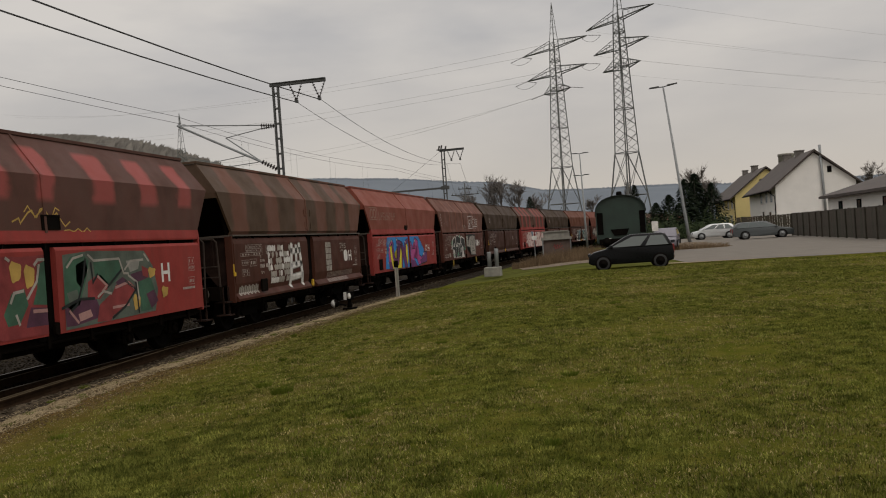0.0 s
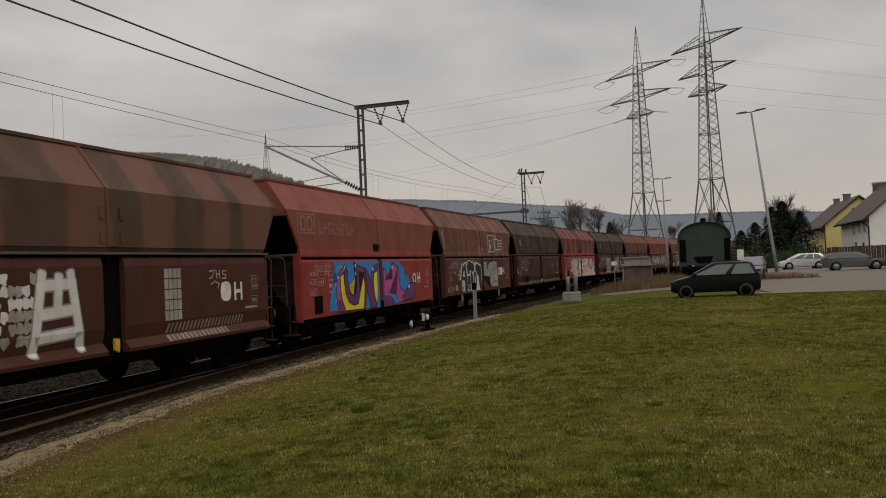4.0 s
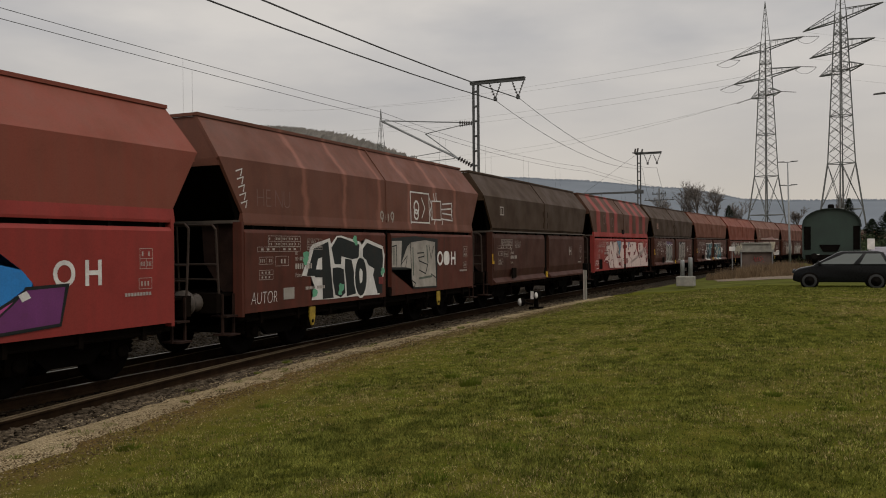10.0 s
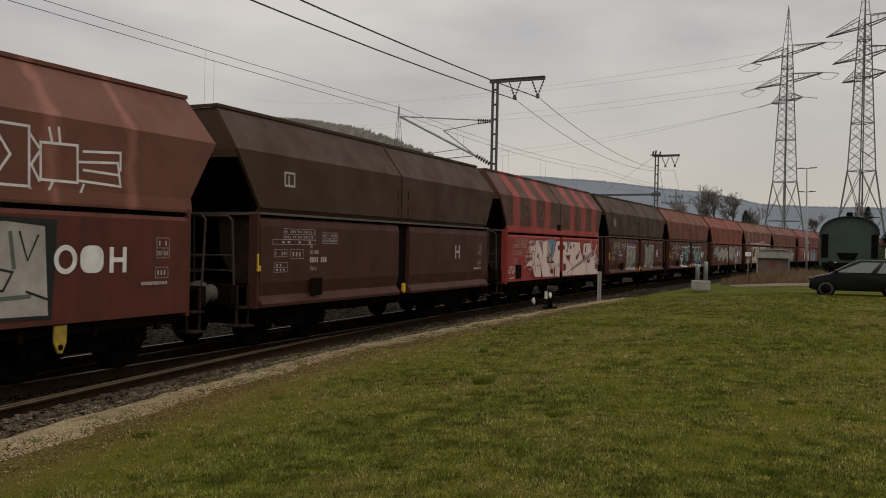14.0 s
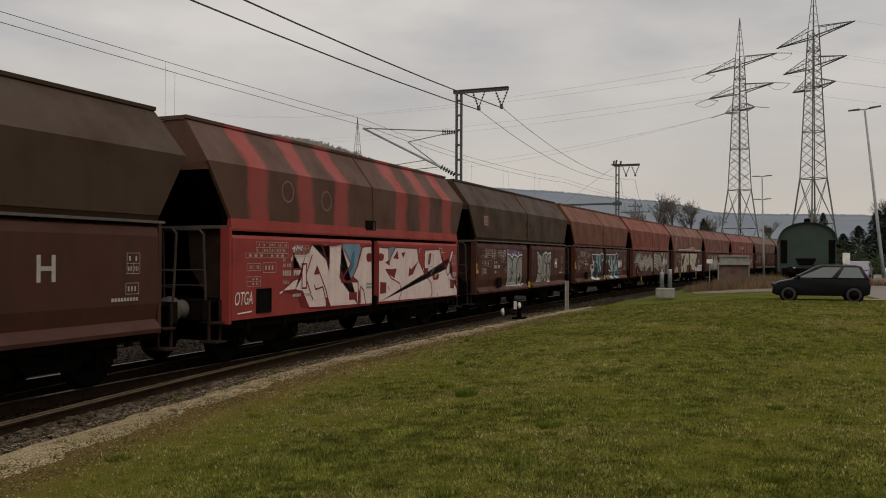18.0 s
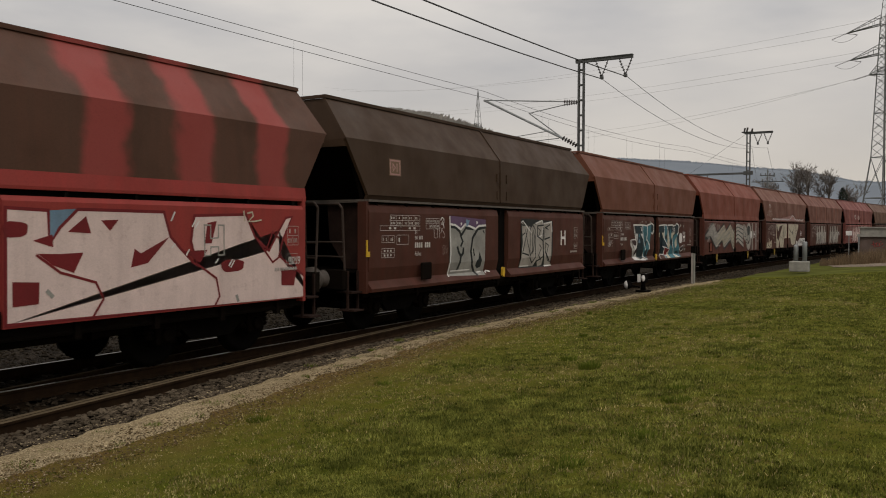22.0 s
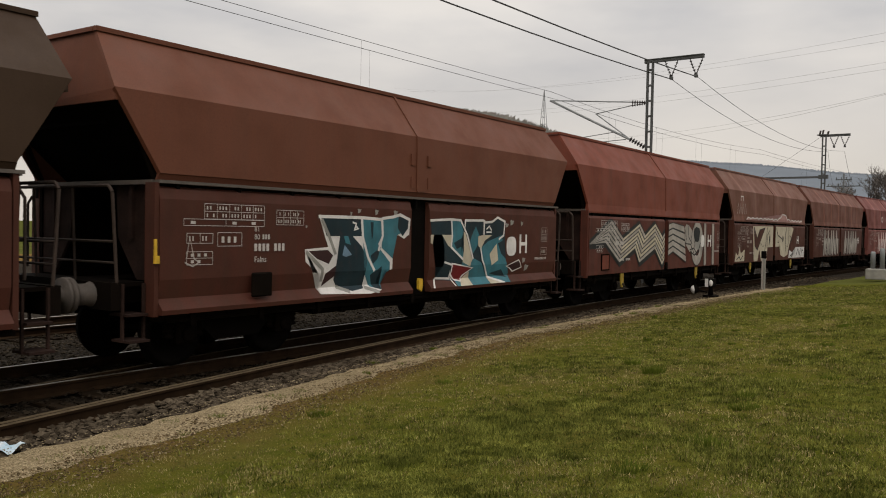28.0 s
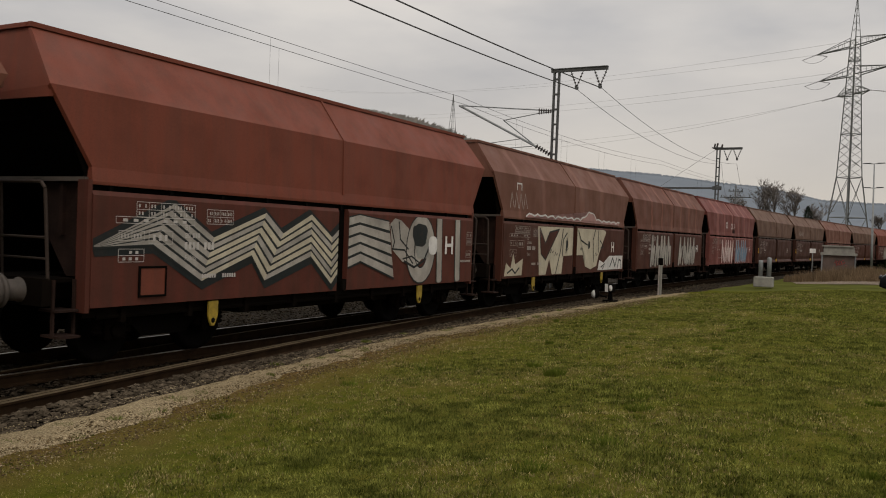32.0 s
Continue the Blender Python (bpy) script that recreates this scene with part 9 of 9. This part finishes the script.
def thicket(name, label, places, material, blades, size, height, seed, flat=False):
    """Hedges, scrub and weeds: a heap of small leaves or stalks over a row of places (x, y, radius)."""
    rng = random.Random(seed)
    verts, faces = [], []
    for x, y, r, h in places:
        for _ in range(blades):
            a, q = rng.uniform(0, 6.283), math.sqrt(rng.random())
            px, py = x + r * q * math.cos(a), y + r * q * math.sin(a)
            gz = ground_z(px, py)
            n = len(verts)
            if flat:
                z = gz + h * rng.random() * (1 - 0.6 * q * q) * (0.7 + 0.3 * math.sin(px * 3 + py))
                d = Vector((rng.uniform(-1, 1), rng.uniform(-1, 1), rng.uniform(-0.6, 1))).normalized()
                e = d.orthogonal().normalized()
                c = Vector((px, py, z))
                verts += [c - e * size * 0.5, c + d * size, c + e * size * 0.5]
            else:
                lean = Vector((rng.uniform(-0.35, 0.35), rng.uniform(-0.35, 0.35), 1)) * h * rng.uniform(0.4, 1.0)
                c = Vector((px, py, gz - 0.02))
                verts += [c - Vector((size, 0, 0)), c + Vector((size, 0, 0)), c + lean]
            faces.append((n, n + 1, n + 2))
    return tagged(sheet_mesh(name, verts, faces, material), label, "bushes", kind="stuff")


thicket("hedge", "dark evergreen hedge and scrub behind the car park", [(4 + 1.5 * k, 96 + (k % 3), 1.6, 1.9) for k in range(6)] + [(5.5 + 1.5 * k, 104 + k % 2, 1.9, 3.0 + 0.7 * math.sin(1.9 * k)) for k in range(7)] + [(-8 + 2.2 * k, 112 + 2 * (k % 2), 2.2, 3.6) for k in range(9)], IVY, 900, 0.22, 1, 3, True)
thicket("scrub", "grey leafless scrub along the railway", [(-26 + 2.4 * k, 124 + 3 * (k % 3), 2.6, 4.5) for k in range(12)] + [(-4 + 2.0 * k, 126, 2.4, 4.0) for k in range(5)], TWIG, 900, 0.28, 1, 4, True)
thicket("dry_weeds", "tall dead brown weeds round the hut and van", [(-4.2, 50.4, 0.9, 0.75), (-3.2, 50.6, 1.0, 0.8), (-2.2, 50.4, 1.0, 0.9), (-1.3, 50.2, 0.9, 0.9), (-0.6, 49.0, 0.8, 0.7), (-5.0, 50.6, 0.7, 0.5), (-1.6, 48.6, 1.0, 0.5), (3.6, 57.2, 1.2, 0.45), (4.6, 57.0, 1.2, 0.5), (5.6, 57.0, 1.2, 0.5), (6.6, 57.2, 1.2, 0.4), (-2.8, 49.6, 1.2, 0.9), (-1.2, 49.2, 1.1, 0.9), (0.9, 46.8, 1.2, 0.4), (2.4, 44.0, 1.0, 0.3)], DRYWEED, 520, 0.014, 1, 5)
bm = bmesh.new()
lathe(bm, [(-0.05, 3.2), (0.16, 2.3), (0.38, 1.0), (0.44, 0.0)], (5.2, 58.0, 0.0), (0, 0, 1), 20)
for v in bm.verts:
    v.co.y = 58 + (v.co.y - 58) * 0.55
    v.co.z += 0.04 * noise.noise(v.co * 1.3)
tagged(part("earth_mound", bm, DIRTGROUND), "low brown earth mound with dead grass round the lamp", "earth mound", kind="structure")

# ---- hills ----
# distance haze is mixed into the ridge's bluish grey
WOODS = leafy("hazed_distant_woods", (0.128, 0.148, 0.170), (0.148, 0.166, 0.186), 1.0, 0.012, 0.2)
# a little haze is in the near hill's paler brown too
WOODSNEAR = leafy("hazed_near_hill_woods", (0.105, 0.098, 0.088), (0.165, 0.150, 0.130), 1.0, 0.05, 0.4)


def hill(name, label, depth, y0, y1, tops, material, seed, tree):
    """A wooded ridge: tops gives (x, height) of its crest at y1; the slope comes down towards y0."""
    rng = random.Random(seed)
    xs = np.linspace(tops[0][0], tops[-1][0], 90)
    verts, faces = [], []
    rows = 9
    for j in range(rows):
        f = j / (rows - 1)
        for x in xs:
            z = between(x, tops) * smooth(f, -0.05, 1.0)
            verts.append((x * (0.55 + 0.45 * f) if depth else x, y0 + (y1 - y0) * f, z + rng.uniform(-0.5, 0.5) * tree * 0.3))
    n = len(xs)
    for j in range(rows - 1):
        for i in range(n - 1):
            faces.append((j * n + i, j * n + i + 1, (j + 1) * n + i + 1, (j + 1) * n + i))
    ob = tagged(sheet_mesh(name, verts, faces, material), label, "hill", kind="structure")
    tv, tf = [], []
    for _ in range(7000):
        f = 1 - 0.14 * rng.random() ** 1.5
        x = rng.uniform(xs[0], xs[-1])
        z = between(x, tops) * smooth(f, -0.05, 1.0)
        c = Vector((x * (0.55 + 0.45 * f) if depth else x, y0 + (y1 - y0) * f, z - tree * 0.3))
        for _ in range(3):
            w, hh = tree * rng.uniform(0.2, 0.55), tree * rng.uniform(0.4, 0.95)
            d = Vector((rng.uniform(-1, 1), rng.uniform(-0.3, 0.3), 0)) * w
            m = len(tv)
            tv += [c + d - Vector((w, 0, 0)), c + d + Vector((w, 0, 0)), c + d + Vector((rng.uniform(-0.3, 0.3) * w, hh * 1.2, hh))]
            tf.append((m, m + 1, m + 2))
    tagged(sheet_mesh(name + "_trees", tv, tf, material), "woods of leafless trees on the ridge", "woods", kind="stuff")


hill("far_hill", "wooded ridge on the horizon in hazed bluish grey", 1, 520, 1000,
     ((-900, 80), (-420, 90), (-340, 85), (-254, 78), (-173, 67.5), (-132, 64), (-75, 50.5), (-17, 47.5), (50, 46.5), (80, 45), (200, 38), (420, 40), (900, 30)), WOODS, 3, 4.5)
hill("near_hill", "wooded brown hillside behind the railway yard", 0, 330, 450,
     ((-520, 68), (-400, 85), (-309, 75), (-278, 69.5), (-250, 61), (-225, 51), (-190, 33), (-160, 14), (-140, 0)), WOODSNEAR, 4, 9.5)


# ---- grass and loose stones ----
GX, GY = np.arange(-32, 16.01, 0.25), np.arange(-17, 40.01, 0.25)
LAWN_Z = np.array([[ground_z(x, y) for x in GX] for y in GY])
PATCHES = np.array([[noise.noise((x * 0.40, y * 0.40, 1)) * 0.8 + 0.55 * noise.noise((x * 1.3, y * 1.3, 4)) for x in GX] for y in GY])
TONES = np.array([[noise.noise((x * 0.8, y * 0.8, 7)) for x in GX] for y in GY])


def on_grid(table, x, y):
    """Values of a lawn table between its points."""
    fx, fy = np.clip((x - GX[0]) / 0.25, 0, len(GX) - 1.001), np.clip((y - GY[0]) / 0.25, 0, len(GY) - 1.001)
    i, j = fx.astype(int), fy.astype(int)
    u, v = fx - i, fy - j
    return (table[j, i] * (1 - u) + table[j, i + 1] * u) * (1 - v) + (table[j + 1, i] * (1 - u) + table[j + 1, i + 1] * u) * v


EDGE_Y = np.arange(-20, 60, 0.5)
EDGE_X = np.array([strip_out(v) + TRACK_X + max(0.0, v - CURVE_Y) ** 2 / (2 * CURVE_R) for v in EDGE_Y])


def blades(name, label, material, seed, clumps, per, lo, hi, length, width, lean, radius, keep, edge=1.6, sweep=(-22, 66)):
    """Clumps of single blades over the lawn; nearer the eye's stand they are closer and finer."""
    rng = np.random.default_rng(seed)
    m = clumps * 5
    d = lo + (hi - lo) * rng.random(m) ** 1.5
    th = np.radians(rng.uniform(*sweep, m))
    x, y = -d * np.sin(th), d * np.cos(th)
    off = x - np.interp(y, EDGE_Y, EDGE_X)
    ramp = np.clip(off / (edge * np.clip(1.35 - y / 22, 0.25, 1.1)), 0, 1) ** 1.6
    good = (off > 0.0) & (y < 36.6) & (rng.random(m) < keep(on_grid(PATCHES, x, y), x, y) * ramp + 0.05)
    pick = np.flatnonzero(good)[:clumps]
    grow = 1 + d[pick] * 0.055
    tall = (0.55 + 0.7 * rng.random(len(pick)) ** 1.5) * (1 + 0.5 * on_grid(TONES, x[pick], y[pick]))
    x, y, grow, tall = (np.repeat(v, per) for v in (x[pick], y[pick], grow, tall))
    n = len(x)
    a, b, l = rng.uniform(0, 6.283, n), rng.uniform(0, 6.283, n), lean * rng.random(n)
    q = radius * grow * np.sqrt(rng.random(n))
    x, y = x + q * np.cos(a), y + q * np.sin(a)
    h = length * tall * (0.6 + 0.6 * rng.random(n)) * np.sqrt(grow)
    z = on_grid(LAWN_Z, x, y) - 0.010
    w = width * (0.7 + 0.6 * rng.random(n)) * grow
    verts = np.empty((n, 3, 3), np.float32)
    verts[:, 0] = np.stack([x - w * np.cos(b), y - w * np.sin(b), z], 1)
    verts[:, 1] = np.stack([x + w * np.cos(b), y + w * np.sin(b), z], 1)
    verts[:, 2] = np.stack([x + h * l * np.cos(a), y + h * l * np.sin(a), z + h * np.sqrt(np.maximum(0.05, 1 - l * l * 0.6))], 1)
    me = bpy.data.meshes.new(name)
    me.vertices.add(n * 3)
    me.vertices.foreach_set("co", verts.ravel())
    me.loops.add(n * 3)
    me.loops.foreach_set("vertex_index", np.arange(n * 3, dtype=np.int32))
    me.polygons.add(n)
    me.polygons.foreach_set("loop_start", np.arange(0, n * 3, 3, dtype=np.int32))
    me.update(calc_edges=True)
    me.materials.append(material)
    return tagged(new(name, me), label, "grass", kind="stuff")


def bare_spot(x, y):
    """The scuffed straw-coloured spots in the lawn."""
    s = np.zeros_like(x)
    for cx, cy, r in ((-0.34, 10.19, 0.55), (-0.49, 8.52, 0.40), (-2.97, 5.25, 0.5), (-2.23, 7.86, 0.45), (2.2, 14.5, 0.8), (-2.6, 7.6, 0.4), (1.2, 6.6, 0.5)):
        s = np.maximum(s, np.clip(1.3 - np.hypot(x - cx, y - cy) / r, 0, 1))
    return s


def green_keep(p, x, y):
    return (0.56 + 1.5 * p) * (1 - 0.85 * bare_spot(x, y))


def dry_keep(p, x, y):
    off = x - np.interp(y, EDGE_Y, EDGE_X)
    return 0.48 - 1.35 * p + 1.0 * bare_spot(x, y) + 1.2 * np.exp(-np.maximum(off, 0) / 1.0)


blades("lawn_grass", "short green and yellowish lawn grass", leafy("lawn_green", (0.046, 0.060, 0.0075), (0.290, 0.288, 0.069), 0.8, 3.4, 0.76), 1, 72000, 16, 2.4, 36.6, 0.033, 0.0052, 1.55, 0.040, green_keep, 3.0)
blades("dry_grass", "dead straw-coloured grass blades in the lawn", leafy("lawn_straw", (0.080, 0.058, 0.020), (0.53, 0.435, 0.205), 0.8, 7.0, 0.7), 2, 56000, 8, 2.4, 35.0, 0.028, 0.0040, 1.7, 0.034, dry_keep, 0.5)


blades("lawn_grass", "short lawn grass in the rest of the meadow", MATS["lawn_green"], 4, 26000, 14, 0.5, 17.0, 0.030, 0.0066, 1.5, 0.05, green_keep, 3.0, (66, 338))
blades("lawn_grass", "short lawn grass at the foot of the meadow", MATS["lawn_green"], 5, 2600, 14, 0.3, 2.6, 0.030, 0.0054, 1.5, 0.045, green_keep, 3.0)


def tufts(name, label, spots, seed, material):
    rng = random.Random(seed)
    verts, faces = [], []
    for x, y, r, h, cnt in spots:
        for _ in range(cnt):
            a, q = rng.uniform(0, 6.283), r * math.sqrt(rng.random())
            px, py = x + q * math.cos(a), y + q * math.sin(a)
            z = max(ground_z(px, py), -0.375) - 0.01
            w = 0.004 + 0.002 * rng.random()
            lean = Vector((math.cos(a) * 0.5 * q / r, math.sin(a) * 0.5 * q / r, 1)) * h * rng.uniform(0.5, 1.0)
            n = len(verts)
            verts += [(px - w, py, z), (px + w, py, z), (px + lean.x, py + lean.y, z + lean.z)]
            faces.append((n, n + 1, n + 2))
    return tagged(sheet_mesh(name, verts, faces, material), label, "grass", kind="stuff")


rng = random.Random(12)
spots = [(-4.0, 10.2, 0.13, 0.13, 260), (-4.6, 11.0, 0.10, 0.10, 160)]
for _ in range(70):
    d, th = rng.uniform(3.5, 24), radians(rng.uniform(-18, 60))
    x, y = -d * math.sin(th), d * math.cos(th)
    if beside(x, y) > strip_out(y) + 0.5:
        spots.append((x, y, rng.uniform(0.05, 0.16), rng.uniform(0.05, 0.10), rng.randint(60, 150)))
for _ in range(46):
    s = rng.uniform(2.0, 24)
    x, y, _ = line_at(s, strip_out(s) - 0.55 * rng.random() ** 2)
    spots.append((x, y, rng.uniform(0.05, 0.14), rng.uniform(0.03, 0.06), rng.randint(40, 120)))
tufts("grass_tuft", "darker taller tufts of grass", spots, 3, leafy("tuft_green", (0.050, 0.076, 0.008), (0.15, 0.175, 0.028)))


def stones(name, label, material, seed, count, place, size):
    """Loose broken stones as small lumps."""
    rng = random.Random(seed)
    shape = [(1, 0, 0), (-1, 0, 0), (0, 1, 0), (0, -1, 0), (0, 0, 1), (0, 0, -1)]
    tri = [(0, 2, 4), (2, 1, 4), (1, 3, 4), (3, 0, 4), (2, 0, 5), (1, 2, 5), (3, 1, 5), (0, 3, 5)]
    verts, faces = [], []
    for _ in range(count):
        x, y, z = place(rng)
        s = size * rng.uniform(0.5, 1.3)
        turn = Euler((rng.uniform(0, 6), rng.uniform(0, 6), rng.uniform(0, 6))).to_matrix()
        n = len(verts)
        for p in shape:
            q = turn @ (Vector(p) * s * rng.uniform(0.6, 1.2))
            verts.append((x + q.x, y + q.y, z + q.z * 0.5))
        faces += [tuple(n + i for i in t) for t in tri]
    return tagged(sheet_mesh(name, verts, faces, material), label, "stones", kind="stuff")


def near_ballast(rng):
    s = rng.uniform(1.5, 30) if rng.random() < 0.75 else rng.uniform(-2, 45)
    lo = turnout(s) + 0.07 if s < 21 else 0.95
    x, y, _ = line_at(s, rng.uniform(lo, strip_in(s) + 0.1))
    return x, y, -0.515 + 0.03 * rng.random() + 0.05 * max(0.0, min(1.0, (beside(x, y) - 1.4) / 0.5))


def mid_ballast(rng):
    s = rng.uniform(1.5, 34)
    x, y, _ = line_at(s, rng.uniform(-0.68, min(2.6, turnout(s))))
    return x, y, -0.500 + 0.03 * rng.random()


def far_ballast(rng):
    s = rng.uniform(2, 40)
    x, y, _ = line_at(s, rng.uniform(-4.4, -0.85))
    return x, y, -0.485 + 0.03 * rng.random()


STONE = leafy("ballast_lumps", (0.026, 0.0195, 0.013), (0.125, 0.098, 0.068), 0.95)
stones("ballast_stones", "grey-brown broken ballast stones beside the rail", STONE, 5, 15000, near_ballast, 0.048)
# darker copy of the stone tone: the train's shadow is in this colour
stones("ballast_stones", "dark broken ballast stones between the rails", leafy("train_shadow_ballast", (0.009, 0.0068, 0.0048), (0.042, 0.032, 0.022), 0.95), 6, 9500, mid_ballast, 0.040)
# also a darkened copy, with the shade behind the wagons painted in
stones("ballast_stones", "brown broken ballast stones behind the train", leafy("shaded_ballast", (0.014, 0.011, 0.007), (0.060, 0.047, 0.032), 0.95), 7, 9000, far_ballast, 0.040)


def strip_stones(rng):
    s = rng.uniform(1.5, 32)
    x, y, _ = line_at(s, strip_in(s) - 0.12 + (strip_out(s) - strip_in(s) + 0.9) * rng.random() ** 1.7)
    return x, y, -0.362


def grit(rng):
    s = rng.uniform(1.5, 28)
    x, y, _ = line_at(s, strip_out(s) - 0.30 + 0.9 * rng.random())
    return x, y, max(ground_z(x, y), -0.375) + 0.008


stones("loose_soil", "crumbs of brown soil along the edge of the lawn", leafy("brown_crumbs", (0.05, 0.034, 0.018), (0.16, 0.11, 0.055), 0.95), 9, 15000, grit, 0.013)
stones("path_pebbles", "pale pebbles on the gravel strip", leafy("pale_pebbles", (0.18, 0.140, 0.082), (0.40, 0.325, 0.21), 0.95), 8, 7000, strip_stones, 0.011)


# ---- motion: the train rolls by at walking-bicycle speed ----
FRONT = [(0.0, 69.83), (6.0, 50.2), (9.0, 40.5), (13.0, 27.75), (19.0, 8.95), (23.0, -3.3), (28.0, -18.45), (32.0, -30.6)]
CURVE = np.polyfit([t for t, _ in FRONT], [y for _, y in FRONT], 3)


EASE = ((0, 0.08), (2, 0.0), (5, -0.20), (8, -0.10), (10, -0.11), (13, -0.04), (17, -0.02), (20, 0.05), (22, 0.11), (24, 0.08), (28, 0.0), (31, -0.06), (32, 0.03))


def wagon_s(k, t):
    """Where the middle of wagon k is along the line at t seconds; the pull of the train is not quite even."""
    return float(np.polyval(CURVE, t)) + between(t, EASE) + 5.41 + (k - 5) * 2 * HALF_L


def motions():
    for k, w in WAGONS.items():
        rows = []
        for t in range(33):
            s = wagon_s(k, t)
            xa, ya, _ = line_at(s - 3.74)
            xb, yb, _ = line_at(s + 3.74)
            turn = math.degrees(math.atan2(xb - xa, yb - ya))
            rows.append((float(t), pose((xa + xb) / 2, (ya + yb) / 2, RAIL_Z, 0, 0, -turn)))
        walk(w, rows)
    for k, ws, y, turned in WHEELSETS:
        if k > 9:
            continue
        sign = -1 if turned else 1
        rows = []
        for i in range(161):
            t = i * 0.2
            a = -math.degrees(wagon_s(k, t) / WHEEL_R) * sign
            rows.append((t, Matrix.Translation((0, y, WHEEL_R)) @ Matrix.Rotation(radians(a), 4, "X")))
        walk(ws, rows)


motions()
